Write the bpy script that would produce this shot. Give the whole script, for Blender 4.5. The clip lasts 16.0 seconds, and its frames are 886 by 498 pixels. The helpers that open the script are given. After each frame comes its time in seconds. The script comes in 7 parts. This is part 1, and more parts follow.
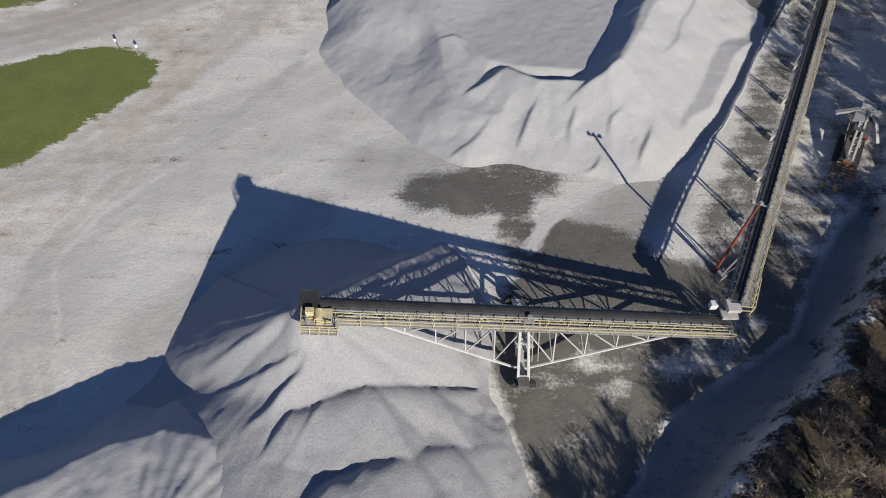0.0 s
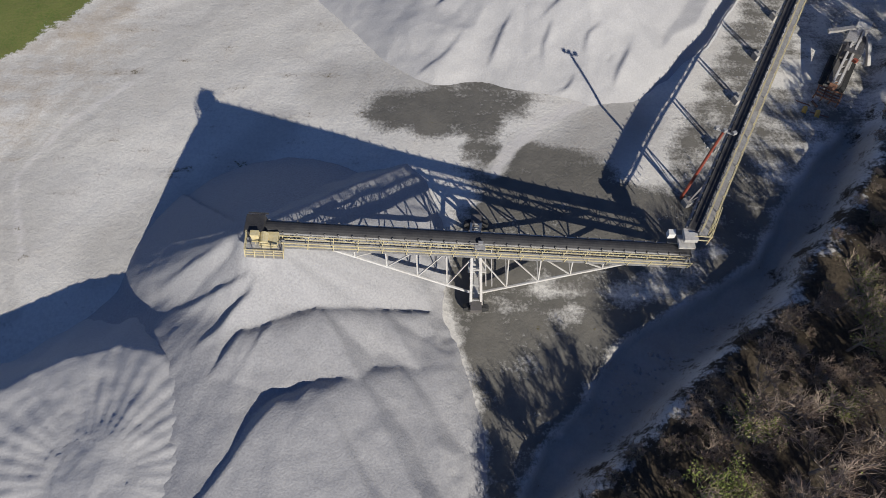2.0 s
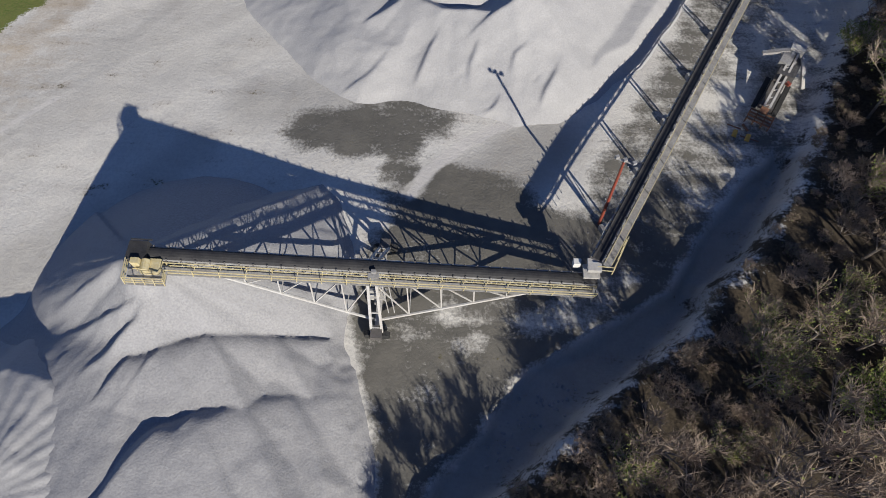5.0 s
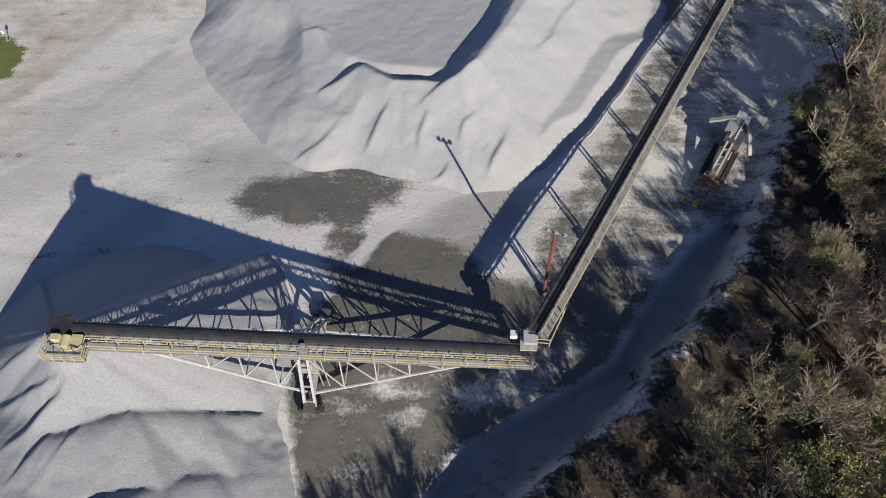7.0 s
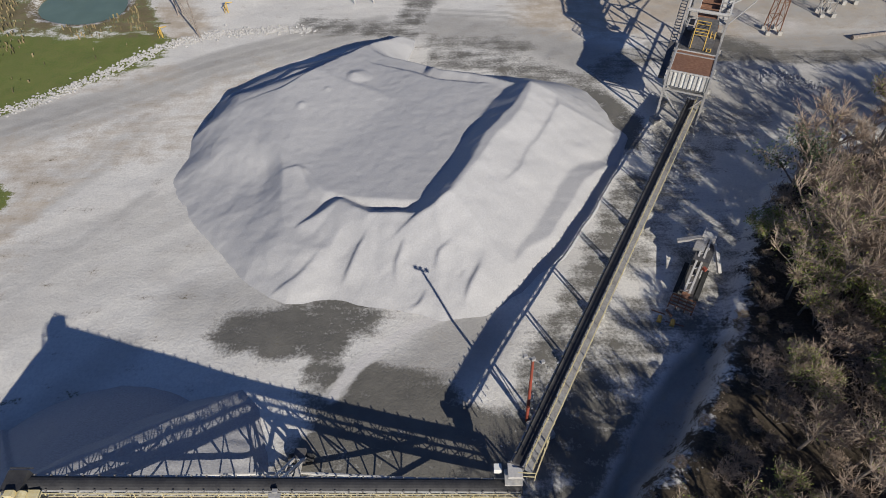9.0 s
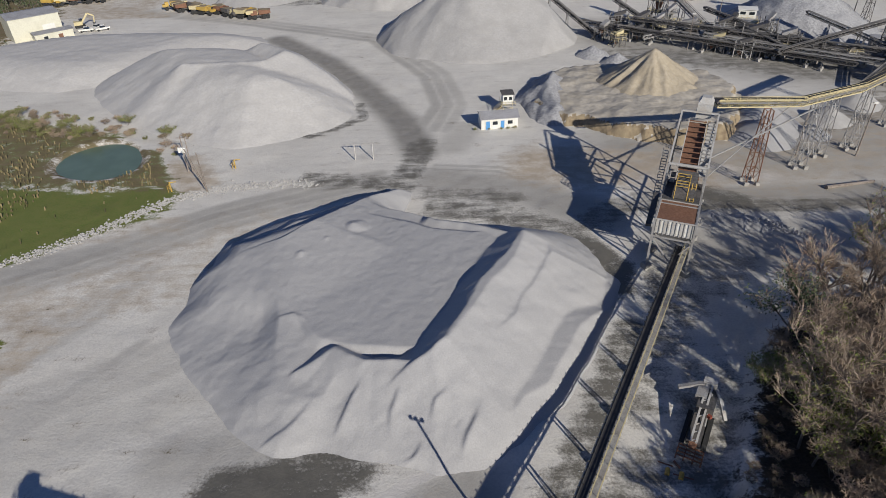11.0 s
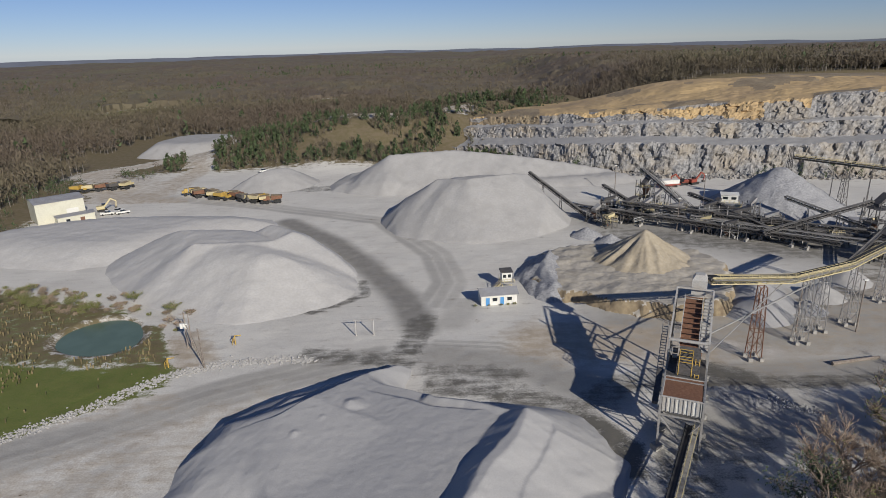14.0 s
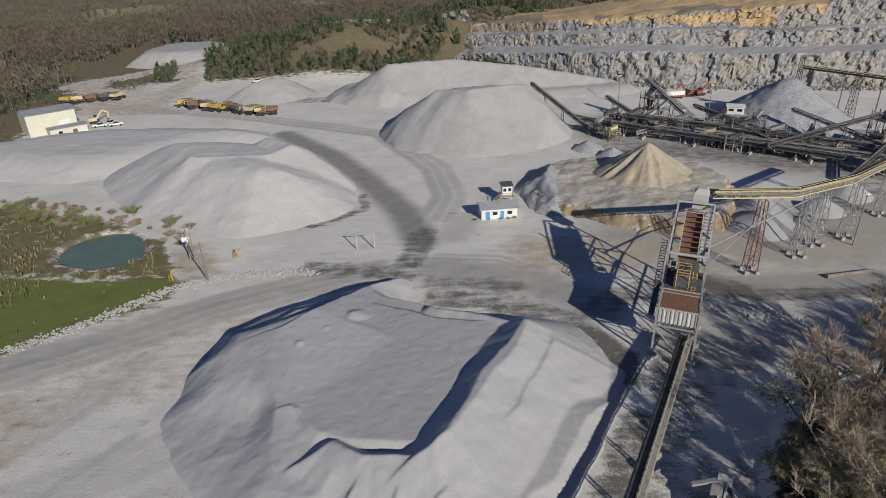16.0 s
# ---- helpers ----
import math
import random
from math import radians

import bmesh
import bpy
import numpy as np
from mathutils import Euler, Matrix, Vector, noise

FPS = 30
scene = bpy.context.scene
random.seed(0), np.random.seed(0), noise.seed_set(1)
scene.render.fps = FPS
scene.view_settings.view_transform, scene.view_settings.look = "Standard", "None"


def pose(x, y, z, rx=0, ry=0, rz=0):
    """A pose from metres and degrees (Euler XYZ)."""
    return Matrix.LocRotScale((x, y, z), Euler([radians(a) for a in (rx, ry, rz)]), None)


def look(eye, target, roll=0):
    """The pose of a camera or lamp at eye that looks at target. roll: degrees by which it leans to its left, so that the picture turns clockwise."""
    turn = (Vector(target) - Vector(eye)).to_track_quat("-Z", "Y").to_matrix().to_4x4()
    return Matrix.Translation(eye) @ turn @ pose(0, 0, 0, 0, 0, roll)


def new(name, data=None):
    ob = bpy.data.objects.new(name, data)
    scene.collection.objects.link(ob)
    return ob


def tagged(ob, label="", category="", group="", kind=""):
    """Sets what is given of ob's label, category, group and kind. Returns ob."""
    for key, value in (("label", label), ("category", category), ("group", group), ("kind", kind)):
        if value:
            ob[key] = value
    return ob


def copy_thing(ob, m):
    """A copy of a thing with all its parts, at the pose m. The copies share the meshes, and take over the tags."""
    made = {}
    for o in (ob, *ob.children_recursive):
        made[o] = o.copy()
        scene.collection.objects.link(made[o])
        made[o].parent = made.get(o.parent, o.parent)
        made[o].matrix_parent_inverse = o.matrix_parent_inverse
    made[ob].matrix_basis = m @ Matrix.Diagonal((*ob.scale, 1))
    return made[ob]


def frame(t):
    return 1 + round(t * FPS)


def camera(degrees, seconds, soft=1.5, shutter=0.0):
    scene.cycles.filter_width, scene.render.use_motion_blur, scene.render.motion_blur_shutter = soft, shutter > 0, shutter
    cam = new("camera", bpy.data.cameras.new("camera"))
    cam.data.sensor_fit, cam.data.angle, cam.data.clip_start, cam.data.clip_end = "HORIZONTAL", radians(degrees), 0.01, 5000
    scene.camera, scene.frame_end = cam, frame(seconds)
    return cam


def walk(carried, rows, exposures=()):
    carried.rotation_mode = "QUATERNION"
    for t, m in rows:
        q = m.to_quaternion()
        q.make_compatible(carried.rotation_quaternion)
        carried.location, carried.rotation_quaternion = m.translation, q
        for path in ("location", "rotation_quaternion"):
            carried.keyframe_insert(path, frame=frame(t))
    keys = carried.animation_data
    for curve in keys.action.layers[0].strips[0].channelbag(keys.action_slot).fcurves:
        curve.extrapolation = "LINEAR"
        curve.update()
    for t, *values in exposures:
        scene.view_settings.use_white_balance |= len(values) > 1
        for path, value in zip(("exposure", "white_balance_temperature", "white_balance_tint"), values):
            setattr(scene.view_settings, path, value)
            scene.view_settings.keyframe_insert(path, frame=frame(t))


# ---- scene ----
cam = camera(71.1, 16.0, 0.8)
PATH = [
    (0, (-0.072, 0.011, 60.547), (-0.081, 1.149, 58.902), -0.3),
    (0.5, (1.132, 0.231, 60.501), (1.113, 1.368, 58.856), -0.6),
    (1, (2.446, 0.374, 60.459), (2.415, 1.468, 58.785), -0.9),
    (1.5, (3.819, 0.756, 60.465), (3.785, 1.727, 58.717), -0.8),
    (2, (5.28, 1.317, 60.538), (5.245, 2.215, 58.751), -0.8),
    (2.5, (6.936, 1.822, 60.592), (6.898, 2.717, 58.804), -0.9),
    (3, (8.646, 2.335, 60.627), (8.598, 3.229, 58.839), -1.3),
    (5.3, (16.761, 4.849, 60.696), (16.695, 5.746, 58.91), -1.7),
    (5.5, (17.462, 5.064, 60.704), (17.39, 5.975, 58.925), -2.2),
    (6, (19.183, 5.634, 60.787), (19.106, 6.589, 59.031), -2.2),
    (6.5, (20.834, 6.232, 60.937), (20.752, 7.232, 59.207), -2.3),
    (7, (22.337, 6.849, 61.128), (22.254, 7.886, 59.419), -2.2),
    (7.5, (23.286, 7.329, 61.445), (23.206, 8.407, 59.763), -2.1),
    (8, (23.622, 7.596, 61.693), (23.56, 8.746, 60.057), -2.2),
    (8.5, (23.525, 7.626, 61.801), (23.478, 8.874, 60.239), -2.1),
    (9, (23.294, 7.544, 61.809), (23.253, 8.889, 60.33), -2.0),
    (9.1, (23.271, 7.541, 61.81), (23.232, 8.903, 60.345), -2.0),
    (9.2, (23.27, 7.545, 61.814), (23.231, 8.929, 60.371), -2.0),
    (11.5, (23.707, 7.762, 62.136), (23.685, 9.465, 61.088), -1.9),
    (12, (23.754, 7.791, 62.159), (23.734, 9.552, 61.21), -1.9),
    (12.5, (23.717, 7.82, 62.143), (23.698, 9.631, 61.295), -1.8),
    (13, (23.79, 7.83, 62.093), (23.771, 9.686, 61.348), -1.8),
    (13.5, (23.845, 7.809, 62.044), (23.828, 9.701, 61.398), -1.8),
    (14, (23.81, 7.718, 61.959), (23.794, 9.617, 61.331), -1.7),
    (14.5, (23.673, 7.627, 61.841), (23.656, 9.519, 61.192), -1.7),
    (15, (23.491, 7.691, 61.834), (23.473, 9.541, 61.075), -1.7),
    (15.5, (23.415, 7.831, 61.854), (23.396, 9.654, 61.031), -1.7),
    (16, (23.363, 7.954, 61.88), (23.345, 9.748, 60.995), -1.7),
]
walk(cam, [(t, look(eye, target, roll)) for t, eye, target, roll in PATH], ((0.0, 0.38), (8.5, 0.40), (11.5, 0.04), (16.0, -0.03)))

# ---- world, sun, exposure ----
SUN_DIR = Vector((0.445, -0.790, 0.425)).normalized()      # towards the sun
world = bpy.data.worlds.new("world")
scene.world = world
world.use_nodes = True
wn = world.node_tree
sky = wn.nodes.new("ShaderNodeTexSky")
sky.sky_type = "NISHITA"
sky.sun_disc = False
sky.sun_elevation = math.asin(SUN_DIR.z)
sky.sun_rotation = math.atan2(SUN_DIR.x, SUN_DIR.y)
sky.altitude = 2500
sky.air_density, sky.dust_density, sky.ozone_density = 1.0, 0.0, 3.0
tint = wn.nodes.new("ShaderNodeMix")
tint.data_type, tint.blend_type = "RGBA", "MULTIPLY"
tint.inputs[0].default_value, tint.inputs[7].default_value = 1.0, (0.78, 0.81, 1.04, 1)
wn.links.new(sky.outputs[0], tint.inputs[6])
wn.links.new(tint.outputs[2], wn.nodes["Background"].inputs[0])
wn.nodes["Background"].inputs[1].default_value = 0.064
sun = new("sun", bpy.data.lights.new("sun", "SUN"))
sun.data.energy, sun.data.angle, sun.data.color = 4.2, radians(0.53), (1.0, 0.945, 0.87)
sun.matrix_world = look((0, 0, 300), Vector((0, 0, 300)) - SUN_DIR)


# ---- materials ----
def mat(name, c1, c2, scale=2.0, rough=0.8, metal=0.0, bump=0.2, dirt=None, dirt_amount=0.5, per_object=0.0, island=0.0):
    """Two colours mixed by grain, with a wider dirt colour over them."""
    m = bpy.data.materials.new(name)
    m.use_nodes = True
    nt = m.node_tree
    n, l = nt.nodes, nt.links
    bsdf = n["Principled BSDF"]
    geo = n.new("ShaderNodeNewGeometry")
    fine = n.new("ShaderNodeTexNoise")
    fine.inputs["Scale"].default_value, fine.inputs["Detail"].default_value = scale, 6
    l.new(geo.outputs["Position"], fine.inputs["Vector"])
    ramp = n.new("ShaderNodeMapRange")
    ramp.inputs[1].default_value, ramp.inputs[2].default_value = 0.35, 0.65
    l.new(fine.outputs[0], ramp.inputs[0])
    mix = n.new("ShaderNodeMix")
    mix.data_type = "RGBA"
    mix.inputs[6].default_value, mix.inputs[7].default_value = (*c1, 1), (*c2, 1)
    l.new(ramp.outputs[0], mix.inputs[0])
    col = mix.outputs[2]
    if dirt:
        big = n.new("ShaderNodeTexNoise")
        big.inputs["Scale"].default_value, big.inputs["Detail"].default_value = scale * 0.13, 5
        l.new(geo.outputs["Position"], big.inputs["Vector"])
        r2 = n.new("ShaderNodeMapRange")
        r2.inputs[1].default_value, r2.inputs[2].default_value, r2.inputs[4].default_value = 0.42, 0.68, dirt_amount
        l.new(big.outputs[0], r2.inputs[0])
        mx = n.new("ShaderNodeMix")
        mx.data_type = "RGBA"
        l.new(r2.outputs[0], mx.inputs[0])
        l.new(col, mx.inputs[6])
        mx.inputs[7].default_value = (*dirt, 1)
        col = mx.outputs[2]
    if per_object or island:
        src = n.new("ShaderNodeObjectInfo").outputs["Random"] if per_object else geo.outputs["Random Per Island"]
        k = per_object or island
        r3 = n.new("ShaderNodeMapRange")
        r3.inputs[3].default_value, r3.inputs[4].default_value = 1 - k, 1 + k
        l.new(src, r3.inputs[0])
        hsv = n.new("ShaderNodeHueSaturation")
        l.new(r3.outputs[0], hsv.inputs["Value"])
        l.new(col, hsv.inputs["Color"])
        col = hsv.outputs[0]
    l.new(col, bsdf.inputs["Base Color"])
    bsdf.inputs["Roughness"].default_value, bsdf.inputs["Metallic"].default_value = rough, metal
    if bump:
        b = n.new("ShaderNodeBump")
        b.inputs["Strength"].default_value, b.inputs["Distance"].default_value = bump, 0.4 / scale
        l.new(fine.outputs[0], b.inputs["Height"])
        l.new(b.outputs[0], bsdf.inputs["Normal"])
    return m


def ground_material():
    """Dusty crushed-stone yard; the mesh carries where it is damp, grassy, sandy or covered with leaves."""
    m = bpy.data.materials.new("yard_ground")
    m.use_nodes = True
    nt = m.node_tree
    n, l = nt.nodes, nt.links
    bsdf = n["Principled BSDF"]
    geo = n.new("ShaderNodeNewGeometry")

    def noise_at(scale, detail=6, rough=0.55, stretch=None):
        t = n.new("ShaderNodeTexNoise")
        t.inputs["Scale"].default_value, t.inputs["Detail"].default_value, t.inputs["Roughness"].default_value = scale, detail, rough
        src = geo.outputs["Position"]
        if stretch:
            mp = n.new("ShaderNodeMapping")
            mp.inputs["Rotation"].default_value = (0, 0, radians(stretch[0]))
            mp.inputs["Scale"].default_value = stretch[1]
            l.new(src, mp.inputs["Vector"])
            src = mp.outputs[0]
        l.new(src, t.inputs["Vector"])
        return t.outputs[0]

    def ranged(src, a, b, c=0.0, d=1.0):
        r = n.new("ShaderNodeMapRange")
        for i, v in zip((1, 2, 3, 4), (a, b, c, d)):
            r.inputs[i].default_value = v
        l.new(src, r.inputs[0])
        return r.outputs[0]

    def blend(fac, a, b):
        x = n.new("ShaderNodeMix")
        x.data_type = "RGBA"
        l.new(fac, x.inputs[0])
        for v, i in ((a, 6), (b, 7)):
            if isinstance(v, tuple):
                x.inputs[i].default_value = (*v, 1)
            else:
                l.new(v, x.inputs[i])
        return x.outputs[2]

    def attr(name):
        a = n.new("ShaderNodeAttribute")
        a.attribute_name = name
        return a.outputs["Fac"]

    def math_node(op, a, b):
        x = n.new("ShaderNodeMath")
        x.operation = op
        for i, v in enumerate((a, b)):
            if isinstance(v, float):
                x.inputs[i].default_value = v
            else:
                l.new(v, x.inputs[i])
        return x.outputs[0]

    grain, mid, wide = noise_at(3.0, 8, 0.65), noise_at(0.35, 7), noise_at(0.05, 6)
    streak = noise_at(0.5, 6, 0.6, (-38, (0.18, 1.3, 1)))
    base = blend(ranged(wide, 0.4, 0.6), (0.72, 0.695, 0.625), (0.66, 0.635, 0.57))
    patch = noise_at(0.13, 7, 0.62, (25, (0.5, 1.2, 1)))
    base = blend(ranged(patch, 0.50, 0.70, 0, 0.34), base, (0.46, 0.435, 0.39))
    base = blend(ranged(streak, 0.52, 0.72, 0, 0.28), base, (0.42, 0.395, 0.355))
    base = blend(ranged(mid, 0.5, 0.7, 0, 0.35), base, (0.62, 0.58, 0.52))
    base = blend(ranged(grain, 0.42, 0.66, 0, 0.34), base, (0.40, 0.38, 0.35))
    wob = math_node("ADD", math_node("ADD", ranged(mid, 0.3, 0.7, -0.26, 0.26), ranged(streak, 0.3, 0.7, -0.20, 0.20)), ranged(grain, 0.3, 0.7, -0.20, 0.20))

    def masked(name, lo=0.38, hi=0.62, amount=1.0):
        return ranged(math_node("ADD", attr(name), wob), lo, hi, 0, amount)

    damp = masked("damp", 0.26, 0.80, 0.95)
    # mask of yard stains, and of the shade painted on the channel bed
    base = blend(math_node("MULTIPLY", attr("stain_shade"), ranged(mid, 0.3, 0.7, 0.82, 1.0)), base, (0.24, 0.228, 0.205))
    col = blend(masked("warm", 0.2, 0.9), base, blend(ranged(mid, 0.4, 0.6), (0.50, 0.43, 0.335), (0.44, 0.375, 0.29)))
    col = blend(masked("light", 0.3, 0.7, 0.8), col, (0.64, 0.61, 0.56))
    col = blend(damp, col, blend(ranged(mid, 0.35, 0.65), (0.10, 0.095, 0.080), (0.15, 0.141, 0.118)))
    col = blend(masked("grass"), col, blend(ranged(grain, 0.3, 0.7), blend(ranged(mid, 0.4, 0.6), (0.10, 0.155, 0.032), (0.14, 0.175, 0.045)), (0.18, 0.18, 0.06)))
    col = blend(masked("scrub"), col, blend(ranged(mid, 0.4, 0.6), (0.20, 0.16, 0.10), blend(ranged(grain, 0.4, 0.6), (0.135, 0.118, 0.062), (0.19, 0.155, 0.085))))
    col = blend(masked("litter"), col, blend(ranged(grain, 0.35, 0.65), (0.042, 0.034, 0.024), (0.092, 0.073, 0.05)))
    l.new(col, bsdf.inputs["Base Color"])
    l.new(ranged(damp, 0, 1, 0.93, 0.62), bsdf.inputs["Roughness"])
    bsdf.inputs["Specular IOR Level"].default_value = 0.2
    b = n.new("ShaderNodeBump")
    b.inputs["Strength"].default_value, b.inputs["Distance"].default_value = 0.35, 0.2
    l.new(math_node("ADD", grain, math_node("MULTIPLY", mid, 2.0)), b.inputs["Height"])
    l.new(b.outputs[0], bsdf.inputs["Normal"])
    return m


M_GROUND = ground_material()
M_DUST = mat("crushed_stone_dust", (0.295, 0.292, 0.29), (0.375, 0.37, 0.363), 5.0, 0.95, 0, 0.5, (0.335, 0.33, 0.327), 0.5)
M_DUST_LIGHT = mat("light_stone_dust", (0.375, 0.369, 0.36), (0.438, 0.432, 0.42), 5.0, 0.95, 0, 0.4, (0.385, 0.38, 0.37), 0.5)
M_DUST_PALE = mat("pale_stone_dust", (0.375, 0.365, 0.345), (0.42, 0.408, 0.387), 1.6, 0.95, 0, 0.25, (0.33, 0.32, 0.30), 0.6)
M_DUST_WHITE = mat("dry_white_stone_dust", (0.47, 0.455, 0.425), (0.53, 0.515, 0.485), 1.6, 0.95, 0, 0.2, (0.45, 0.435, 0.405), 0.6)
M_GRAVEL = mat("crushed_gravel", (0.24, 0.24, 0.245), (0.42, 0.42, 0.42), 1.8, 0.95, 0, 0.8, (0.33, 0.33, 0.33), 0.5)
M_TAN = mat("tan_sand", (0.38, 0.325, 0.235), (0.45, 0.39, 0.29), 1.3, 0.95, 0, 0.35, (0.34, 0.285, 0.20), 0.6)
M_SANDY = mat("pale_sandy_ground", (0.42, 0.38, 0.31), (0.50, 0.46, 0.39), 0.9, 0.95, 0, 0.4, (0.36, 0.32, 0.25), 0.6)
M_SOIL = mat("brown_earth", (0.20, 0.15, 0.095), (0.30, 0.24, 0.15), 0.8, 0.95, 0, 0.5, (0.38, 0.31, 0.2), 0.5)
M_OCHRE = mat("ochre_clay", (0.56, 0.40, 0.20), (0.46, 0.33, 0.17), 0.25, 0.95, 0, 0.5, (0.30, 0.22, 0.14), 0.6)
M_ROCK = mat("blasted_granite", (0.155, 0.154, 0.152), (0.36, 0.352, 0.337), 0.7, 0.9, 0, 0.9, (0.40, 0.33, 0.23), 0.6)
M_BELT = mat("black_rubber_belt", (0.018, 0.018, 0.02), (0.035, 0.034, 0.034), 6, 0.75, 0, 0.1, (0.06, 0.058, 0.055), 0.5)
M_DUSTBELT = mat("dusty_belt", (0.07, 0.068, 0.065), (0.16, 0.155, 0.15), 1.5, 0.9, 0, 0.1, (0.24, 0.23, 0.215), 0.6)
M_STEEL = mat("dusty_grey_steel", (0.30, 0.30, 0.29), (0.44, 0.43, 0.41), 5, 0.6, 0.2, 0.1, (0.24, 0.20, 0.16), 0.4)
M_PALE = mat("pale_painted_steel", (0.42, 0.41, 0.385), (0.52, 0.51, 0.475), 4, 0.6, 0.0, 0.1, (0.42, 0.37, 0.30), 0.45)
M_DARKSTEEL = mat("dark_weathered_steel", (0.075, 0.073, 0.072), (0.14, 0.135, 0.13), 3, 0.65, 0.3, 0.1, (0.19, 0.17, 0.15), 0.6)
M_YELLOW = mat("faded_yellow_paint", (0.56, 0.46, 0.22), (0.62, 0.55, 0.34), 4, 0.6, 0, 0.05, (0.42, 0.36, 0.24), 0.5)
M_YELLOWB = mat("safety_yellow_paint", (0.56, 0.37, 0.07), (0.48, 0.32, 0.08), 4, 0.5, 0, 0.05, (0.30, 0.21, 0.09), 0.4)
M_RUST = mat("rusty_steel", (0.19, 0.088, 0.05), (0.26, 0.14, 0.085), 3, 0.8, 0.1, 0.2, (0.15, 0.08, 0.05), 0.5)
M_RED = mat("dull_red_paint", (0.33, 0.055, 0.03), (0.25, 0.06, 0.04), 4, 0.6, 0, 0.05, (0.18, 0.08, 0.05), 0.4)
M_CONCRETE = mat("weathered_concrete", (0.30, 0.29, 0.265), (0.40, 0.385, 0.35), 3, 0.9, 0, 0.3, (0.30, 0.29, 0.26), 0.5)
M_WHITE = mat("off_white_siding", (0.70, 0.69, 0.63), (0.76, 0.75, 0.70), 2, 0.7, 0, 0.05, (0.58, 0.56, 0.48), 0.5)
M_CREAM = mat("cream_metal_siding", (0.62, 0.60, 0.47), (0.68, 0.66, 0.53), 2, 0.6, 0, 0.05, (0.52, 0.49, 0.38), 0.5)
M_BLUE = mat("blue_door_paint", (0.08, 0.27, 0.55), (0.10, 0.31, 0.60), 4, 0.5, 0, 0.05)
M_ROOF = mat("grey_sheet_roof", (0.30, 0.30, 0.31), (0.40, 0.40, 0.41), 3, 0.6, 0.1, 0.1, (0.24, 0.23, 0.22), 0.5)
M_GLASS = mat("dark_window_glass", (0.02, 0.025, 0.03), (0.03, 0.035, 0.04), 2, 0.08, 0, 0)
M_TYRE = mat("black_tyre_rubber", (0.02, 0.02, 0.02), (0.04, 0.04, 0.038), 5, 0.85, 0, 0.1)
M_BARK = mat("grey_brown_bark", (0.16, 0.13, 0.105), (0.27, 0.235, 0.20), 3, 0.95, 0, 0.3, None, 0, 0.25)
M_TWIG = mat("bare_twigs", (0.27, 0.20, 0.145), (0.37, 0.295, 0.22), 2, 0.95, 0, 0, None, 0, 0.3)
M_LEAF = mat("spring_leaves", (0.13, 0.18, 0.03), (0.24, 0.26, 0.06), 2, 0.8, 0, 0, None, 0, 0, 0.35)
M_LEAFDARK = mat("dark_evergreen", (0.045, 0.07, 0.028), (0.075, 0.10, 0.04), 2, 0.85, 0, 0, None, 0, 0, 0.35)
M_WOODS = mat("bare_woods", (0.104, 0.080, 0.057), (0.138, 0.110, 0.080), 0.03, 0.98, 0, 0, (0.14, 0.13, 0.068), 0.7, 0, 0.22)
M_WOODTRUNK = mat("pale_trunks", (0.20, 0.175, 0.15), (0.28, 0.25, 0.215), 0.5, 0.95, 0, 0)
# distance haze is mixed into this colour, bluer than the woods
M_HAZY_RIDGE = mat("distant_hazed_ridge", (0.135, 0.15, 0.185), (0.16, 0.175, 0.21), 0.01, 0.98, 0, 0)
M_REED = mat("dry_reeds", (0.24, 0.18, 0.095), (0.15, 0.135, 0.06), 1, 0.95, 0, 0, None, 0, 0, 0.3)
M_POND = mat("murky_green_water", (0.115, 0.165, 0.115), (0.13, 0.185, 0.13), 0.3, 0.22, 0, 0.02)


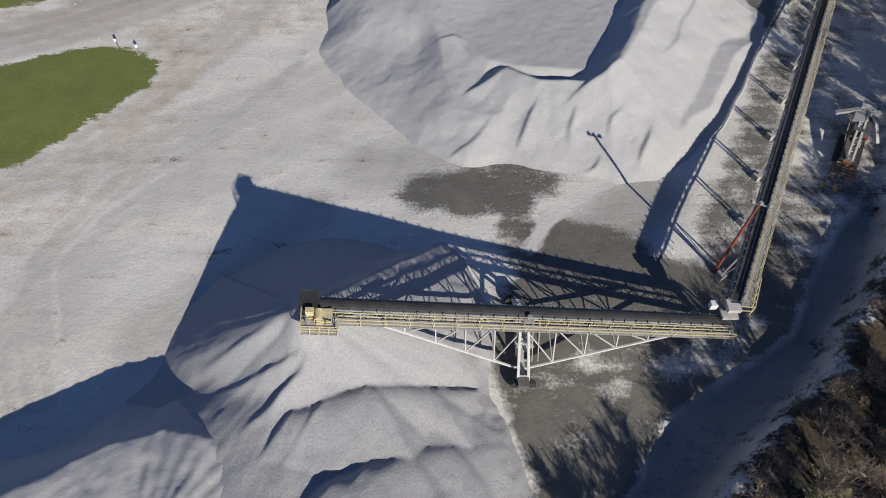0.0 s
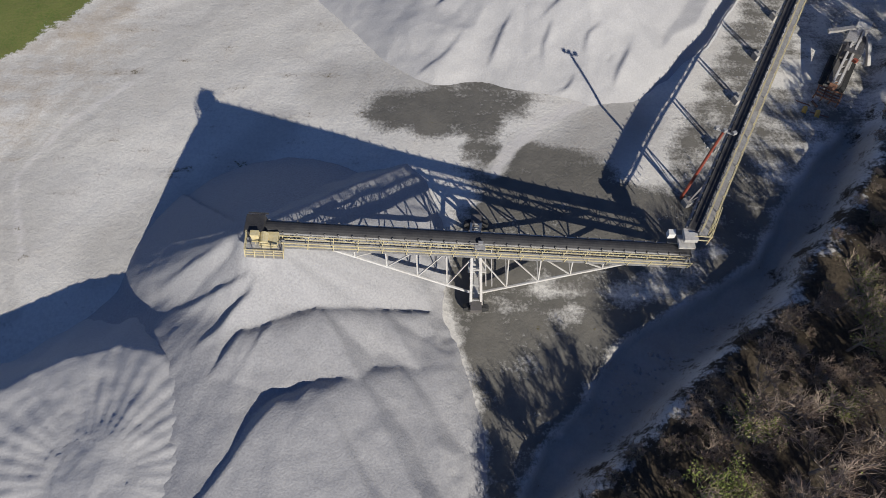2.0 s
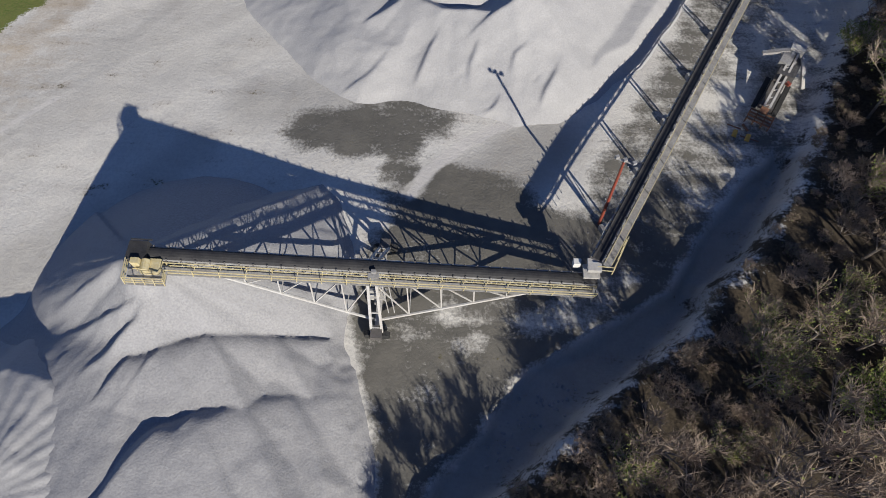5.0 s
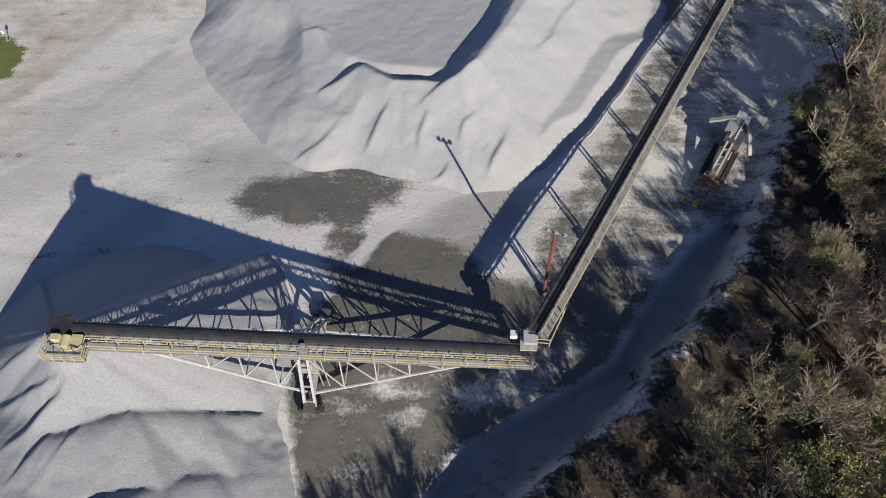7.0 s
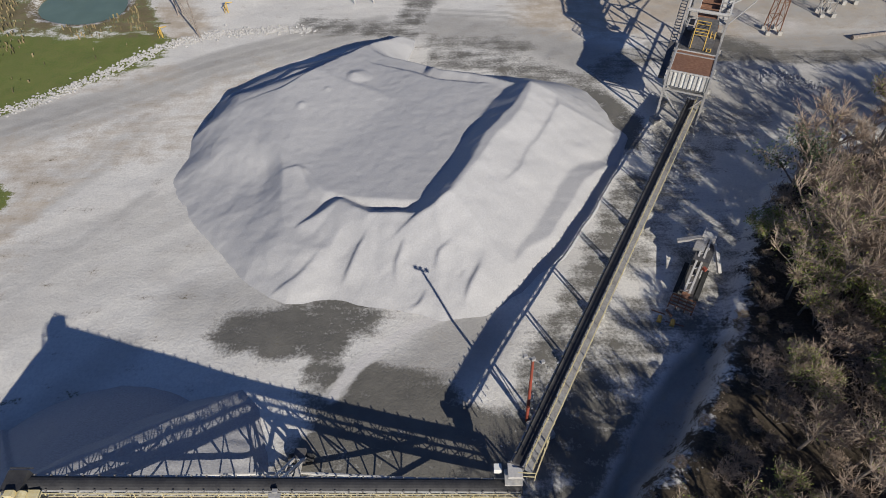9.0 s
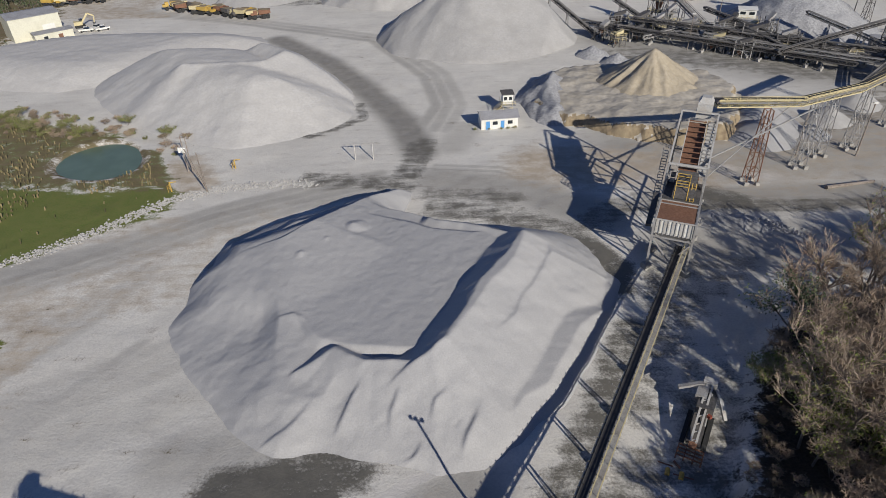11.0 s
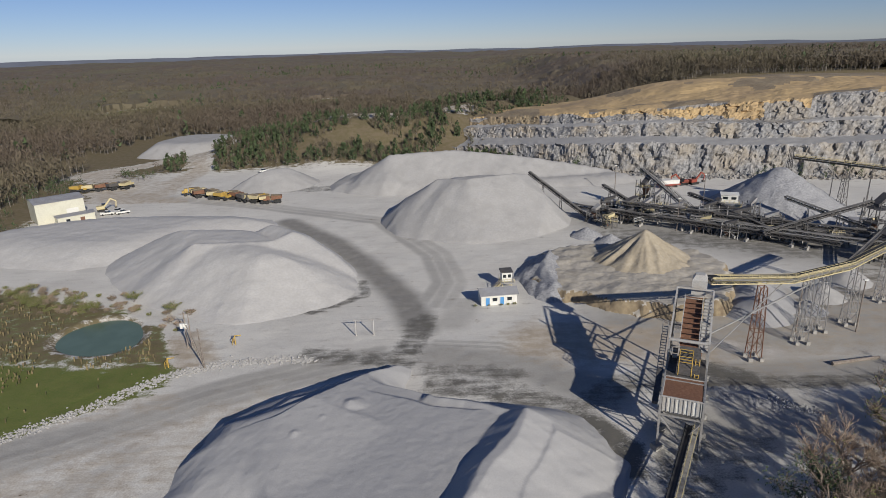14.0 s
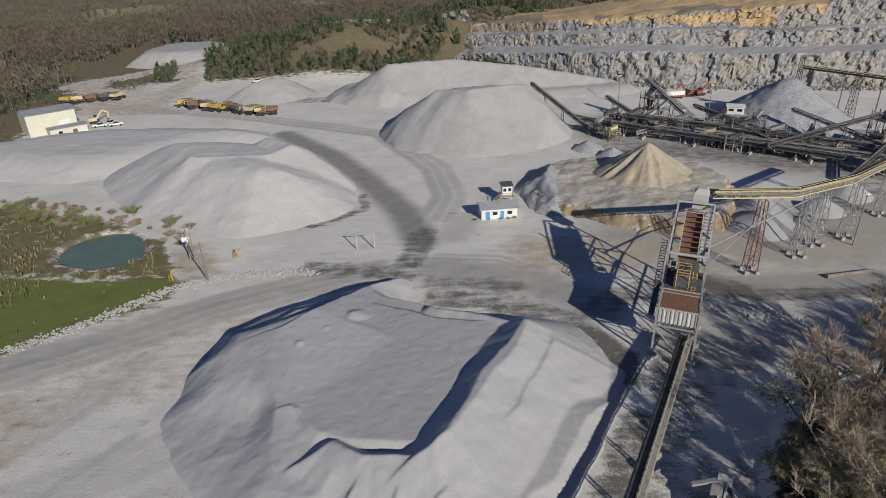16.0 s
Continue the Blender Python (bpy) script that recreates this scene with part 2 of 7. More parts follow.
# ---- building helpers ----
class Build:
    """Collects vertices and faces of one mesh, in world metres."""

    def __init__(self):
        self.v, self.f = [], []

    def add(self, verts, faces):
        k = len(self.v)
        self.v += [tuple(p) for p in verts]
        self.f += [tuple(i + k for i in q) for q in faces]
        return self

    def beam(self, a, b, w, h=None, up=(0, 0, 1)):
        """A bar of rectangular section from a to b."""
        a, b, h = Vector(a), Vector(b), h or w
        d = (b - a).normalized()
        s = d.cross(Vector(up))
        s = s.normalized() if s.length > 1e-3 else d.cross(Vector((0, 1, 0))).normalized()
        u = s.cross(d)
        p = [c + s * (i * w / 2) + u * (j * h / 2) for c in (a, b) for i, j in ((-1, -1), (1, -1), (1, 1), (-1, 1))]
        return self.add(p, [(0, 1, 2, 3), (7, 6, 5, 4), (0, 4, 5, 1), (1, 5, 6, 2), (2, 6, 7, 3), (3, 7, 4, 0)])

    def box(self, c, size, rz=0.0):
        x, y, z = size
        co, si = math.cos(radians(rz)), math.sin(radians(rz))
        p = [(c[0] + co * i * x / 2 - si * j * y / 2, c[1] + si * i * x / 2 + co * j * y / 2, c[2] + k * z / 2)
             for k in (-1, 1) for i, j in ((-1, -1), (1, -1), (1, 1), (-1, 1))]
        return self.add(p, [(3, 2, 1, 0), (4, 5, 6, 7), (0, 1, 5, 4), (1, 2, 6, 5), (2, 3, 7, 6), (3, 0, 4, 7)])

    def tube(self, a, b, r1, r2=None, n=8, caps=True):
        a, b = Vector(a), Vector(b)
        r2 = r1 if r2 is None else r2
        d = (b - a).normalized()
        s = d.cross(Vector((0, 0, 1)))
        s = s.normalized() if s.length > 1e-3 else Vector((1, 0, 0))
        u = s.cross(d)
        p = [c + (s * math.cos(2 * math.pi * i / n) + u * math.sin(2 * math.pi * i / n)) * r for c, r in ((a, r1), (b, r2)) for i in range(n)]
        fs = [(i, (i + 1) % n, n + (i + 1) % n, n + i) for i in range(n)]
        if caps:
            fs += [tuple(range(n))[::-1], tuple(range(n, 2 * n))]
        return self.add(p, fs)

    def loft(self, rings, closed=True, caps=True):
        n = len(rings[0])
        p = [q for r in rings for q in r]
        fs = []
        for k in range(len(rings) - 1):
            for i in range(n if closed else n - 1):
                j = (i + 1) % n
                fs.append((k * n + i, k * n + j, (k + 1) * n + j, (k + 1) * n + i))
        if caps and closed:
            fs += [tuple(range(n))[::-1], tuple(range((len(rings) - 1) * n, len(rings) * n))]
        return self.add(p, fs)


def thing(name, base, label, category, group=""):
    ob = new(name)
    ob.empty_display_size = 0.5
    ob.location = base
    return tagged(ob, label, category, group)


def part(name, b, material, parent, label="", smooth=False):
    """Links a Build as one mesh under a thing or a part; the mesh is in the thing's own place."""
    root = parent
    while root.parent:
        root = root.parent
    o = root.location if root else Vector((0, 0, 0))
    me = bpy.data.meshes.new(name)
    me.from_pydata([(x - o.x, y - o.y, z - o.z) for x, y, z in b.v], [], b.f)
    me.materials.append(material)
    if smooth:
        me.polygons.foreach_set("use_smooth", [True] * len(me.polygons))
    me.update()
    ob = new(name, me)
    ob.parent = parent
    return tagged(ob, label) if label else ob


def single(name, b, material, label, category, base=None, kind="", group="", smooth=False):
    """A thing that is one plain mesh."""
    base = Vector(base or (0, 0, 0))
    me = bpy.data.meshes.new(name)
    me.from_pydata([(x - base.x, y - base.y, z - base.z) for x, y, z in b.v], [], b.f)
    me.materials.append(material)
    if smooth:
        me.polygons.foreach_set("use_smooth", [True] * len(me.polygons))
    ob = new(name, me)
    ob.location = base
    return tagged(ob, label, category, group, kind)


# ---- fields: heights and masks over the plan ----
def value_noise(x, y, seed=0):
    """Smooth noise in -1..1 over arrays of plan points."""
    xi, yi = np.floor(x).astype(np.int64), np.floor(y).astype(np.int64)
    fx, fy = x - xi, y - yi
    fx, fy = fx * fx * (3 - 2 * fx), fy * fy * (3 - 2 * fy)

    def h(a, b):
        k = (a * 374761393 + b * 668265263 + seed * 974634777) & 0x7FFFFFFF
        k = ((k ^ (k >> 13)) * 1274126177) & 0x7FFFFFFF
        return ((k ^ (k >> 16)) & 0xFFFF) / 32767.5 - 1
    return (h(xi, yi) * (1 - fx) + h(xi + 1, yi) * fx) * (1 - fy) + (h(xi, yi + 1) * (1 - fx) + h(xi + 1, yi + 1) * fx) * fy


def fractal(x, y, scale, octaves=4, seed=0, gain=0.5):
    out, amp = np.zeros_like(x, dtype=float), 1.0
    for k in range(octaves):
        out += amp * value_noise(x * scale * 2 ** k + 17.3 * k, y * scale * 2 ** k - 9.1 * k, seed + k)
        amp *= gain
    return out


def seg_dist(x, y, a, b):
    """Distance from plan points to a segment, and how far along it."""
    dx, dy = b[0] - a[0], b[1] - a[1]
    t = np.clip(((x - a[0]) * dx + (y - a[1]) * dy) / (dx * dx + dy * dy + 1e-9), 0, 1)
    return np.hypot(x - a[0] - t * dx, y - a[1] - t * dy), t


def line_dist(x, y, pts):
    d = np.full(np.shape(x), 1e9)
    for a, b in zip(pts, pts[1:]):
        d = np.minimum(d, seg_dist(x, y, a, b)[0])
    return d


def inside(x, y, poly):
    c = np.zeros(np.shape(x), bool)
    for (x1, y1), (x2, y2) in zip(poly, poly[1:] + poly[:1]):
        hit = ((y1 > y) != (y2 > y)) & (x < (x2 - x1) * (y - y1) / (y2 - y1 + 1e-12) + x1)
        c ^= hit
    return c


def poly_dist(x, y, poly):
    """Signed distance to a polygon's outline, positive inside."""
    d = line_dist(x, y, poly + poly[:1])
    return np.where(inside(x, y, poly), d, -d)


def rounded(poly, times=2):
    for _ in range(times):
        out = []
        for (x1, y1), (x2, y2) in zip(poly, poly[1:] + poly[:1]):
            out += [(0.75 * x1 + 0.25 * x2, 0.75 * y1 + 0.25 * y2), (0.25 * x1 + 0.75 * x2, 0.25 * y1 + 0.75 * y2)]
        poly = out
    return poly


def step(a, b, v):
    t = np.clip((v - a) / (b - a), 0, 1)
    return t * t * (3 - 2 * t)


CHANNEL = [(4, -30), (9, 0), (14, 10.5), (18.4, 15), (21.5, 20.4), (25.4, 23.2), (32.2, 26.9), (37.6, 30.4), (39.9, 34.3), (44.2, 40), (48, 44.6), (52, 49), (54.5, 48.5), (50, 41), (45, 34.4), (41, 30.2), (37, 25.4), (31.8, 21), (28.4, 18.6), (26, 15.6), (23, 13), (19.2, 9.9), (14.9, 5.4), (9.4, -4.6), (8, -30)]
FOREST = [(14, -60), (9, -4), (14.5, 6.0), (18.8, 10.5), (22.6, 13.6), (25.6, 16.2), (28.0, 19.2), (31.4, 21.6), (36.6, 26), (40.6, 30.8), (44.5, 35), (49.5, 41.5), (52.5, 47), (57.0, 55), (61.5, 65), (69.5, 76.0), (78, 81), (90, 84.5), (112, 90), (135, 92), (170, 96), (240, 90), (240, -60)]
GRASS = rounded([(-66, 75), (-59.6, 78.6), (-51.3, 80), (-44.6, 77.5), (-42.2, 74), (-44.6, 68.6), (-51, 61.2), (-58.2, 54), (-75, 42), (-90, 60), (-80, 72)])
MARSH = [(-110, 75), (-55, 96), (-40, 108.5), (-33, 117.5), (-36, 127), (-44, 141), (-60, 152), (-80, 160), (-110, 170), (-150, 190), (-150, 80)]
CLEARING = [[(-98, 270), (-126, 284), (-146, 312), (-162, 332), (-163, 348), (-152, 362), (-136, 384)], [(-108, 288), (-110, 340), (-124, 384)]]
POND = rounded([(-67, 132.0), (-68.5, 142), (-62, 149), (-53, 148.5), (-46.6, 139.5), (-46.6, 130.5), (-55, 127)])


def ground_height(x, y):
    x, y = np.asarray(x, float), np.asarray(y, float)
    z = 1.7 * np.exp(-(((x - 8) / 34) ** 2 + ((y - 34) / 32) ** 2))
    z = z + 0.10 * fractal(x, y, 0.12, 4, 3) * step(400, 150, np.hypot(x, y - 80))
    d = poly_dist(x, y, CHANNEL) + 0.5 * fractal(x, y, 0.4, 3, 8)
    z = z - 1.2 * step(-0.3, 0.5, d) + 0.22 * step(0.5, 2, d) * fractal(x, y, 0.6, 3, 12)
    f = poly_dist(x, y, FOREST) + 0.6 * fractal(x, y, 0.35, 3, 14)
    z = z + (1.2 + 2.3 * step(52, 43, y)) * step(-0.4, 1.6, f)
    z = z - 1.3 * step(-0.5, 2.0, poly_dist(x, y, POND))
    # scrub hill in front of the woods
    for a, b, h, w in (((-98, 384, 0), (-70, 388, 0), 9, 28), ((-75, 392, 0), (-40, 392, 0), 14, 40), ((-40, 395, 0), (40, 425, 0), 22, 46), ((30, 440, 0), (110, 470, 0), 24, 46)):
        hill = h * np.exp(-(seg_dist(x, y, a, b)[0] / w) ** 2 * 1.3)
        z = np.where(hill > 0.3, np.maximum(z, hill - 0.3 + 1.2 * fractal(x, y, 0.05, 3, 5) * step(320, 360, y)), z)
    # land behind the pit, and the rolling country beyond
    z = z + 33 * step(430, 520, y) * step(120, 250, x) * step(2200, 900, np.hypot(x, y))
    far = step(500, 1500, np.hypot(x, y))
    z = z + far * (10 * fractal(x, y, 0.0011, 3, 21))
    return z


def mesh_grid(name, xs, ys, z, material, keep=None, masks=None, smooth=True):
    """One mesh over a grid of plan lines, with masks as point attributes."""
    nx, ny = len(xs), len(ys)
    gx, gy = np.meshgrid(xs, ys)
    co = np.stack([gx.ravel(), gy.ravel(), np.asarray(z).ravel()], 1)
    idx = np.arange(nx * ny).reshape(ny, nx)
    q = np.stack([idx[:-1, :-1].ravel(), idx[:-1, 1:].ravel(), idx[1:, 1:].ravel(), idx[1:, :-1].ravel()], 1)
    if keep is not None:
        q = q[keep.ravel()[q].any(1)]
        used = np.unique(q)
        back = np.zeros(nx * ny, np.int64)
        back[used] = np.arange(len(used))
        q, co = back[q], co[used]
        if masks:
            masks = {k: np.asarray(v).ravel()[used] for k, v in masks.items()}
    me = bpy.data.meshes.new(name)
    me.vertices.add(len(co))
    me.vertices.foreach_set("co", co.astype(np.float32).ravel())
    me.loops.add(q.size)
    me.loops.foreach_set("vertex_index", q.astype(np.int32).ravel())
    me.polygons.add(len(q))
    me.polygons.foreach_set("loop_start", np.arange(0, q.size, 4, dtype=np.int32))
    me.polygons.foreach_set("use_smooth", np.full(len(q), smooth))
    me.update(calc_edges=True)
    for k, v in (masks or {}).items():
        a = me.attributes.new(k, "FLOAT", "POINT")
        a.data.foreach_set("value", np.asarray(v, np.float32).ravel())
    me.materials.append(material)
    return new(name, me)


def grown(lo, hi, fine, far, factor=1.13):
    """Plan lines: even between lo and hi, then ever wider out to far."""
    mid = list(np.arange(lo, hi, fine))
    up, down, s = [hi], [], fine
    while up[-1] < far:
        s *= factor
        up.append(up[-1] + s)
    p, s = lo, fine
    while p > -far:
        s *= factor
        p -= s
        down.append(p)
    return np.array(down[::-1] + mid + up)


# ---- ground ----
gxs, gys = grown(-78, 114, 0.68, 4700), grown(-6, 250, 0.68, 4700)
GX, GY = np.meshgrid(gxs, gys)


def blobs(items):
    """Mask from streaks: (points, half width, strength)."""
    m = np.zeros_like(GX)
    for pts, w, s in items:
        m = np.maximum(m, s * step(w * 1.5, w * 0.4, line_dist(GX, GY, pts)))
    return m


def haul_lines(pts, n, gap, w, s):
    """Parallel wheel lines along a haul road."""
    out = []
    for k in range(n):
        o = (k - (n - 1) / 2) * gap
        off = []
        for i, q in enumerate(pts):
            a, b = pts[max(0, i - 1)], pts[min(len(pts) - 1, i + 1)]
            ln = math.hypot(b[0] - a[0], b[1] - a[1])
            off.append((q[0] - (b[1] - a[1]) / ln * o, q[1] + (b[0] - a[0]) / ln * o))
        out.append((off, w, s * (0.7 + 0.3 * ((k * 37) % 5) / 4)))
    return out


damp = blobs([
    ([(6.6, 29), (7.0, 24), (9.0, 18), (10.4, 12), (10.4, 2)], 2.0, 1.0),
    ([(-2.5, 49.5), (4, 51), (11, 52)], 3.4, 0.95), ([(2, 47.5), (9, 48), (8, 43)], 2.4, 0.9), ([(9, 41), (13, 42.5), (19, 40), (22, 36)], 4.0, 0.95), ([(8, 34), (18, 34), (26, 32)], 4.5, 0.85),
    ([(8.5, 28), (9.5, 22), (11.5, 15), (12.5, 8), (10, 0)], 3.4, 0.95), ([(14, 24), (18, 22), (20, 26)], 3.4, 0.62), ([(20, 27), (28, 30), (33, 33)], 3.4, 0.6), ([(32, 34), (38, 46)], 4.0, 0.66),
    ([(30, 40), (38, 53), (50, 76)], 3.0, 0.72), ([(46, 62), (56, 78), (58, 88)], 4, 0.5), ([(50, 50), (54, 56), (58, 66)], 4.5, 0.55), ([(64, 86), (72, 92)], 4, 0.45),
    ([(-6, 126), (2, 124), (13, 122), (16, 133), (17, 142)], 3.4, 0.6), ([(14, 122), (16, 132), (18, 142)], 3.4, 0.62),
    ([(22, 112), (36, 108), (44, 103)], 4.5, 0.62), ([(20, 118), (36, 116)], 3.0, 0.55), ([(47, 99), (51.5, 92), (50.5, 86)], 3, 0.9), ([(50, 106), (58, 112)], 4, 0.55),
    ([(62, 110), (74, 112), (86, 110), (120, 110)], 2.8, 0.62), ([(70, 118), (80, 112)], 3.4, 0.85),
    ([(-30, 150), (-10, 148), (2, 158), (0, 168)], 1.6, 0.6), ([(-45, 290), (-10, 285)], 7, 0.55), ([(60, 80), (64, 90)], 3, 0.45),
    ([(40, 40), (46, 52)], 4, 0.6), ([(52, 50), (52, 45)], 3, 0.75), ([(100, 140), (120, 150), (140, 165)], 5, 0.45), ([(80, 205), (110, 195), (140, 180)], 9, 0.5),
])
DAMP_FLAT = rounded([(5, 27), (8.5, 20), (10.5, 8), (9, -8), (13, 0), (17, 12), (22, 20), (28, 24), (37, 30), (42, 40), (38, 46), (31, 38), (26, 40), (20, 45), (10, 45), (7, 38)], 1)
damp = np.maximum(damp, 0.95 * step(-2.5, 1.5, poly_dist(GX, GY, DAMP_FLAT)))
damp = damp - 0.5 * blobs([([(14.5, 27), (17, 26.5), (21, 28)], 1.5, 0.6), ([(15, 22.5), (18, 24)], 1.2, 0.7), ([(23, 26.5), (28, 28.5), (33, 32)], 1.8, 0.8), ([(17, 47), (24, 46), (27, 42)], 3.0, 0.9), ([(2, 34), (6, 40)], 3.2, 0.9)])
stain_shade = blobs([
    ([(17, 138), (12, 156), (0, 180), (-14, 205), (-36, 232)], 4.6, 1.0), ([(16, 150), (4, 176), (-10, 202)], 1.6, 1.0), ([(70, 135), (110, 135), (150, 150)], 16, 0.75), ([(90, 225), (120, 200), (160, 180)], 22, 0.8), ([(64, 96), (84, 98), (110, 96)], 8, 0.6), ([(66, 112), (100, 114), (150, 112)], 6, 0.8),
    ([(-46, 36), (-38, 46), (-30, 56), (-14, 64)], 4, 0.2), ([(-32, 30), (-24, 36)], 4.0, 0.4), ([(-16, 62), (-8, 68)], 4, 0.25), ([(-50, 24), (-44, 34)], 4, 0.3), ([(-22, 40), (-16, 47)], 2.5, 0.3), ([(12, 40), (19, 43), (25, 49)], 4.5, 0.65),
    ([(-10, 54), (4, 56)], 4, 0.45), ([(-60, 92), (-30, 104)], 3, 0.6), ([(22, 124), (40, 118), (52, 108)], 6, 0.7), ([(24, 140), (28, 150)], 4, 0.4),
] + haul_lines([(-90, 72), (-62, 84), (-40, 97), (-22, 110), (-4, 119), (10, 124)], 4, 2.6, 1.5, 0.7) + haul_lines([(-44, 30), (-46, 40), (-40, 52), (-28, 62), (-20, 74)], 3, 2.4, 1.0, 0.35)
  + haul_lines([(-42, 22), (-47, 32), (-44, 42), (-38, 47)], 3, 2.0, 0.7, 0.4) + haul_lines([(-30, 95), (-34, 82), (-42, 70), (-50, 60)], 3, 2.6, 1.2, 0.35)
  + haul_lines([(60, 113), (80, 114), (110, 112), (140, 116)], 5, 1.5, 0.5, 0.9) + haul_lines([(20, 128), (34, 126), (46, 116)], 4, 2, 0.6, 0.7) + haul_lines([(-6, 80), (-20, 70), (-36, 62), (-60, 50)], 3, 3.0, 1.4, 0.3)
  + haul_lines([(20, 150), (24, 166), (20, 190), (0, 230), (-60, 262), (-120, 285)], 3, 3.4, 1.6, 0.55))
BAND = [(9.8, 41), (11.9, 44.7), (15.6, 48.2), (19.5, 51.0), (22.5, 52.4)]
damp = damp - 1.3 * blobs([(BAND, 0.8, 1.0)])
bed = step(-1.2, 0.4, poly_dist(GX, GY, CHANNEL))
# shade of bank and trees put into the channel bed as darker colour
damp, stain_shade = damp * (1 - bed), stain_shade * (1 - bed) + 0.72 * bed
light = blobs([(BAND, 0.75, 1.0), ([(-42, 30), (-46, 40), (-42, 48), (-36, 54)], 0.5, 0.7),
               ([(13, 27.5), (17, 27), (20, 29)], 1.6, 0.5), ([(11, 18.5), (12.5, 16), (15.5, 12.5)], 0.5, 0.9), ([(28, 29), (33, 33)], 1.5, 0.45), ([(-50, 104), (-32, 119.5), (-17, 124.5), (-6, 124)], 1.5, 0.8), ([(62, 120), (75, 128), (90, 122)], 3, 0.4)])
warm = blobs([([(-60, 66), (-30, 92), (-10, 104)], 9, 0.42), ([(-60, 40), (-45, 60)], 9, 0.40), ([(-80, 88), (-40, 84), (-20, 90)], 6, 0.45), ([(-70, 100), (-30, 108)], 4, 0.4), ([(-44, 62), (-38, 76), (-46, 84)], 3.2, 0.6), ([(45, 130), (60, 128), (72, 124)], 10, 0.85), ([(80, 130), (120, 140), (160, 160)], 18, 0.5),
              ([(-30, 124), (-36, 134)], 5, 0.8), ([(-150, 270), (-110, 290), (-150, 340)], 12, 0.5)])
grass = 0.5 + 0.5 * np.clip(poly_dist(GX, GY, GRASS) / 1.2, -1, 1)
grass = np.maximum(grass, blobs([([(-80, 98), (-55, 108), (-40, 117)], 8, 1.0), ([(-70, 128), (-72, 142), (-60, 150)], 4, 0.7), ([(-46, 128), (-44, 134)], 3, 0.8), ([(-310, 640), (-310, 745)], 36, 1.0), ([(-118, 715), (-118, 805)], 24, 1.0)]))
marsh = 0.5 + 0.5 * np.clip(poly_dist(GX, GY, MARSH) / 1.5, -1, 1)
low = step(112, 121, GY + 0.12 * GX)
grass = np.where(poly_dist(GX, GY, POND) > -1, 0, np.maximum(grass, marsh * (1 - low)))
grass = np.where(poly_dist(GX, GY, POND) > -1, grass, np.maximum(grass, 0.78 * marsh * low))
scrub = np.maximum(0.60 * marsh * low, step(326, 350, GY) * step(-200, -150, GX - 0.25 * (GY - 330)) * step(160, 120, GX))
scrub = np.maximum(scrub, step(-132, -146, GX) * step(150, 190, GY) * (GY > 150))
litter = 0.5 + 0.5 * np.clip((poly_dist(GX, GY, FOREST) - 1.5) / 3, -1, 1)
litter = np.maximum(litter, step(-10, -30, GY))
scrub = np.maximum(scrub, np.maximum(step(430, 480, GY + 0.2 * GX), np.maximum(step(-170, -185, GX), step(260, 300, GX))))
road_in = np.minimum(line_dist(GX, GY, CLEARING[0]) - 3, line_dist(GX, GY, CLEARING[1])) + 2.5 * fractal(GX, GY, 0.06, 3, 19)
scrub = scrub * step(4.5, 8, road_in)
warm = np.maximum(warm, np.maximum(0.7 * step(9, 4, road_in) * (GY > 268), 0.9 * step(7, 2, line_dist(GX, GY, [(-60, 402), (-20, 402), (20, 418), (60, 440)]) + 3 * fractal(GX, GY, 0.05, 3, 23))))
scrub = np.minimum(scrub, 1 - 0.8 * step(7, 2, line_dist(GX, GY, [(-60, 402), (-20, 402), (20, 418), (60, 440)]) + 3 * fractal(GX, GY, 0.05, 3, 23)))
litter, scrub = np.where(grass > 0.6, 0, litter), np.where((grass > 0.6) & (GY > 500), 0, scrub)
ground = mesh_grid("ground", gxs, gys, ground_height(GX, GY), M_GROUND, None,
                   {"damp": damp, "stain_shade": stain_shade, "light": light, "warm": warm, "grass": grass, "scrub": scrub, "litter": litter})
tagged(ground, "dusty pale crushed-stone quarry yard with damp patches and grass", "ground", "", "structure")
pw = Build().add([(x, y, -0.75) for x, y in POND], [tuple(range(len(POND)))])
pond = single("water", pw, M_POND, "small murky green pond among dry reeds", "pond", (-57, 138, -0.75), "structure")


# ---- stockpiles ----
def pile(name, label, box, res, height, material, keep_all=False):
    """A heap of loose stone over a rectangle of the plan; height(x, y) gives its surface."""
    xs, ys = np.arange(box[0], box[1], res), np.arange(box[2], box[3], res)
    x, y = np.meshgrid(xs, ys)
    g = ground_height(x, y)
    z = height(x, y)
    top = z > g + 0.02
    z = np.maximum(z, g - 0.35)
    ob = mesh_grid(name, xs, ys, z, material, top)
    return tagged(ob, label, "stockpile", "stockpiles")


def ridge(x, y, pts, slope=0.72, slope_s=None):
    """Surface falling to both sides of a crest line of (x, y, z); slope_s where it falls more gently to the south."""
    h = np.full(np.shape(x), -50.0)
    for a, b in zip(pts, pts[1:]):
        d, t = seg_dist(x, y, a, b)
        s = slope
        if slope_s is not None:
            yc = a[1] + t * (b[1] - a[1])
            w = step(-0.5, 0.5, (yc - y) / (d + 0.3))
            s = slope * (1 - w) + slope_s * w
        h = np.maximum(h, a[2] + t * (b[2] - a[2]) - s * d)
    return h


def tops(*hs, soft=0.25):
    """Smooth maximum."""
    out = hs[0]
    for h in hs[1:]:
        k = np.clip(0.5 + 0.5 * (h - out) / soft, 0, 1)
        out = out * (1 - k) + h * k + soft * k * (1 - k)
    return out


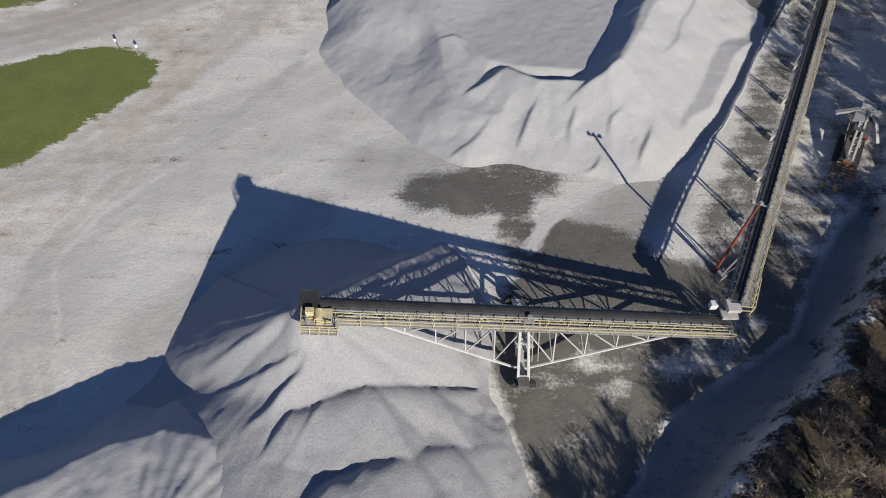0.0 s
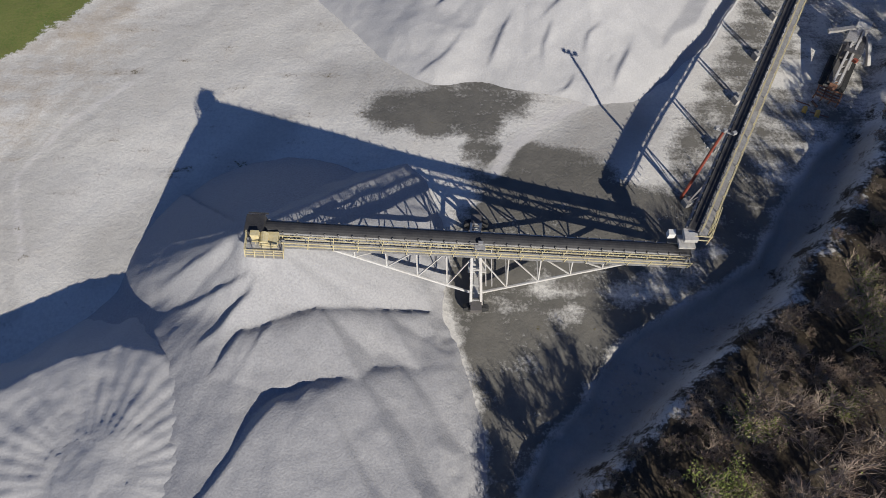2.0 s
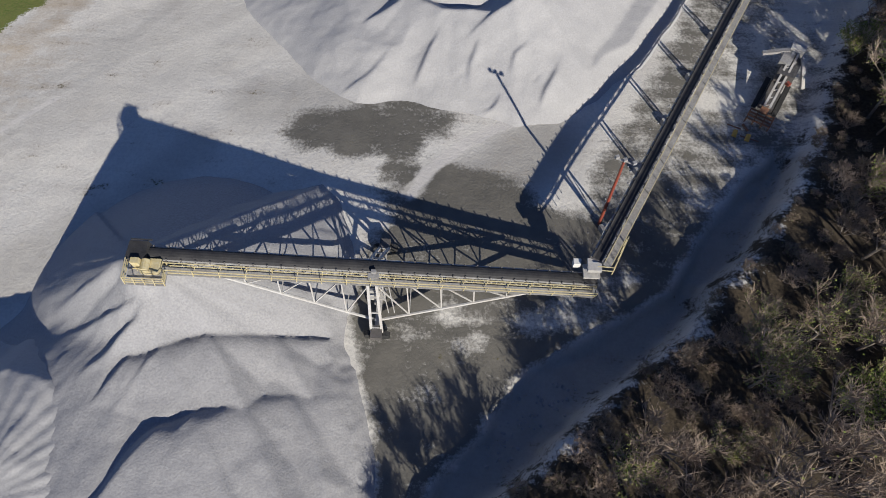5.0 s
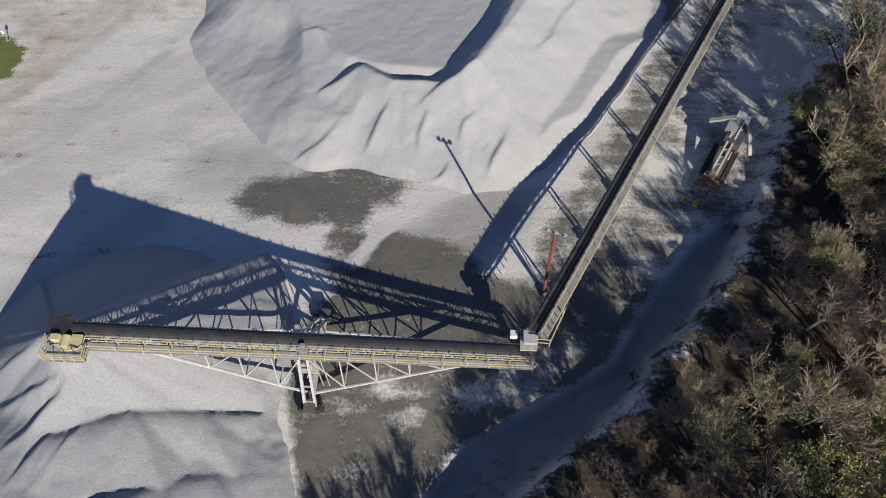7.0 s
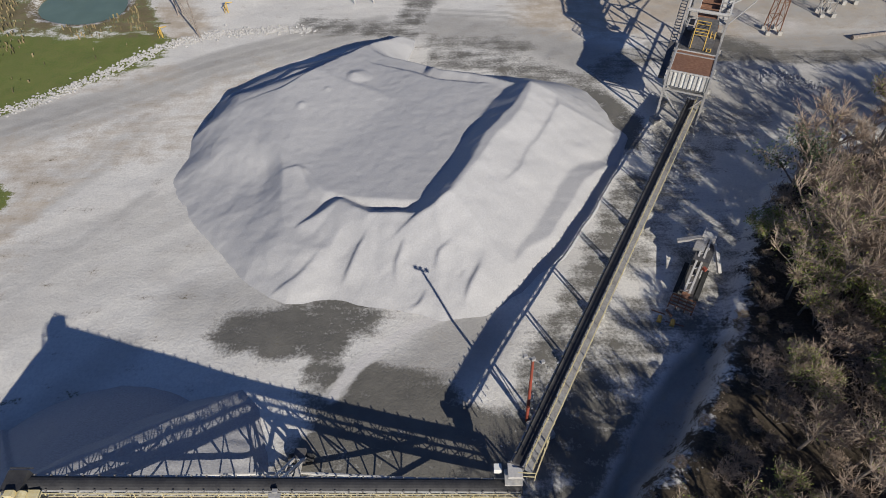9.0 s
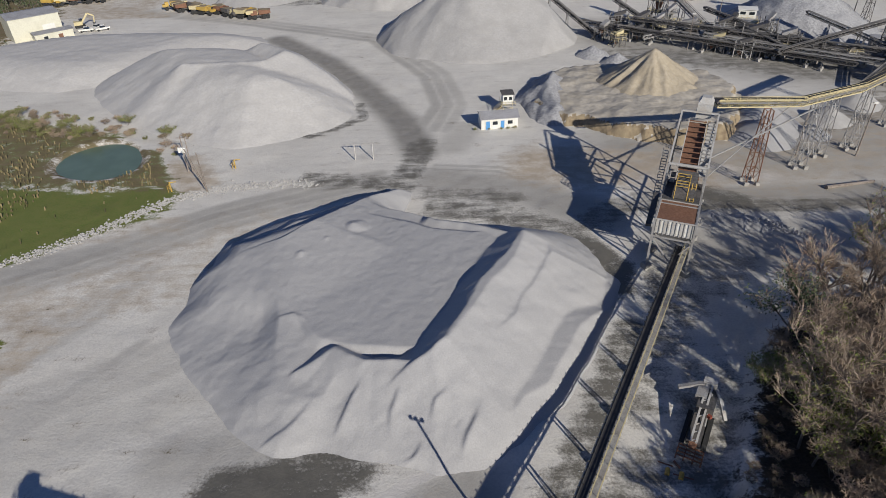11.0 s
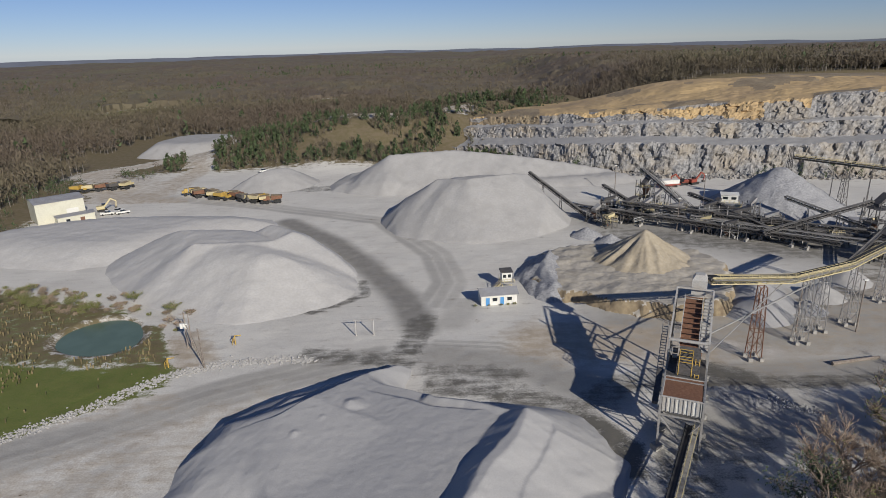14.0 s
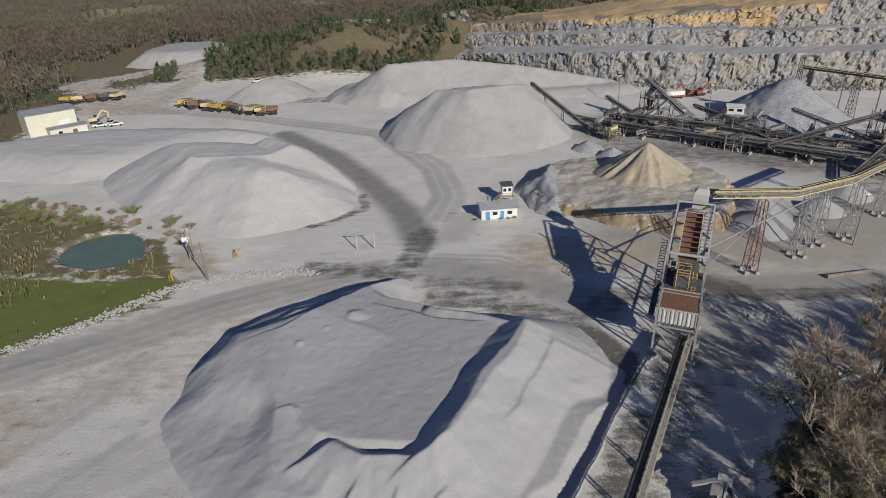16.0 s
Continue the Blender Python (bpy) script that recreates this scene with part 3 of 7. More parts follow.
def overlap(x, y, toe, rise, fall, run=2.2):
    """A slumped lobe: it climbs quickly south of its toe line of (x, y, z), then falls off gently."""
    h = np.full(np.shape(x), -50.0)
    for a, b in zip(toe, toe[1:]):
        d, t = seg_dist(x, y, a, b)
        south = np.maximum((a[1] + t * (b[1] - a[1])) - y, 0)
        side = np.maximum(np.abs(a[0] + t * (b[0] - a[0]) - x) - 0.6 * south, 0)
        r = rise[0] + (rise[1] - rise[0]) * np.clip((x - toe[0][0]) / (toe[-1][0] - toe[0][0]), 0, 1)
        v = a[2] + t * (b[2] - a[2]) + r * (1 - np.exp(-south / run)) - fall * south - 0.75 * side
        v = np.where(y > a[1] + t * (b[1] - a[1]) + 0.02, -50.0, v)
        h = np.maximum(h, v)
    return h


def scarp(x, y, pts, up, run):
    """A small cut edge left by a loader: a sharp rise on the sunward side of a line, fading behind it."""
    best, out, n = np.full(np.shape(x), 1e9), np.zeros(np.shape(x)), len(pts) - 1
    for k, (a, b) in enumerate(zip(pts, pts[1:])):
        d, t = seg_dist(x, y, a, b)
        nx, ny = b[1] - a[1], a[0] - b[0]
        if nx * SUN_DIR.x + ny * SUN_DIR.y < 0:
            nx, ny = -nx, -ny
        sunward = step(-0.15, 0.55, ((x - a[0]) * nx + (y - a[1]) * ny) / math.hypot(nx, ny))
        v = 0.75 * up * np.sin(math.pi * np.clip((k + t) / n, 0.02, 0.98)) * np.exp(-(d / run) ** 1.5) * sunward
        out, best = np.where(d < best, v, out), np.minimum(best, d)
    return out


def south_pile(x, y):
    wob = fractal(x, y, 0.10, 3, 31)
    xx, yy = x + 0.35 * wob, y + 0.35 * fractal(x, y, 0.11, 3, 37)
    # cone under the stacker's head: gentle to the east, cut away by loaders north of a crest that runs north-east
    r, th = np.hypot(x + 12.7, y - 26.9), np.degrees(np.arctan2(y - 26.9, x + 12.7))
    cone = 13.0 - r * (0.735 - 0.145 * step(-28, 2, th) * step(120, 75, th))
    side = (-(x + 12.7) * 0.763 + (y - 26.9) * 0.647) + 0.25 * fractal(x, y, 0.25, 3, 33)
    along = (x + 12.7) * 0.647 + (y - 26.9) * 0.763
    cut = 13.0 - 0.57 * np.maximum(along, 0) - 0.86 * np.maximum(side, 0)
    cone = np.where((side > 0) & (along > 0), np.minimum(cone, np.maximum(cut, 12.6 - 0.735 * r)), cone)
    cone = cone - 1.1 * step(0.8, 3.0, r) * step(-178, -150, th) * step(-30, -62, th)
    arm2 = ridge(xx, yy, [(-13.4, 22.3, 8.2), (-15.1, 20.6, 7.2), (-18.5, 17.2, 6.2), (-21.5, 15, 5.6)], 0.45, 0.25)
    lobe2 = overlap(xx, yy, [(-13.1, 20.0, 6.7), (-10.3, 20.9, 7.0), (-6.7, 22.0, 6.9), (-1.2, 22.9, 4.7), (5.4, 23.6, 1.7)], (1.7, 0.55), 0.26, 1.0)
    lobe3 = overlap(xx, yy, [(-9.2, 14.1, 6.5), (-6.7, 15.3, 6.3), (-3.2, 16.6, 5.4), (0.6, 17.6, 3.9), (7.4, 18.6, 1.8)], (1.7, 0.6), 0.09, 1.0)
    lobe4 = 7.1 - 0.032 * line_dist(xx, yy, [(-15.2, 17.0), (-13.8, 10), (-13, 0), (-13, -20)]) ** 2
    h = tops(cone, arm2, soft=0.9)
    h = h + scarp(xx, yy, [(-12.3, 24.7), (-14.7, 23.5), (-18.8, 22.7), (-22.6, 22.3)], 0.7, 2.4) + scarp(xx, yy, [(-12.3, 24.3), (-13.4, 22.3), (-15.1, 21.0), (-17.1, 19.1), (-19.8, 17.5)], 1.0, 2.6)
    h = h + scarp(xx, yy, [(-14.0, 27.0), (-19.0, 26.4), (-24.5, 24.6)], 0.5, 2.0)
    h = tops(h, lobe4, soft=0.9)
    h = tops(h, lobe2, soft=0.03)
    h = tops(h, lobe3, soft=0.03)
    edge = poly_dist(x, y, rounded([(6.3, 25), (6.8, 22.2), (8.2, 18.6), (9.7, 14), (9.7, 9), (10, -14), (-60, -14), (-60, 60), (2, 60), (3, 42), (6.4, 34), (7.2, 29)], 1))
    h = np.minimum(h, 0.8 * edge + 0.25 * fractal(x, y, 0.5, 3, 41))
    ang = np.arctan2(y - 26.9, x + 12.7)
    rill = 0.05 * fractal(ang * 11, r * 0.15, 1.0, 3, 44)
    return h + 0.07 * fractal(x, y, 0.5, 4, 47) + rill * step(0, 4, h)


def fan_pile(x, y):
    """Dozed heap whose flat top is combed by tracks that spread like a fan."""
    xx, yy = x + 0.7 * fractal(x, y, 0.13, 3, 51), y + 0.7 * fractal(x, y, 0.13, 3, 53)
    rim = ridge(xx, yy, [(-44, 4, 4.2), (-36, 12.4, 4.6), (-30.5, 16.4, 5.0), (-25.5, 18.2, 5.2), (-21, 17.4, 6.0)], 0.75, 0.02)
    cx, cy = -24.5, 6.5
    r, th = np.hypot(x - cx, y - cy), np.arctan2(y - cy, x - cx)
    comb = 0.055 * np.sin(th * 38 + 1.4 * fractal(x, y, 0.2, 2, 57)) * step(1.5, 4, r) * step(14, 10, r)
    tread = 0.028 * np.sin(r * 9.0) * step(12, 6, r)
    dome = 0.9 * np.exp(-(r / 10) ** 2)
    return np.minimum(rim + 0.25, 6.2) + dome + (comb + tread) * step(3.2, 4.4, rim) + 0.12 * fractal(x, y, 0.5, 4, 59)


pile("stockpile", "tall grey stone-dust heap with slumped lobes under the stacker", (-36, 13, -12, 46), 0.24, south_pile, M_DUST)
pile("stockpile", "grey stone-dust heap with fan of dozer tracks on top", (-56, -14, -14, 30), 0.30, fan_pile, M_DUST_LIGHT)

N_FOOT = [(-15, 79.5), (-17.8, 88), (-16.2, 98), (-8.3, 107), (1.7, 112.4), (11.5, 120.6), (14.4, 120), (13.6, 109.5), (23, 105), (41.8, 101.4), (47.9, 97), (48.6, 91), (49.3, 87.5),
          (46.4, 79.6), (40.6, 68.9), (36.5, 62.5), (31, 57.5), (26, 54.2), (21.5, 53), (12, 55), (4.5, 58), (-1, 62), (-6, 67.5), (-11, 73)]


def north_pile(x, y):
    xx, yy = x + 0.35 * fractal(x, y, 0.18, 3, 61), y + 0.35 * fractal(x, y, 0.18, 3, 63)
    d = poly_dist(xx, yy, N_FOOT)
    west = step(-5, 6, x)
    rise = 0.62 * west + 0.15 * (1 - west) * step(88, 76, y) + 0.62 * (1 - west) * step(76, 88, y)
    south = step(75, 60, y) * step(34, 20, x)
    rise = rise * (1 - south) + 0.25 * south
    skirt = np.clip(np.maximum(south, (1 - west) * step(88, 76, y)), 0, 1)
    wide = (5 - 3.4 * south * step(2, 10, x)) * skirt
    d = d + wide
    flat = np.minimum(np.where(d < wide + 1e-6, 0.10 * d, 0.1 * wide + rise * (d - wide)), 5.2 + 0.75 * step(-4, 26, x) + 0.02 * fractal(x, y, 0.25, 3, 67))
    crest_nw = ridge(xx, yy, [(-15, 84, 4.6), (-12.4, 89.5, 6.0), (-3.8, 92.8, 7.0), (0.9, 97.6, 7.1), (8, 108.4, 5.2), (13.2, 116.5, 2.2)], 0.62, 0.10)
    crest_ne = ridge(xx, yy, [(20, 100.5, 5.4), (34.5, 92, 7.0)], 0.62)
    east = ridge(xx, yy, [(35.0, 91, 8.3), (34.2, 88.3, 8.5), (30.2, 80.5, 8.7), (21.0, 62.8, 8.2)], 0.58)
    east = np.minimum(np.minimum(east, 8.2), 8.3 - 0.85 * np.maximum(62.6 + 0.25 * (xx - 21) - yy, 0))
    lip = ridge(xx, yy, [(18, 64.4, 6.4), (12.2, 64.8, 6.2), (8, 67.2, 6.2), (3.4, 64.5, 4.6), (0.5, 60.5, 2.4)], 0.75, 0.45)
    h = tops(flat, crest_nw, soft=0.2)
    h = tops(h, crest_ne, soft=0.2)
    h = tops(h, lip, soft=0.12)
    h = tops(h, east, soft=0.12)
    for px, py, pz, sl in ((16.4, 56.6, 4.0, 0.55), (21.6, 57.2, 4.1, 0.55), (12.2, 58.6, 4.5, 0.5), (26.2, 57.6, 3.9, 0.55), (8.4, 60.4, 4.2, 0.45), (19.0, 60.0, 5.4, 0.6), (4.0, 61.6, 3.6, 0.42)):
        h = tops(h, np.minimum(pz - sl * np.hypot(xx - px, yy - py), pz - 0.7 - 0.35 * (xx - px)), soft=0.06)
    for bx, by in ((-7.5, 80.2), (-4.7, 83.5), (-0.5, 88.2), (3.3, 92.6), (7.0, 96.6)):      # tipped loads along the western crest
        h = tops(h, 6.75 - 0.36 * np.hypot(xx - bx, yy - by), soft=0.08)
    h = np.minimum(h, (0.75 * (1 - skirt) + (0.27 + 0.30 * south) * skirt) * (d + 1.6 * (1 - skirt)))
    h = -tops(-h, -0.29 * ((xx + 20.5) * 0.84 + (yy - 84) * 0.54 + 6.5), soft=1.0)      # long even slope to the south-west
    for pts, up, run in (([(6.2, 61.4), (3.0, 57.1), (-1.5, 54.7)], 0.55, 2.5), ([(12.1, 62.8), (10.1, 59.1), (8.9, 56.2)], 0.9, 2.2), ([(19.6, 55.2), (18.3, 53.4), (16.0, 52.6)], 0.8, 2.0),
                         ([(26.6, 59.4), (25.2, 56.0), (24.3, 53.6)], 1.0, 1.8), ([(16.8, 61.5), (15.4, 58.8), (14.8, 56.2)], 0.7, 2.4), ([(-2.5, 74.6), (1.3, 75.6), (3.4, 74.0)], 0.45, 2.2), ([(22.6, 61.0), (21.0, 59.4), (20.4, 57.0)], 0.6, 2.0)):
        h = h + scarp(xx, yy, pts, up, run) * step(0.1, 0.8, h)
    rill = 0.03 * fractal(x * 0.35 - 0.8 * y, 0.5 * x, 0.6, 3, 71) * step(60, 75, y)
    lumps = 0.16 * (np.abs(fractal(x, y, 0.2, 4, 73)) - 0.25) * step(0.6, 2.2, h) * np.maximum(south, (1 - west) * step(100, 80, y) * step(4.6, 3.5, h))
    h = h - 0.12 * step(1.0, 0, h) + ground_height(x, y) * np.clip(1 - h / 4, 0, 1)
    return h + rill + lumps + 0.03 * fractal(x, y, 1.1, 4, 75)


pile("stockpile", "broad flat-topped grey stone-dust heap with steep ridge", (-34, 54, 48, 126), 0.25, north_pile, M_DUST_LIGHT)


def round_pile(foot, top, slope, seed, rough=0.2, extra=None):
    def height(x, y):
        xx, yy = x + 0.9 * fractal(x, y, 0.06, 3, seed), y + 0.9 * fractal(x, y, 0.06, 3, seed + 9)
        d = poly_dist(xx, yy, foot)
        h = -tops(-slope * d, -(top + 0.12 * fractal(x, y, 0.12, 3, seed + 2)), soft=2.2)
        if extra:
            h = tops(h, extra(xx, yy), soft=0.4)
        return np.minimum(h, 0.9 * (d + 1.0)) + 0.5 * rough * fractal(x, y, 0.5, 4, seed + 5)
    return height


W_FOOT = rounded([(-82, 186), (-66, 164), (-47, 149.5), (-30, 141), (-17, 143), (-4, 153), (0, 164), (-4, 178), (-14, 195), (-30, 212), (-60, 214), (-80, 204)], 1)
pile("stockpile", "wide pale flat-topped stone-dust heap beside the haul road", (-95, 10, 132, 222), 0.7,
     round_pile(W_FOOT, 10.2, 0.46, 101, 0.18, lambda x, y: ridge(x, y, [(-47, 175, 10.4), (-26, 174, 10.8), (-22, 182, 11.0), (-31, 192, 10.6)], 0.5)), M_DUST_WHITE)
BACK_FOOT = rounded([(-150, 222), (-112, 244), (-80, 244), (-46, 240), (-36, 224), (-60, 205), (-84, 182), (-110, 186), (-140, 196)], 1)
pile("stockpile", "low spread of pale stone dust behind the marsh", (-160, -25, 175, 252), 1.0, round_pile(BACK_FOOT, 4.2, 0.35, 121, 0.2), M_DUST_WHITE)
MID_FOOT = rounded([(-1, 222), (10, 207), (24, 201.5), (40, 201), (57, 207.5), (68, 221), (69, 240), (60, 256), (40, 262), (16, 258), (2, 244)], 1)
pile("stockpile", "large conical pale stone-dust heap with truncated top", (-10, 78, 192, 270), 0.6,
     round_pile(MID_FOOT, 15.4, 0.64, 131, 0.15, lambda x, y: ridge(x, y, [(20, 231, 15.2), (32, 226, 16.2), (48, 231, 16.4), (55, 238, 14.6)], 0.62)), M_DUST_PALE)
FAR_FOOT = rounded([(-32, 285), (-14, 274), (0, 270), (30, 274), (75, 277), (112, 283), (112, 300), (60, 330), (0, 338), (-26, 318)], 1)
pile("stockpile", "long far stone-dust heap with flat pale crest", (-42, 122, 262, 346), 1.0,
     round_pile(FAR_FOOT, 3.0, 0.6, 141, 0.35, lambda x, y: ridge(x, y, [(-1, 292, 14.4), (28, 300, 14.6), (60, 298, 11), (100, 296, 4)], 0.58)), M_DUST_PALE)
SMALL_FOOT = rounded([(-80, 290), (-70, 281), (-56, 280), (-40, 290), (-36, 306), (-46, 318), (-70, 312)], 1)
pile("stockpile", "small pale stone-dust heap near parked machines", (-90, -28, 272, 326), 0.9, round_pile(SMALL_FOOT, 8.4, 0.55, 151, 0.2), M_DUST_PALE)
FLAT_FOOT = rounded([(-174, 394), (-150, 380), (-114, 384), (-106, 420), (-116, 452), (-168, 452)], 1)
pile("stockpile", "distant flat-topped pale stone heap by the woods", (-184, -98, 370, 462), 1.2, round_pile(FLAT_FOOT, 7.6, 0.62, 161, 0.2), M_DUST_PALE)
TAN_FOOT = [(44, 171), (46.5, 160), (50.5, 151.5), (56, 149), (64, 143), (72, 139.5), (80, 137), (90, 141), (98, 152), (100, 165), (96, 178), (84, 186), (66, 190), (54, 186)]


def tan_shelf(x, y):
    xx, yy = x + 1.3 * fractal(x, y, 0.25, 4, 171), y + 1.3 * fractal(x, y, 0.25, 4, 175)
    d = poly_dist(xx, yy, TAN_FOOT)
    return np.minimum(1.5 * d, 2.9 + 0.03 * (x - 60) + 0.35 * fractal(x, y, 0.15, 3, 177)) + 0.2 * fractal(x, y, 0.4, 4, 179)


def tan_cone(x, y):
    th = np.arctan2(y - 172, x - 78.5)
    r = np.hypot(x - 78.5, y - 172)
    gully = 1.15 * np.abs(fractal(th * 2.6, r * 0.05, 1.0, 3, 183)) * step(0.5, 6, r)
    return 11.8 - 0.62 * r - gully * step(17, 9, r) + 0.15 * fractal(x, y, 0.5, 3, 185)


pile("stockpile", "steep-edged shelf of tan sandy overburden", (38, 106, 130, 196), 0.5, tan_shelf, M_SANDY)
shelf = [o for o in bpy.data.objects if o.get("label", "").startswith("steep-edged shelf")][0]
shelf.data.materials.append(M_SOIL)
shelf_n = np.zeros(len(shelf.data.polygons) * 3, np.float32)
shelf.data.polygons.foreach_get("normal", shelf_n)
# slope picks the material: steep shelf faces take the darker brown
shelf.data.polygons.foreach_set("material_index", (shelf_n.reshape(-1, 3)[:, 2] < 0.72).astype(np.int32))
pile("stockpile", "gullied tan sand cone on a sandy shelf", (58, 100, 152, 193), 0.4, tan_cone, M_TAN)
pile("stockpile", "grey slumped heap at the toe of the sand shelf", (34, 62, 148, 182), 0.45,
     lambda x, y: ridge(x, y, [(50.5, 155.5, 3.4), (50, 168, 5.0), (53, 177, 4.4)], 0.62) + 0.35 * fractal(x * 1.4, y * 0.5, 0.5, 4, 187), M_GRAVEL)


def cone_pile(x, y):
    r = np.hypot(x - 147.5, y - 234)
    return np.minimum(16.2 - 0.63 * r, 14.6 + 0.16 * r) + 0.3 * fractal(x, y, 0.4, 4, 191)


pile("stockpile", "tall grey crushed-gravel cone with a dimpled top", (118, 178, 204, 264), 0.6, cone_pile, M_GRAVEL)
for k, (px, py, pz, m) in enumerate(((96, 141, 4.8, M_DUST), (99, 148, 6.0, M_DUST), (108, 142, 2.6, M_DUST), (116, 150, 3.6, M_DUST_PALE), (70, 205, 3.2, M_GRAVEL), (76, 197, 3.0, M_GRAVEL), (128, 160, 4, M_DUST_PALE))):
    pile("stockpile", "small spill heap of pale stone under plant conveyors", (px - 12, px + 12, py - 12, py + 12), 0.5,
         lambda x, y, px=px, py=py, pz=pz, k=k: pz - 0.62 * np.hypot(x - px, y - py) + 0.25 * fractal(x, y, 0.35, 4, 201 + k), m)
# low banks: silt ridges along the stream, kerb of stones by the marsh
pile("bank", "low bank of grey silt and broken stone", (64, 92, 92, 110), 0.35,
     lambda x, y: ridge(x, y, [(72, 107, 0.5), (78, 104, 1.0), (84, 100, 0.8), (87, 97, 0.3)], 0.35) - 1.3 * np.exp(-(np.hypot(x - 84, y - 102) / 3.0) ** 2) + 0.35 * fractal(x, y, 0.5, 4, 211), M_DUST)

# ---- pit walls ----
FOOT = [(20, 372), (40, 350), (84, 317), (121, 299), (157, 290), (193, 285), (220, 281), (250, 277), (320, 268), (430, 262)]
# benches: distance behind the foot, and the height of each edge at every point of the foot
BENCH = ((0, (-0.6,) * 10), (2.5, (1, 2, 3, 3.5, 3, 3, 4, 4, 4, 4)), (7, (3, 7, 12, 14, 13, 14, 16, 17, 17, 17)), (29, (4, 8, 12.4, 14.5, 13.5, 14.5, 16, 17, 17, 17)), (35, (9, 13, 17, 20, 20, 21, 22, 22, 23, 23)),
         (44, (10, 14, 17.6, 20.6, 20.6, 21.6, 22.6, 22.6, 23, 23)), (52, (13, 17, 22, 25, 28, 32, 34, 34, 34, 34)), (78, (14, 18, 23, 28, 32, 34, 35, 35, 35, 35)), (125, (8, 14, 21, 35, 37, 37, 36, 36, 36, 36)), (150, (2, 6, 14, 33, 36, 36, 35, 35, 35, 35)), (240, (-6, -6, -6, 20, 33, 33, 33, 33, 33, 33)))


def blocks(a, b, size, seed):
    """Stepped noise: one value for each fractured block."""
    a, b = a / size + 0.35 * value_noise(a / size * 0.7, b / size * 0.7, seed + 5), b / size + 0.35 * value_noise(a / size * 0.8, b / size * 0.6, seed + 7)
    k = (np.floor(a).astype(np.int64) * 73856093 ^ np.floor(b).astype(np.int64) * 19349663 ^ seed * 83492791) & 0x7FFFFFFF
    k = ((k ^ (k >> 13)) * 1274126177) & 0x7FFFFFFF
    return ((k ^ (k >> 16)) & 0xFFFF) / 32767.5 - 1


def pit_wall():
    """Blasted benches carried along the foot of the pit, fractured into blocks."""
    s_at = [0.0]
    for a, b in zip(FOOT, FOOT[1:]):
        s_at.append(s_at[-1] + math.hypot(b[0] - a[0], b[1] - a[1]))
    ss = np.arange(0, s_at[-1], 0.75)
    kern = np.ones(31) / 31
    smooth = lambda v: np.convolve(np.pad(v, 15, "edge"), kern, "valid")
    px, py = smooth(np.interp(ss, s_at, [p[0] for p in FOOT])), smooth(np.interp(ss, s_at, [p[1] for p in FOOT]))
    ox, oy = px - 30, py - 40
    nx, ny = ox / np.hypot(ox, oy), oy / np.hypot(ox, oy)
    edge_d = np.array([e[0] for e in BENCH], float)
    edge_z = np.stack([smooth(np.interp(ss, s_at, e[1])) for e in BENCH], 1)
    steps = (4, 9, 10, 11, 5, 13, 9, 10, 6, 8)
    fine_d = np.concatenate([np.linspace(a, b, n, endpoint=False) for a, b, n in zip(edge_d, edge_d[1:], steps)] + [[edge_d[-1]]])
    Z = np.stack([np.interp(fine_d, edge_d, row) for row in edge_z])
    S, D = np.meshgrid(ss, fine_d, indexing="ij")
    wall = ((D > 0) & (D < 7.5) | (D > 28.5) & (D < 35.5) | (D > 43.5) & (D < 52.5)).astype(float)
    # edges wander, faces break along joints
    wander = 2.6 * fractal(S, 0 * S, 0.022, 3, 301) + 1.3 * fractal(S, D * 0.0 + np.round(D / 20), 0.09, 3, 303)
    crag = 1.1 * blocks(S, Z * 1.6, 5.5, 305) + 0.8 * blocks(S + 0.4 * Z, Z, 2.2, 307) + 0.5 * fractal(S, Z, 0.5, 3, 309)
    off = D + wander * step(0, 4, D) * step(150, 60, D) + crag * wall
    Z = Z + (0.5 * blocks(S, D * 1.5, 2.0, 311) + 0.3 * fractal(S, D, 0.4, 3, 313)) * wall + 0.35 * fractal(S, D, 0.1, 4, 317) * (D > 7) + 1.0 * np.abs(fractal(S, D, 0.05, 3, 319)) * (D > 54) * (D < 140)
    X, Y = px[:, None] + nx[:, None] * off, py[:, None] + ny[:, None] * off
    m, n = X.shape
    idx = np.arange(m * n).reshape(m, n)
    q = np.stack([idx[:-1, :-1].ravel(), idx[1:, :-1].ravel(), idx[1:, 1:].ravel(), idx[:-1, 1:].ravel()], 1)
    me = bpy.data.meshes.new("quarry_wall")
    me.from_pydata(np.stack([X.ravel(), Y.ravel(), Z.ravel()], 1).tolist(), [], q.tolist())
    for mm in (M_ROCK, M_OCHRE, M_DUST_PALE, M_SOIL):
        me.materials.append(mm)
    dm, sm = (D[:-1, :-1] + D[1:, 1:]).ravel() / 2, (S[:-1, :-1] + S[1:, 1:]).ravel() / 2
    wob = fractal(sm, dm, 0.035, 3, 321)
    which = np.where(dm > 52 + 3 * wob, np.where(wob > 0.55, 3, 1), np.where((dm > 7.2) & (dm < 28.5), 2, np.where((dm > 35.3) & (dm < 43.5) & (wob < 0.3), 2, 0)))
    which = np.where((dm > 43.5) & (dm < 53) & (sm > 90) & (sm < 190) & (wob > 0.1 + 0.12 * (50 - dm)), 1, which)
    which = np.where((dm > 43.5) & (sm < 70) & (wob > -0.2), 3, which)
    which = np.where((dm > 148), 3, which)
    me.polygons.foreach_set("material_index", which.astype(np.int32))
    me.polygons.foreach_set("use_smooth", np.zeros(len(q), bool))
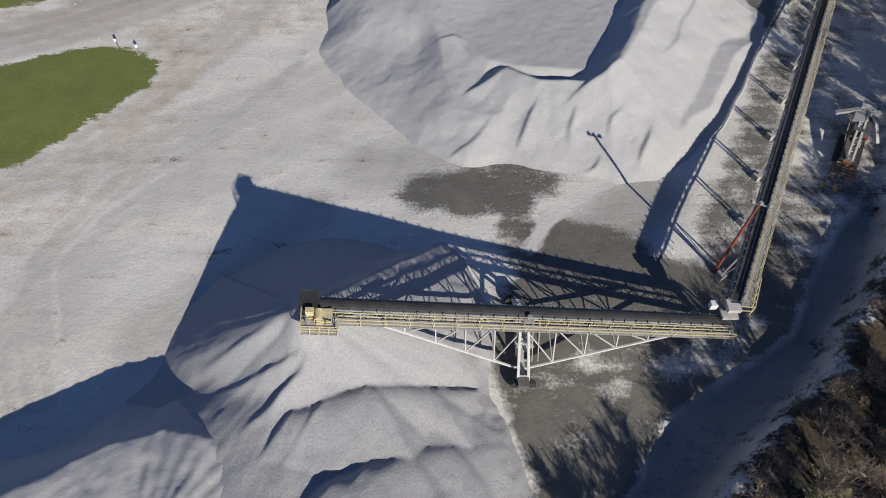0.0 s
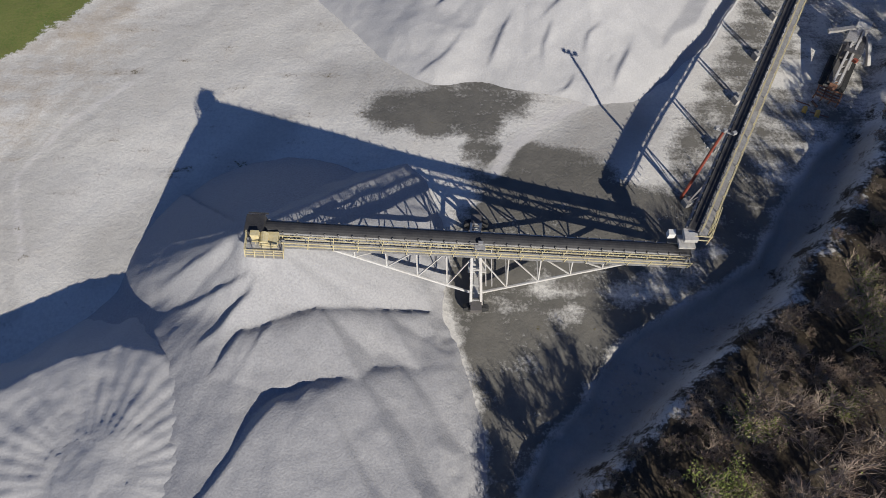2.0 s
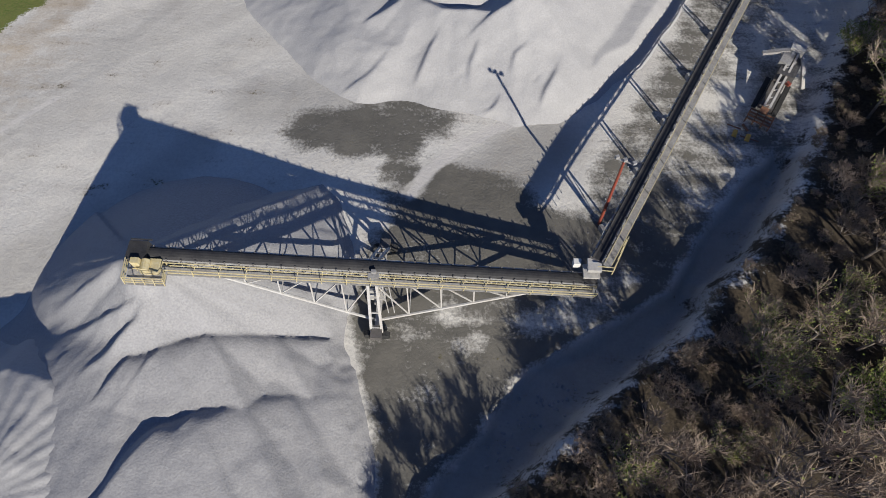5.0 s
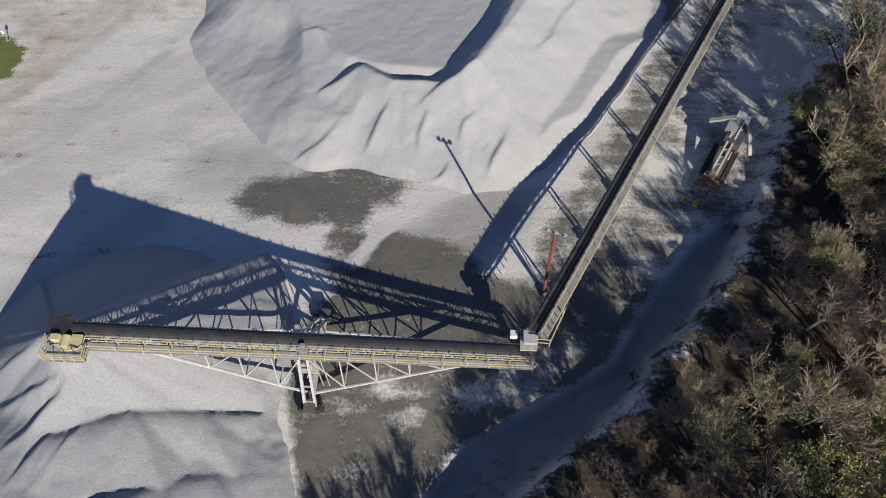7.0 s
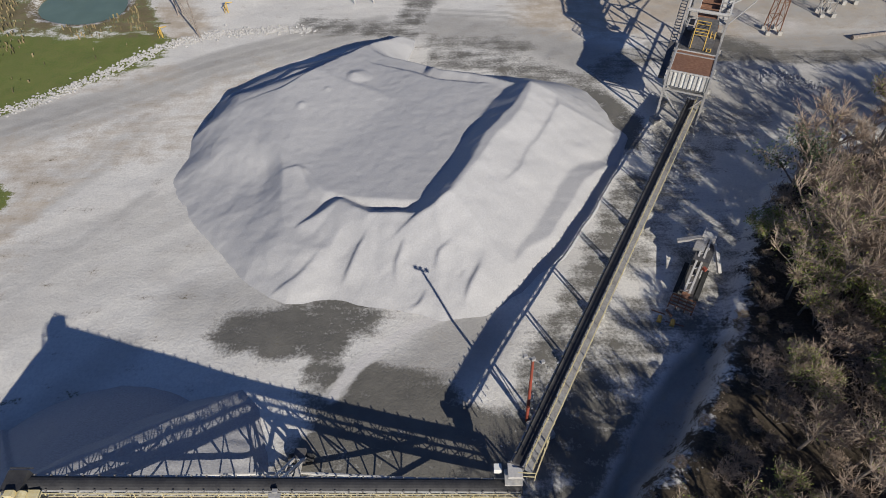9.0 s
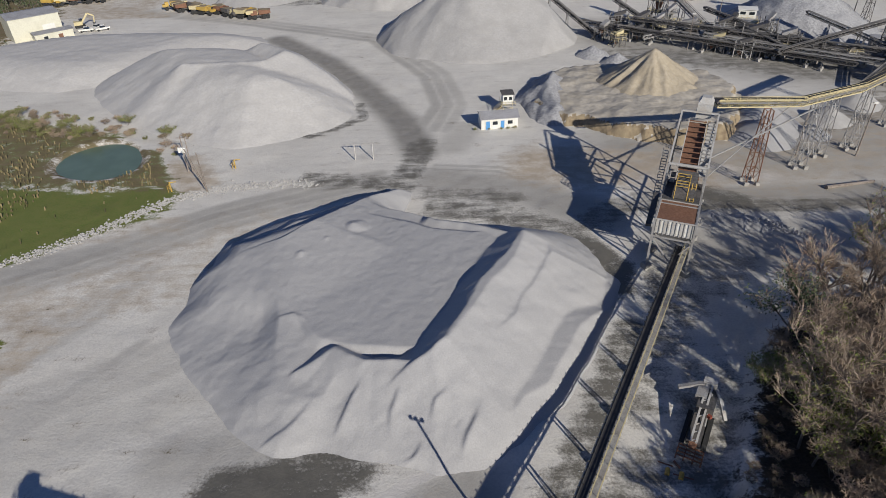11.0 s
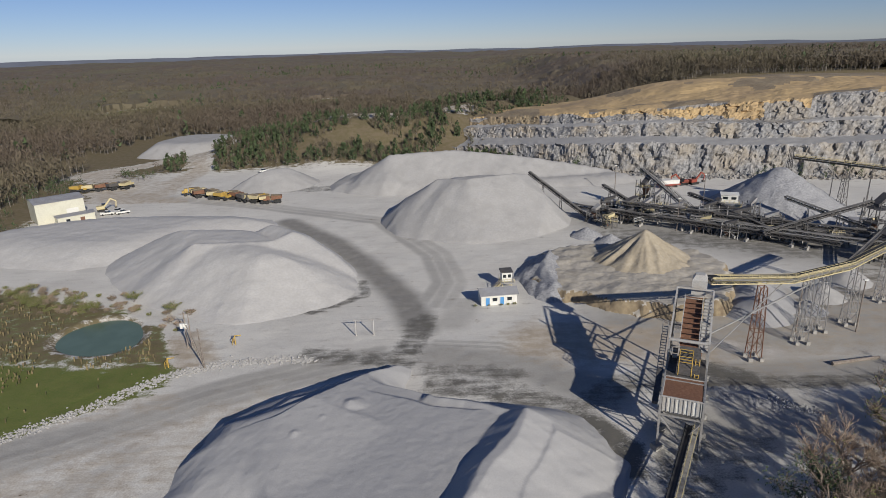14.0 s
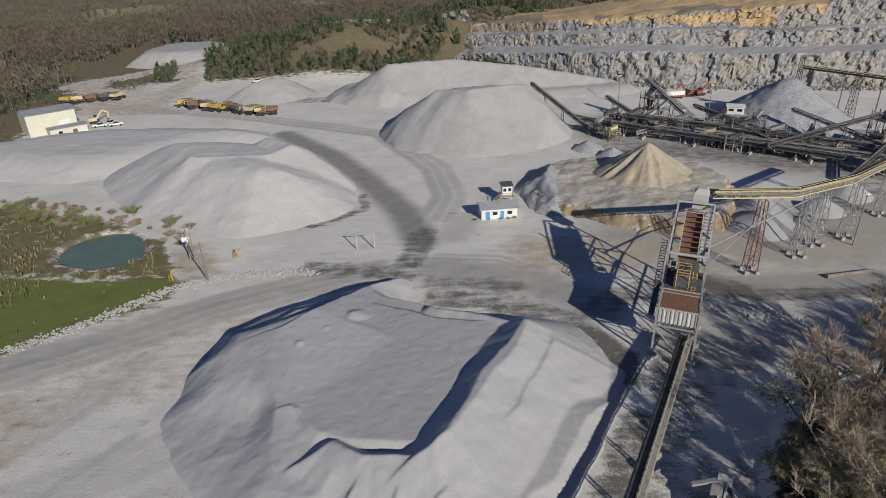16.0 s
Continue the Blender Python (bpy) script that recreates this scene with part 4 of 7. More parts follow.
    return tagged(new("quarry_wall", me), "benched grey blasted-rock quarry face under ochre overburden", "rock face", "", "structure")


pit_wall()


# ---- conveyors and plant ----
def lerp(a, b, t):
    return Vector(a).lerp(Vector(b), t)


def conveyor(name, a, b, label, width=1.1, deep=1.1, bay=1.6, steel=None, rail=None, side=-1, walkway=True, hood=0.0, legs=(), leg_steel=None, idlers=True, thick=0.12, skirts=True, belt_mat=None, drop=0.28):
    """A belt on a lattice girder from its low end a to its high end b, with walkway and rails on one side (-1: right of travel), on legs."""
    steel, rail, leg_steel = steel or M_STEEL, rail or M_YELLOW, leg_steel or steel or M_STEEL
    a, b = Vector(a), Vector(b)
    d = (b - a).normalized()
    s = d.cross(Vector((0, 0, 1))).normalized() * (1 if side < 0 else -1)
    u = (d.cross(Vector((0, 0, 1))).normalized()).cross(d)
    u = u if u.z > 0 else -u
    ln = (b - a).length
    t = thing(name, (a.x, a.y, 0), label, "conveyor", "conveyors")
    w = width / 2
    # troughed belt
    sec = ((-w, 0.16), (-w * 0.55, 0.02), (w * 0.55, 0.02), (w, 0.16), (w, 0.10), (w * 0.55, -0.05), (-w * 0.55, -0.05), (-w, 0.10))
    if hood:
        sec = [(w * 1.1 * math.cos(k * math.pi / 7), 0.05 + hood * math.sin(k * math.pi / 7)) for k in range(8)]
    belt = Build().loft([[p + s * i + u * j for i, j in sec] for p in (a, b)])
    part("belt", belt, belt_mat or M_BELT, t, "black rubber conveyor belt")
    if not hood:
        part("return_belt", Build().beam(a - u * deep * 0.6, b - u * deep * 0.6, width * 0.9, 0.04, u), M_BELT, t)
    for sx in (-1, 1) if skirts else ():
        part("skirt", Build().beam(a + s * sx * (w + 0.03) - u * 0.40, b + s * sx * (w + 0.03) - u * 0.40, 0.04, 0.85, u), steel, t)
    n = max(2, round(ln / bay))
    for sx in (-1, 1):
        o = s * sx * (w + 0.10)
        part("top_chord", Build().beam(a + o, b + o, thick, thick * 1.3, u), steel, t)
        part("bottom_chord", Build().beam(a + o - u * deep, b + o - u * deep, thick, thick * 1.3, u), steel, t)
        lat = Build()
        for k in range(n):
            p, q = a + d * (ln * k / n), a + d * (ln * (k + 1) / n)
            lat.beam(p + o, p + o - u * deep, thick * 0.6, thick * 0.6, d)
            lat.beam(*((p + o, q + o - u * deep) if k % 2 else (p + o - u * deep, q + o)), thick * 0.6, thick * 0.6, s)
        part("lattice", lat, steel, t)
    cross = Build()
    for k in range(n + 1):
        p = a + d * (ln * k / n)
        cross.beam(p - s * (w + 0.1) - u * deep, p + s * (w + 0.1) - u * deep, thick * 0.6, thick * 0.6, d)
        if k < n:
            cross.beam(p - s * (w + 0.1) - u * deep, p + d * (ln / n) + s * (w + 0.1) - u * deep, thick * 0.5, thick * 0.5, u)
    part("cross_bracing", cross, steel, t)
    if idlers:
        br0 = Build().beam(a - s * (w + 0.16) + u * 0.10, a - s * (w + 0.05) + u * 0.30, 0.10, 0.12, d).beam(a + s * (w + 0.16) + u * 0.10, a + s * (w + 0.05) + u * 0.30, 0.10, 0.12, d).beam(a - s * (w + 0.1) - u * 0.1, a + s * (w + 0.1) - u * 0.1, 0.08, 0.08, d)
        first = part("idler", br0, M_DARKSTEEL, t)
        for k in range(1, int(ln / 1.2) + 1):
            o = new("idler", first.data)
            o.parent, o.location = t, d * (k * 1.2)
    for p, nm in ((a, "tail_pulley"), (b, "head_pulley")):
        part(nm, Build().tube(p - s * (w + 0.15) - u * 0.3, p + s * (w + 0.15) - u * 0.3, 0.34, None, 12), M_DARKSTEEL, t)
    if walkway:
        i0, i1 = w + 0.28, w + 1.02
        mid = s * (i0 + i1) / 2 - u * drop
        part("walkway", Build().beam(a + mid, b + mid, i1 - i0, 0.05, u), M_STEEL, t, "open steel grating walkway")
        for off, nm in ((i1, "outer_handrail"), (i0 + 0.05, "inner_handrail")):
            r = Build()
            for hh in (0.53 - drop, 1.08 - drop):
                r.beam(a + s * off + u * hh, b + s * off + u * hh, 0.07, 0.07, u)
            for k in range(int(ln / 2.2) + 1):
                p = a + d * min(ln, k * 2.2) + s * off
                r.beam(p - u * drop, p + u * (1.08 - drop), 0.07, 0.07, d)
            if nm == "outer_handrail":
                for k in range(int(ln / 2.2) + 1):
                    p = a + d * min(ln, k * 2.2)
                    r.beam(p + s * (w + 0.1) - u * deep, p + s * i1 - u * drop, 0.06, 0.06, d)
            part(nm, r, rail, t, "faded yellow tubular handrail" if rail == M_YELLOW else "")
    for f, spread in legs:
        p = a + d * (ln * f) - u * deep
        g = float(ground_height(p.x, p.y))
        sh = Vector((s.x, s.y, 0)).normalized()
        dh = Vector((d.x, d.y, 0)).normalized()
        leg = Build()
        tops_, feet = [], []
        for sx in (-1, 1):
            top, foot = p + s * sx * w, Vector((p.x, p.y, g)) + sh * sx * (w + spread)
            leg.beam(top, foot, 0.16, 0.16, d)
            tops_.append(top), feet.append(foot)
        hh = max(1, int((p.z - g) / 2.4))
        for k in range(hh):
            l0, l1 = lerp(tops_[0], feet[0], k / hh), lerp(tops_[0], feet[0], (k + 1) / hh)
            r0, r1 = lerp(tops_[1], feet[1], k / hh), lerp(tops_[1], feet[1], (k + 1) / hh)
            leg.beam(l1, r1, 0.09, 0.09, d)
            leg.beam(*((l0, r1) if k % 2 else (r0, l1)), 0.08, 0.08, d)
        part("trestle", leg, leg_steel, t)
        for ft in feet:
            part("footing", Build().box((ft.x, ft.y, g + 0.35), (0.9, 0.9, 1.0), 25), M_CONCRETE, t, "concrete footing block")
    return t, d, s, u


# radial stacker over the southern heap
TAIL, TIP = Vector((28.9, 29.9, 4.6)), Vector((-12.2, 26.85, 13.4))
stacker, sd, ss_, su = conveyor("stacker_conveyor", TAIL, TIP, "long inclined radial stacker with black belt and yellow rails", 1.05, 1.3, 1.25, M_PALE, M_YELLOW, 1, True, 0.30, (), None, True, 0.11, False, None, 1.0)


def on_stacker(f, side=0.0, up=0.0):
    return TAIL + (TIP - TAIL) * f + ss_ * side + su * up


F_FOOT = (TAIL.x - 7.6) / (TAIL.x - TIP.x)
for sx in (-0.95, 0.95):
    bow = Build()
    node = Vector((7.5, 28.9 - 3.3 * (1 if sx * ss_.y < 0 else -1), 2.3))
    ends = [on_stacker(0.13, sx, -1.3), on_stacker(0.86, sx, -1.3)]
    for e in ends:
        bow.tube(e, node, 0.15, None, 6)
    part("bow_chord", bow, M_PALE, stacker, "pale under-slung tie member")
    for e, f0, f1 in ((ends[0], 0.13, F_FOOT), (ends[1], 0.86, F_FOOT)):
        m = 5
        for k in range(1, m):
            lo = lerp(e, node, k / m)
            part("web_post", Build().beam(on_stacker(f0 + (f1 - f0) * k / m, sx, -1.3), lo, 0.12, 0.12, ss_), M_PALE, stacker)
            part("web_brace", Build().beam(on_stacker(f0 + (f1 - f0) * (k + 1) / m, sx, -1.3), lo, 0.11, 0.11, ss_), M_PALE, stacker)
            part("web_brace", Build().beam(on_stacker(f0 + (f1 - f0) * k / m, sx, -1.3), lerp(e, node, (k - 1) / m), 0.10, 0.10, ss_), M_PALE, stacker)
for e in (0.13, 0.86):
    for k in range(1, 5):
        ends2 = [lerp(on_stacker(e, sx, -1.3), Vector((7.5, 28.9 - 3.3 * (1 if sx * ss_.y < 0 else -1), 2.3)), k / 5) for sx in (-0.95, 0.95)]
        part("bow_strut", Build().beam(ends2[0], ends2[1], 0.10, 0.10), M_PALE, stacker)
gz = float(ground_height(7.6, 28))
carriage = Build()
for sx in (-0.95, 0.95):
    for dx in (-0.4, 0.4):
        top = on_stacker(F_FOOT, sx, -1.3) + Vector((dx, 0, 0))
        foot = Vector((7.6 + dx * 1.3, 28.9 + (4.7 if sx * ss_.y > 0 else -4.7), gz + 0.9))
        carriage.beam(top, foot, 0.26, 0.26)
    for k in (0.3, 0.6, 0.9):
        t0, t1 = on_stacker(F_FOOT, sx, -1.3), Vector((7.6, 28.9 + (4.7 if sx * ss_.y > 0 else -4.7), gz + 0.9))
        c = lerp(t0, t1, k)
        carriage.beam(c - Vector((0.4 + 0.1 * k, 0, 0)), c + Vector((0.4 + 0.1 * k, 0, 0)), 0.14, 0.14)
carriage.beam((7.6, 24.0, gz + 0.9), (7.6, 33.8, gz + 0.9), 0.5, 0.45)
carriage.beam((7.6, 26.2, gz + 3.4), (7.6, 31.5, gz + 3.4), 0.25, 0.25)
part("undercarriage", carriage, M_PALE, stacker, "pale steel wheeled trestle")
for yy in (24.1, 33.7):
    for dx in (-0.75, 0.75):
        part("wheel", Build().tube((7.6 + dx, yy - 0.25, gz + 0.55), (7.6 + dx, yy + 0.25, gz + 0.55), 0.55, None, 16), M_TYRE, stacker, "black rubber tyre")
    part("axle_box", Build().box((7.6, yy, gz + 1.1), (1.1, 1.3, 0.7)), M_DARKSTEEL, stacker)
part("motor", Build().tube((7.0, 27.1, 5.8), (8.0, 27.1, 5.8), 0.42, None, 12).box((7.6, 27.2, 5.25), (1.8, 1.2, 0.2)), M_PALE, stacker, "pale hydraulic drive unit")
part("side_ladder", Build().beam((8.6, 26.3, gz + 1), (8.2, 27.6, 8.4), 0.10).beam((9.2, 26.3, gz + 1), (8.8, 27.6, 8.4), 0.10), M_STEEL, stacker)
# head end: drive platform, guards and yellow rails
plat = Build()
hd = on_stacker(0.985, 0, 0)
plat.beam(on_stacker(0.935, 1.95, -0.3), on_stacker(1.01, 1.95, -0.3), 1.9, 0.08, su)
part("head_platform", plat, M_STEEL, stacker, "steel platform at the head drive")
rl = Build()
for hh in (0.2, 0.65, 1.1):
    rl.beam(on_stacker(0.935, 2.85, hh), on_stacker(1.01, 2.85, hh), 0.07)
    rl.beam(on_stacker(1.01, 1.0, hh), on_stacker(1.01, 2.85, hh), 0.07)
    rl.beam(on_stacker(0.935, 2.0, hh), on_stacker(0.935, 2.85, hh), 0.07)
for k in range(5):
    rl.beam(on_stacker(0.935 + 0.0187 * k, 2.85, -0.3), on_stacker(0.935 + 0.0187 * k, 2.85, 1.1), 0.07)
part("platform_rail", rl, M_YELLOW, stacker, "faded yellow guard rail")
part("drive_motor", Build().tube(on_stacker(0.975, 0.9, 0.5), on_stacker(0.975, 1.9, 0.5), 0.36, None, 12).box(on_stacker(0.965, 1.3, 0.1), (1.5, 1.3, 0.5)), M_YELLOW, stacker, "yellow gearbox and motor")
part("belt_guard", Build().box(on_stacker(0.992, 1.15, 0.45), (0.7, 0.5, 1.0)), M_YELLOW, stacker)
part("hood", Build().box(on_stacker(0.994, 0, 0.12), (1.6, 1.7, 1.0)).beam(on_stacker(0.97, -0.95, 0.65), on_stacker(1.01, -0.95, 0.65), 0.1), M_BELT, stacker, "dark head chute hood")
part("mid_platform", Build().beam(on_stacker(F_FOOT - 0.012, 1.0, 0.1), on_stacker(F_FOOT + 0.012, 1.0, 0.1), 0.5, 0.08, su).box(on_stacker(F_FOOT, 0.75, 0.5), (0.45, 0.3, 0.3)), M_STEEL, stacker)
hop = Build()
c = Vector((28.3, 30.2, 6.0))
hop.loft([[(c.x + i * r, c.y + j * r * 0.9, z) for i, j in ((-1, -1), (1, -1), (1, 1), (-1, 1))] for r, z in ((0.8, 5.9), (0.8, 5.6), (0.5, 5.05))])
part("feed_hopper", hop, M_PALE, stacker, "pale steel feed hopper")
part("tail_frame", Build().beam((29.2, 31.2, 0.2), (28.8, 31, 4.4), 0.2).beam((29.2, 28.9, 0.2), (28.8, 29.1, 4.4), 0.2).beam((29.2, 28.9, 0.6), (29.2, 31.2, 0.6), 0.25).beam((30.6, 28.9, 0.2), (29, 29.1, 4.2), 0.16).beam((30.6, 31.2, 0.2), (29, 31.1, 4.2), 0.16), M_PALE, stacker)
part("tail_box", Build().box((26.9, 31.0, 5.9), (0.7, 0.6, 0.8)), M_WHITE, stacker, "small white switch box")

# transfer conveyor from the surge bin
yard_conv, yd, ys_, yu = conveyor("transfer_conveyor", (61.2, 92.0, 3.6), (28.6, 30.9, 7.0), "straight dusty transfer conveyor with black belt on trestles", 0.95, 1.0, 1.5, M_STEEL, M_YELLOW, 1, True, 0.0,
                                  ((0.05, 0.1), (0.17, 0.1), (0.29, 0.1), (0.41, 0.1), (0.53, 0.1), (0.65, 0.1), (0.77, 0.15), (0.90, 0.5)), M_STEEL, skirts=False)
part("head_chute", Build().loft([[(28.4 + i * r, 30.4 + j * r, z) for i, j in ((-1, -1), (1, -1), (1, 1), (-1, 1))] for r, z in ((0.65, 7.0), (0.65, 6.5), (0.5, 6.15))]), M_PALE, yard_conv)
pf = Build()
for k in range(5):
    pf.beam((30.2 + 0.35 * k, 29.9 + 0.8 * k, 5.9), (30.2 + 0.35 * k, 29.9 + 0.8 * k, 7.4), 0.07)
for hh in (6.6, 7.4):
    pf.beam((30.2, 29.9, hh), (31.8, 33.3, hh), 0.07).beam((30.2, 29.9, hh), (28.6, 30.0, hh), 0.07)
part("head_rail", pf, M_YELLOW, yard_conv)

# surge bin and screening tower
AX = Vector((0.40, 0.917, 0))        # along the tower, away from the yard
RX = Vector((0.917, -0.40, 0))       # across it, to the east
O = Vector((56.0, 91.2, 0))


def tw(r, a, z):
    return O + RX * r + AX * a + Vector((0, 0, z))


bin_t = thing("surge_bin_tower", (O.x, O.y, 0), "tall grey steel surge bin and screening tower on columns", "plant tower")
W = 6.2
for r in (0, W):
    for a in (0, 5.5, 11.5, 18, 25):
        hgt = 9.6 if a < 6 else (14.0 if a < 15 else 17.6)
        part("column", Build().beam(tw(r, a, 0), tw(r, a, hgt), 0.32, 0.32, RX), M_STEEL, bin_t)
        part("footing", Build().box(tw(r, a, 0.4), (1.3, 1.3, 1.1), 23.6), M_CONCRETE, bin_t, "concrete column footing")
for r in (0, W):
    for a0, a1 in ((0, 5.5), (5.5, 11.5), (11.5, 18), (18, 25)):
        for za, zb, w in ((0.8, 6.2, 0.14), (6.2, 0.8, 0.14)) + (((9.8, 13.6, 0.13),) if a1 > 12 else ()):
            part("brace", Build().beam(tw(r, a0, za), tw(r, a1, zb), w), M_STEEL, bin_t)
        for z in (6.4, 9.6) + ((13.8,) if a1 > 12 else ()):
            part("side_beam", Build().beam(tw(r, a0, z), tw(r, a1, z), 0.24), M_STEEL, bin_t)
for a in (0, 5.5, 11.5, 18, 25):
    for z in ((6.4,) if a < 1 else (6.4, 9.6) if a < 6 else (9.6, 13.8)):
        part("cross_beam", Build().beam(tw(0, a, z), tw(W, a, z), 0.22), M_STEEL, bin_t)
fb = Build()
fb.beam(tw(0, 0, 6.2), tw(3.0, 0, 2.4), 0.18).beam(tw(W, 0, 6.2), tw(3.6, 0, 2.4), 0.18)
part("knee_braces", fb, M_STEEL, bin_t)
# open bin: four sloping plates with ribs
bn = Build()
A0, A1 = 0.1, 6.6
outer = [[tw(0.1, A0, 9.6), tw(W - 0.1, A0, 9.6), tw(W - 0.1, A1, 9.6), tw(0.1, A1, 9.6)],
         [tw(0.1, A0, 7.0), tw(W - 0.1, A0, 7.0), tw(W - 0.1, A1, 7.0), tw(0.1, A1, 7.0)],
         [tw(2.4, 2.3, 4.6), tw(4.2, 2.3, 4.6), tw(4.2, 4.2, 4.6), tw(2.4, 4.2, 4.6)]]
part("bin_shell", bn.loft(outer, True, False), M_STEEL, bin_t, "grey ribbed bin shell")
inner = Build().loft([[tw(0.22, A0 + 0.12, 9.6), tw(W - 0.22, A0 + 0.12, 9.6), tw(W - 0.22, A1 - 0.12, 9.6), tw(0.22, A1 - 0.12, 9.6)],
                      [tw(0.22, A0 + 0.12, 7.1), tw(W - 0.22, A0 + 0.12, 7.1), tw(W - 0.22, A1 - 0.12, 7.1), tw(0.22, A1 - 0.12, 7.1)],
                      [tw(2.5, 2.4, 4.9), tw(4.1, 2.4, 4.9), tw(4.1, 4.1, 4.9), tw(2.5, 4.1, 4.9)]], True, True)
part("bin_lining", inner, M_RUST, bin_t, "rust-red worn bin lining")
rim = Build()
for p, q in zip(outer[0], outer[0][1:] + outer[0][:1]):
    rim.beam(p, q, 0.24, 0.16)
part("bin_rim", rim, M_PALE, bin_t)
for k in range(10):
    r = 0.35 + k * (W - 0.7) / 9
    part("bin_rib", Build().beam(tw(r, A0 - 0.08, 7.0), tw(r, A0 - 0.08, 9.5), 0.16, 0.16, RX), M_PALE, bin_t)
for k in range(9):
    r = 0.35 + (k + 0.5) * (W - 0.7) / 9
    part("bin_panel", Build().beam(tw(r, A0 - 0.02, 7.1), tw(r, A0 - 0.02, 9.4), 0.42, 0.03, AX), M_WHITE if k % 2 else M_PALE, bin_t)
part("bin_load", pile_mesh := Build().loft([[tw(3.2 + 2.7 * math.cos(t) * q, 2.9 + 2.3 * math.sin(t) * q, z) for t in np.linspace(0, 6.28, 13)[:-1]] for q, z in ((1.0, 7.5), (0.5, 8.1), (0.05, 8.3))]), M_DUST, bin_t)
# machinery deck behind the bin
part("deck", Build().beam(tw(W / 2, 6.8, 9.7), tw(W / 2, 14, 9.7), W - 0.4, 0.12), M_DARKSTEEL, bin_t)
part("feeder_chute", Build().loft([[tw(1.6, 7.2, 9.9), tw(5.2, 7.2, 9.9), tw(5.2, 7.2, 11.2), tw(1.6, 7.2, 11.2)], [tw(1.8, 11.5, 11.4), tw(5.0, 11.5, 11.4), tw(5.0, 11.5, 13.0), tw(1.8, 11.5, 13.0)]]), M_DARKSTEEL, bin_t)
for r in (1.9, 3.9):
    for a in (7.2, 9.8):
        part("post", Build().beam(tw(r, a, 9.8), tw(r, a, 13.2), 0.12), M_YELLOWB, bin_t, "yellow platform post")
    for z in (12.2, 12.7, 13.2):
        part("handrail", Build().beam(tw(r, 7.2, z), tw(r, 9.8, z), 0.09), M_YELLOWB, bin_t, "yellow handrail")
for a in (7.2, 9.8):
    for z in (12.2, 12.7, 13.2):
        part("handrail", Build().beam(tw(1.9, a, z), tw(3.9, a, z), 0.09), M_YELLOWB, bin_t, "yellow handrail")
for r in (4.4, 5.0):
    part("stringer", Build().beam(tw(r, 6.9, 9.8), tw(r, 8.6, 12.4), 0.12), M_YELLOWB, bin_t, "yellow stair stringer")
for k in range(7):
    part("stair_step", Build().beam(tw(4.4, 6.9 + 0.24 * k, 9.9 + 0.36 * k), tw(5.0, 6.9 + 0.24 * k, 9.9 + 0.36 * k), 0.10, 0.04), M_YELLOWB, bin_t, "yellow stair step")
st = Build()
for r in (-1.5, -0.6):
    st.beam(tw(r, 9, 6.4), tw(r, 16.5, 13.8), 0.10, 0.22).beam(tw(r, 9, 7.4), tw(r, 16.5, 14.8), 0.07)
for k in range(22):
    f = k / 21
    st.beam(tw(-1.5, 9 + 7.5 * f, 6.4 + 7.4 * f), tw(-0.6, 9 + 7.5 * f, 6.4 + 7.4 * f), 0.26, 0.05)
part("access_stair", st, M_STEEL, bin_t, "steep grey access stair with treads")
for k in range(9):
    f = k / 8
    part("drive_unit", Build().tube(tw(0.6 + (k % 3) * 1.9, 12.5 + (k // 3) * 1.2, 10.4 + 0.4 * (k % 2)), tw(1.4 + (k % 3) * 1.9, 12.5 + (k // 3) * 1.2, 10.4 + 0.4 * (k % 2)), 0.38, None, 10), (M_STEEL, M_DARKSTEEL, M_RUST)[k % 3], bin_t)
# inclined screen box with rusty deck
sc0, sc1 = 12.5, 24.5
for r, m in ((1.5, M_PALE), (4.5, M_PALE)):
    part("screen_side", Build().loft([[tw(r, sc0, 12.0), tw(r + 0.12, sc0, 12.0), tw(r + 0.12, sc0, 13.6), tw(r, sc0, 13.6)], [tw(r, sc1, 15.6), tw(r + 0.12, sc1, 15.6), tw(r + 0.12, sc1, 17.2), tw(r, sc1, 17.2)]]), m, bin_t)
part("screen_deck", Build().loft([[tw(1.62, sc0, 12.4), tw(4.5, sc0, 12.4), tw(4.5, sc0, 12.55), tw(1.62, sc0, 12.55)], [tw(1.62, sc1, 16.2), tw(4.5, sc1, 16.2), tw(4.5, sc1, 16.35), tw(1.62, sc1, 16.35)]]), M_RUST, bin_t, "rust-brown vibrating screen deck")
for k in range(9):
    f = (k + 0.5) / 9
    part("screen_bar", Build().beam(tw(1.6, sc0 + (sc1 - sc0) * f, 13.5 + 3.6 * f), tw(4.55, sc0 + (sc1 - sc0) * f, 13.5 + 3.6 * f), 0.16), M_RUST, bin_t)
part("side_walk", Build().loft([[tw(4.8, sc0 - 1, 12.2), tw(6.4, sc0 - 1, 12.2), tw(6.4, sc0 - 1, 12.3), tw(4.8, sc0 - 1, 12.3)], [tw(4.8, sc1, 16.6), tw(6.4, sc1, 16.6), tw(6.4, sc1, 16.7), tw(4.8, sc1, 16.7)]]), M_PALE, bin_t, "pale sloping service walkway")
for k in range(16):
    f = k / 15
    part("walk_cleat", Build().beam(tw(4.85, sc0 - 1 + 12.8 * f, 12.35 + 4.4 * f), tw(6.35, sc0 - 1 + 12.8 * f, 12.35 + 4.4 * f), 0.3, 0.1), M_STEEL, bin_t)
tr = Build()
for r in (0.0, W):
    tr.beam(tw(r, 11.5, 14.0), tw(r, 25, 18.2), 0.26)
    tr.beam(tw(r, 11.5, 13.0), tw(r, 25, 17.2), 0.09)
